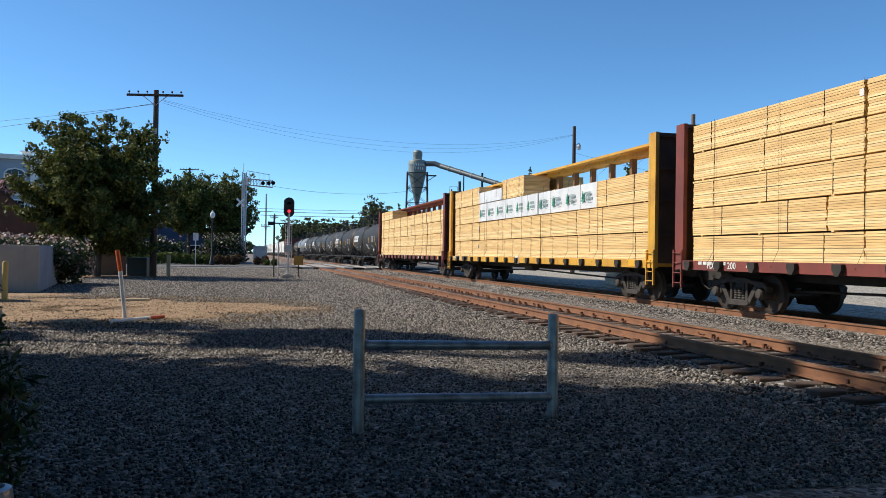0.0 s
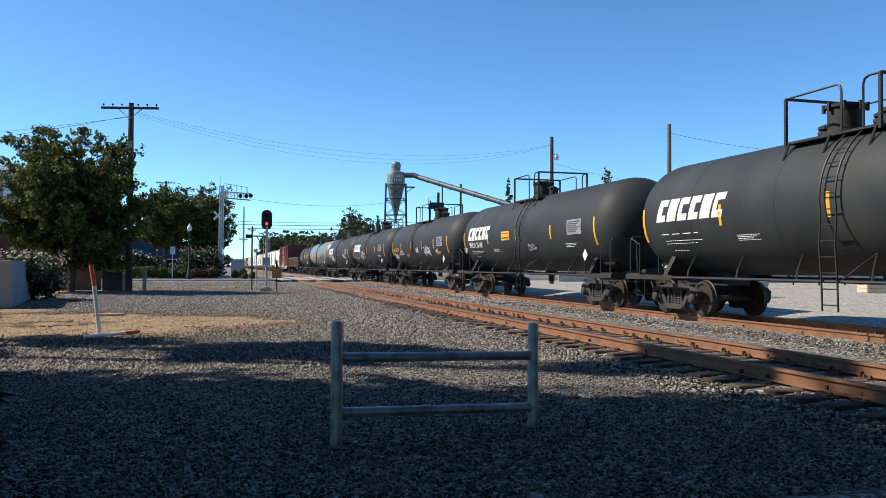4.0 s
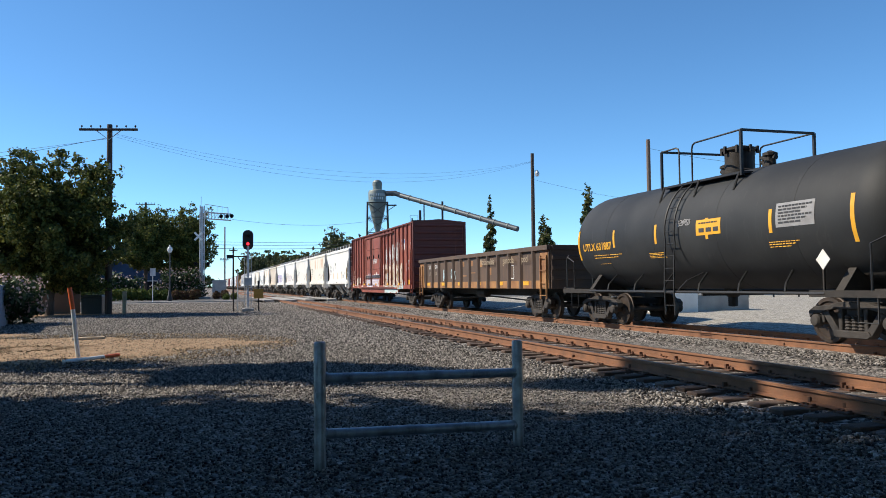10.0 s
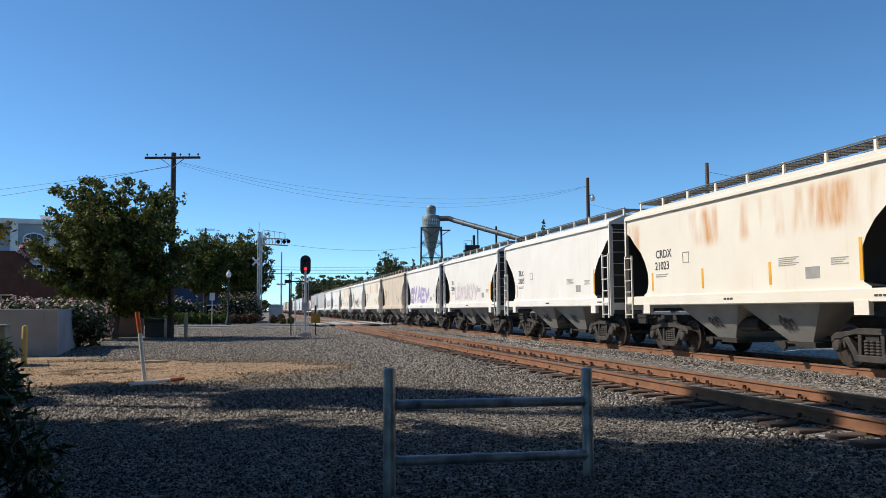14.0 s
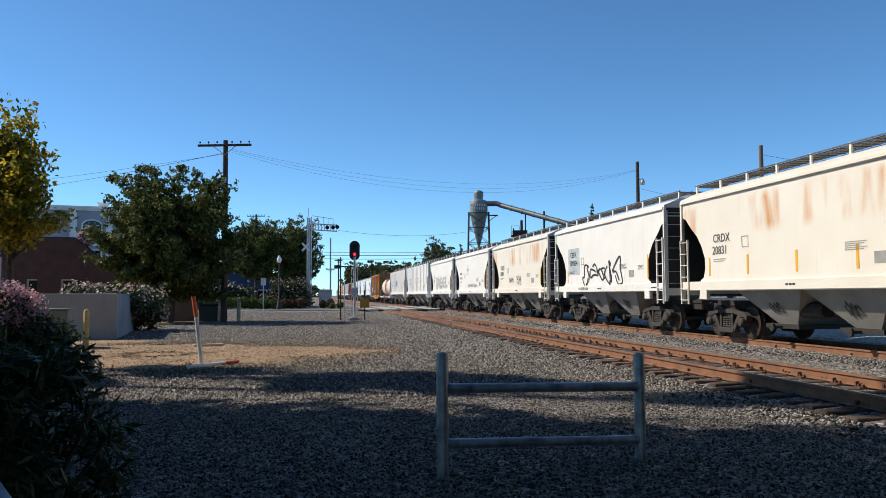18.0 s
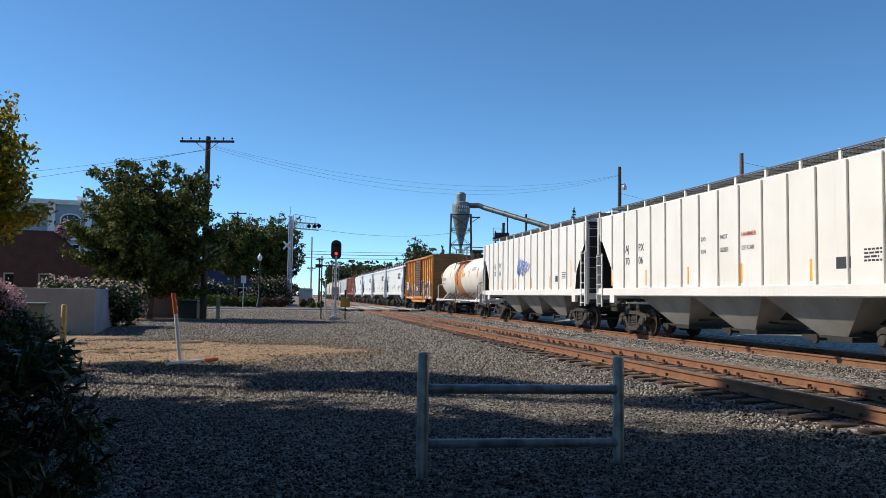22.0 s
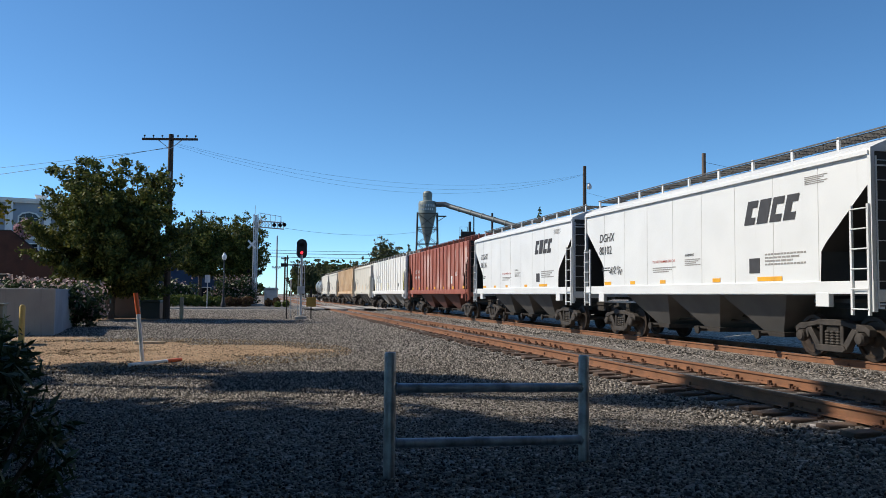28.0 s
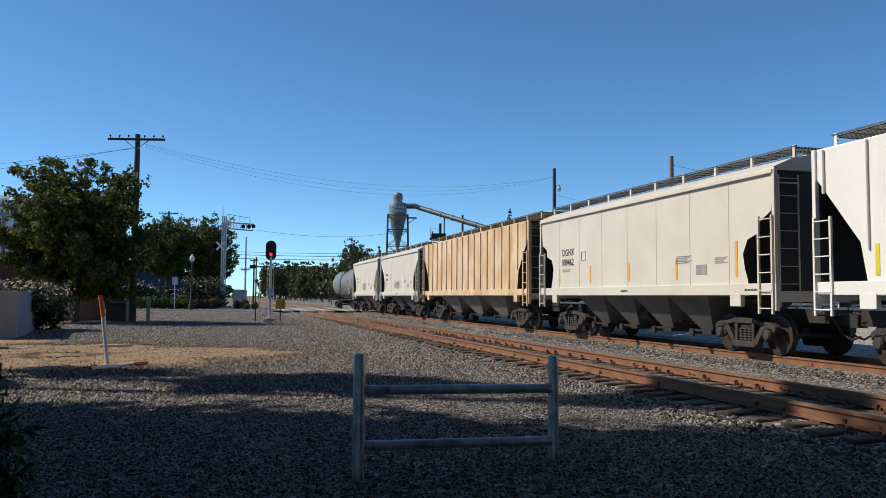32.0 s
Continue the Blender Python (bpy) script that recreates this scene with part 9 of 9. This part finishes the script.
def blue_house():
    t = thing("house", "dark blue house with a low gable roof beyond the hedge", "house", pose(-8.2, 110.0, 0.1, 0, 0, -3))
    B = mat("dark_blue_siding", (0.035, 0.07, 0.14), (0.03, 0.055, 0.11), 1.0, 40, 0.8)
    part("wall", Shape().prism([(-5, 0), (5, 0), (5, 2.6), (0, 5.9), (-5, 2.6)], 0, 9, "y"), B, t)
    for k in range(11):
        part("siding_board", Shape().box(-5 + max(0, (k * 0.42 - 2.6) * 1.5), 5 - max(0, (k * 0.42 - 2.6) * 1.5), -0.03, 0.0, 0.25 + k * 0.42, 0.62 + k * 0.42), B, t, smooth=0)
    r = Shape()
    for s in (-1, 1):
        r.prism([(s * 5.6, 2.25), (0, 6.0), (0, 6.2), (s * 5.7, 2.42)], -0.5, 9.5, "y")
    part("roof", r, mat("grey_blue_shingles", (0.12, 0.14, 0.17), (0.09, 0.105, 0.13), 1, 30, 0.9), t)
    tr = Shape()
    for s in (-1, 1):
        tr.prism([(s * 5.6, 2.22), (0, 5.95), (0, 6.15), (s * 5.65, 2.42)], -0.56, -0.5, "y")
    part("barge_board", tr, WHITEPAINT, t)
    for u in (-3.2, 1.6):
        w_ = part("window", Shape().box(u, u + 1.5, -0.05, -0.02, 0.9, 2.1), MATS["dark_glass"], t)
        part("window_frame", Shape().box(u - 0.1, u, -0.08, 0, 0.8, 2.2).box(u + 1.5, u + 1.6, -0.08, 0, 0.8, 2.2).box(u, u + 1.5, -0.08, 0, 2.1, 2.2).box(u, u + 1.5, -0.08, 0, 0.8, 0.9), WHITEPAINT, w_)
    return t


blue_house()


# ---- the yard beyond the train ----
sheet("yard", [16.2, 17.2, 18.5, 24, 40, 90, 160], [-60, -20] + [float(i) for i in range(0, 71)], lambda x, y: ground_z(x, y) + (0.03 if x > 17 else -0.04), LOT, "pale gravel yard beyond the tracks", "yard")
thing("concrete_block", "white painted concrete block in the yard", "concrete block", pose(18.3, 29.1, 0.0), shape=Shape().box(0, 1.8, 0, 1.85, -0.05, 1.05), material=WHITEPAINT, bevel=0.03)
thing("concrete_block", "bare tan concrete block in the yard", "concrete block", pose(20.4, 30.0, 0.0), shape=Shape().box(0, 2.9, 0, 1.5, -0.05, 0.92), material=CONC, bevel=0.03)
pk = thing("plank_stack", "stack of white painted planks in the yard", "plank stack", pose(17.0, 31.6, 0.0))
for k in range(5):
    part("plank", Shape().box(0.02 * (k % 2), 0.9 + 0.02 * (k % 2), 0.05 * (k % 3), 3.6 - 0.04 * (k % 2), 0.03 + k * 0.18, 0.19 + k * 0.18), WHITEPAINT, pk, bevel=0.012)
cr = thing("wooden_crate", "tan wooden crate in the yard", "crate", pose(32.0, 33.6, 0.0, 0, 0, -20))
for k in range(4):
    part("board", Shape().box(0, 1.6, -0.03, 0, 0.05 + k * 0.21, 0.24 + k * 0.21).box(-0.03, 0, 0, 1.2, 0.05 + k * 0.21, 0.24 + k * 0.21), MATS["pale_bare_wood"], cr, bevel=0.006)
part("core", Shape().box(0.0, 1.6, 0.0, 1.2, 0, 0.88), MATS["pale_bare_wood"], cr)
thing("low_wall", "long low pale wall at the back of the yard", "wall", pose(34, 62, 0.15, 0, 0, -16), shape=Shape().box(-6, 60, 0, 0.3, -0.1, 1.0), material=CONC, bevel=0.02)
# Railing's shadow side is put into its dark material.
yf = thing("yard_rail", "double pipe railing across the yard, coloured as its shadow side", "railing", pose(34.0, 52.6, 0.05, 0, 0, -16))
for i in range(20):
    part("post", Shape().tube((i * 1.9, 0, -0.1), (i * 1.9, 0, 0.98), 0.06, 8), IRON, yf)
for z in (0.62, 0.95):
    part("rail", Shape().tube((0, 0, z), (36.1, 0, z), 0.06, 8), IRON, yf)


def cyclone():
    x, y = 23.45, 107.6
    t = thing("dust_cyclone_tower", "grey-green cyclone dust collector on a steel lattice tower", "cyclone tower", pose(x, y, 0, 0, 0, -12))
    GG = mat("grey_green_sheet_metal", (0.21, 0.235, 0.215), (0.16, 0.18, 0.165), 0.8, 40, 0.55, 0.2, 0.06, streak=(0.18, 0.18, 0.15, 0.5))
    DUCT = mat("dark_duct_metal", (0.10, 0.115, 0.125), (0.075, 0.085, 0.09), 0.8, 40, 0.5, 0.3, 0.06)
    body = Shape().lathe([(1.22, 12.6), (1.24, 14.1), (1.14, 14.35), (0.62, 14.5), (0.62, 15.0), (0.66, 15.0), (0.66, 15.45), (0.5, 15.72), (0.1, 15.85)], 28, "z")
    part("drum", body, GG, t)
    part("cone", Shape().lathe([(1.22, 12.6), (0.16, 8.0), (0.16, 7.4)], 28, "z"), GG, t)
    lt = Shape()
    for i in range(2):
        for j in range(8 - i * 2):
            a = -1.9 + j * 0.26 + i * 0.2
            lt.box(math.sin(a + 1.0) * 1.25 - 0.06, math.sin(a + 1.0) * 1.25 + 0.06, -math.cos(a + 1.0) * 1.25 - 0.02, -math.cos(a + 1.0) * 1.25 + 0.02, 13.55 - i * 0.5, 13.85 - i * 0.5)
    part("lettering", lt, LETTERW, t, "rows of plain white blocks", smooth=0)
    L_ = 1.62
    for sx in (-1, 1):
        for sy in (-1, 1):
            part("leg", Shape().bar((sx * L_, sy * L_, 0), (sx * 1.35, sy * 1.35, 12.7), 0.16, 0.16), IRON, t)
    for z in (2.2, 4.3, 6.4, 8.5, 10.6, 12.6):
        k = L_ - 0.27 * z / 12.7
        for sx in (-1, 1):
            bars = [((sx * k, -k, z), (sx * k, k, z), 0.09), ((-k, sx * k, z), (k, sx * k, z), 0.09)]
            if z > 2.5:
                q = L_ - 0.27 * (z - 2.1) / 12.7
                bars += [((-k, sx * k, z), (q, sx * q, z - 2.1), 0.06), ((k, sx * k, z), (-q, sx * q, z - 2.1), 0.06),
                         ((sx * k, -k, z), (sx * q, q, z - 2.1), 0.06), ((sx * k, k, z), (sx * q, -q, z - 2.1), 0.06)]
            for p, q_, wd in bars:
                part("brace", Shape().bar(p, q_, wd, wd), IRON, t)
    d = Shape().tube((1.2, -0.6, 13.9), (2.4, -0.8, 13.9), 0.36, 16).tube((2.3, -0.8, 13.95), (3.3, -1.2, 13.5), 0.34, 16).tube((3.2, -1.2, 13.55), (16.8, -14.5, 8.0), 0.33, 16)
    part("duct", d, DUCT, t, "long sloping round duct")
    for i in range(9):
        k = 0.08 + i * 0.105
        p = Vector((3.2, -1.2, 13.55)).lerp(Vector((16.8, -14.5, 8.0)), k)
        q = Vector((3.2, -1.2, 13.55)).lerp(Vector((16.8, -14.5, 8.0)), k + 0.008)
        part("duct_flange", Shape().tube(p, q, 0.38, 16), GG, t)
    part("duct_support", Shape().tube((8.4, -6.3, 0), (8.4, -6.3, 12.2), 0.14, 8), IRON, t)
    part("bracket", Shape().box(1.3, 2.6, -0.9, -0.5, 12.2, 12.35).bar((1.2, -0.7, 11.4), (2.4, -0.7, 12.2), 0.08, 0.08), IRON, t)
    return t


cyclone()
mc = thing("yard_machine", "dark machinery on a platform with an exhaust stack", "machine", pose(26.5, 96.6, 0.1, 0, 0, -12))
part("frame", Shape().bar((-1, 0, 0), (-1, 0, 9.6), 0.16, 0.16).bar((0.5, 0, 0), (0.5, 0, 11.3), 0.14, 0.14).bar((0.5, 1, 0), (0.5, 1, 9.0), 0.14, 0.14).box(-1.3, 0.9, -0.4, 1.2, 8.6, 8.75), IRON, mc)
part("stack", Shape().tube((0, 0, 8.7), (0, 0, 10.6), 0.17, 10), BLACK, mc)
part("housing", Shape().box(-1.1, 0.7, -0.3, 1.0, 8.75, 9.35), IRON, mc, bevel=0.03)
part("railing", Shape().path([(-1.25, -0.35, 8.7), (-1.25, -0.35, 9.9), (-0.3, -0.35, 9.9), (-0.3, -0.35, 8.7)], 0.03), IRON, mc)
hs = thing("warehouse", "low yard building with a brown hip roof", "building", pose(54.0, 60.0, 0.1, 0, 0, -44))
part("wall", Shape().box(-7, 12, 0, 10, 0, 6.6), mat("tan_wall", (0.42, 0.37, 0.30), (0.36, 0.31, 0.25), 0.7, 40, 0.9), hs)
part("roof", Shape().add([(-7.8, -0.8, 6.5), (12.8, -0.8, 6.5), (12.8, 10.8, 6.5), (-7.8, 10.8, 6.5), (-3.2, 5, 9.4), (8.5, 5, 9.4)], [(0, 1, 5, 4), (1, 2, 5), (2, 3, 4, 5), (3, 0, 4), (0, 3, 2, 1)]), mat("brown_shingle_roof", (0.20, 0.145, 0.115), (0.16, 0.115, 0.095), 1.2, 30, 0.9), hs, "brown shingle hip roof")
for u in (-4, 0, 4, 8):
    w_ = part("window", Shape().box(u, u + 1.6, -0.04, -0.01, 3.6, 4.9), MATS["dark_glass"], hs)
    part("window_frame", Shape().box(u - 0.08, u, -0.06, 0, 3.5, 5.0).box(u + 1.6, u + 1.68, -0.06, 0, 3.5, 5.0).box(u, u + 1.6, -0.06, 0, 4.9, 5.0).box(u, u + 1.6, -0.06, 0, 3.5, 3.6), WHITEPAINT, w_)
wp = thing("radio_mast", "white lattice radio mast in the yard", "mast", pose(50.9, 48.5, 0.1))
for a in range(3):
    c_, s_ = math.cos(a * 2.094) * 0.3, math.sin(a * 2.094) * 0.3
    part("leg", Shape().tube((c_, s_, 0), (c_, s_, 11.4), 0.05, 6), WHITEPAINT, wp)
z_ = Shape()
for i in range(22):
    a0, a1 = i % 3, (i + 1) % 3
    z_.tube((math.cos(a0 * 2.094) * 0.3, math.sin(a0 * 2.094) * 0.3, 0.3 + i * 0.5), (math.cos(a1 * 2.094) * 0.3, math.sin(a1 * 2.094) * 0.3, 0.8 + i * 0.5), 0.03, 5)
part("lattice", z_, WHITEPAINT, wp)


# ---- what moves: the train rolls toward and past the viewer at an even speed ----
SPEED = 16.0


def motions():
    for c, u in CARS:
        walk(c, [(t, pose(FAR_X, u - SPEED * t, FAR_Z)) for t in (0.0, 8.0, 16.0, 24.0, 32.0)])


motions()
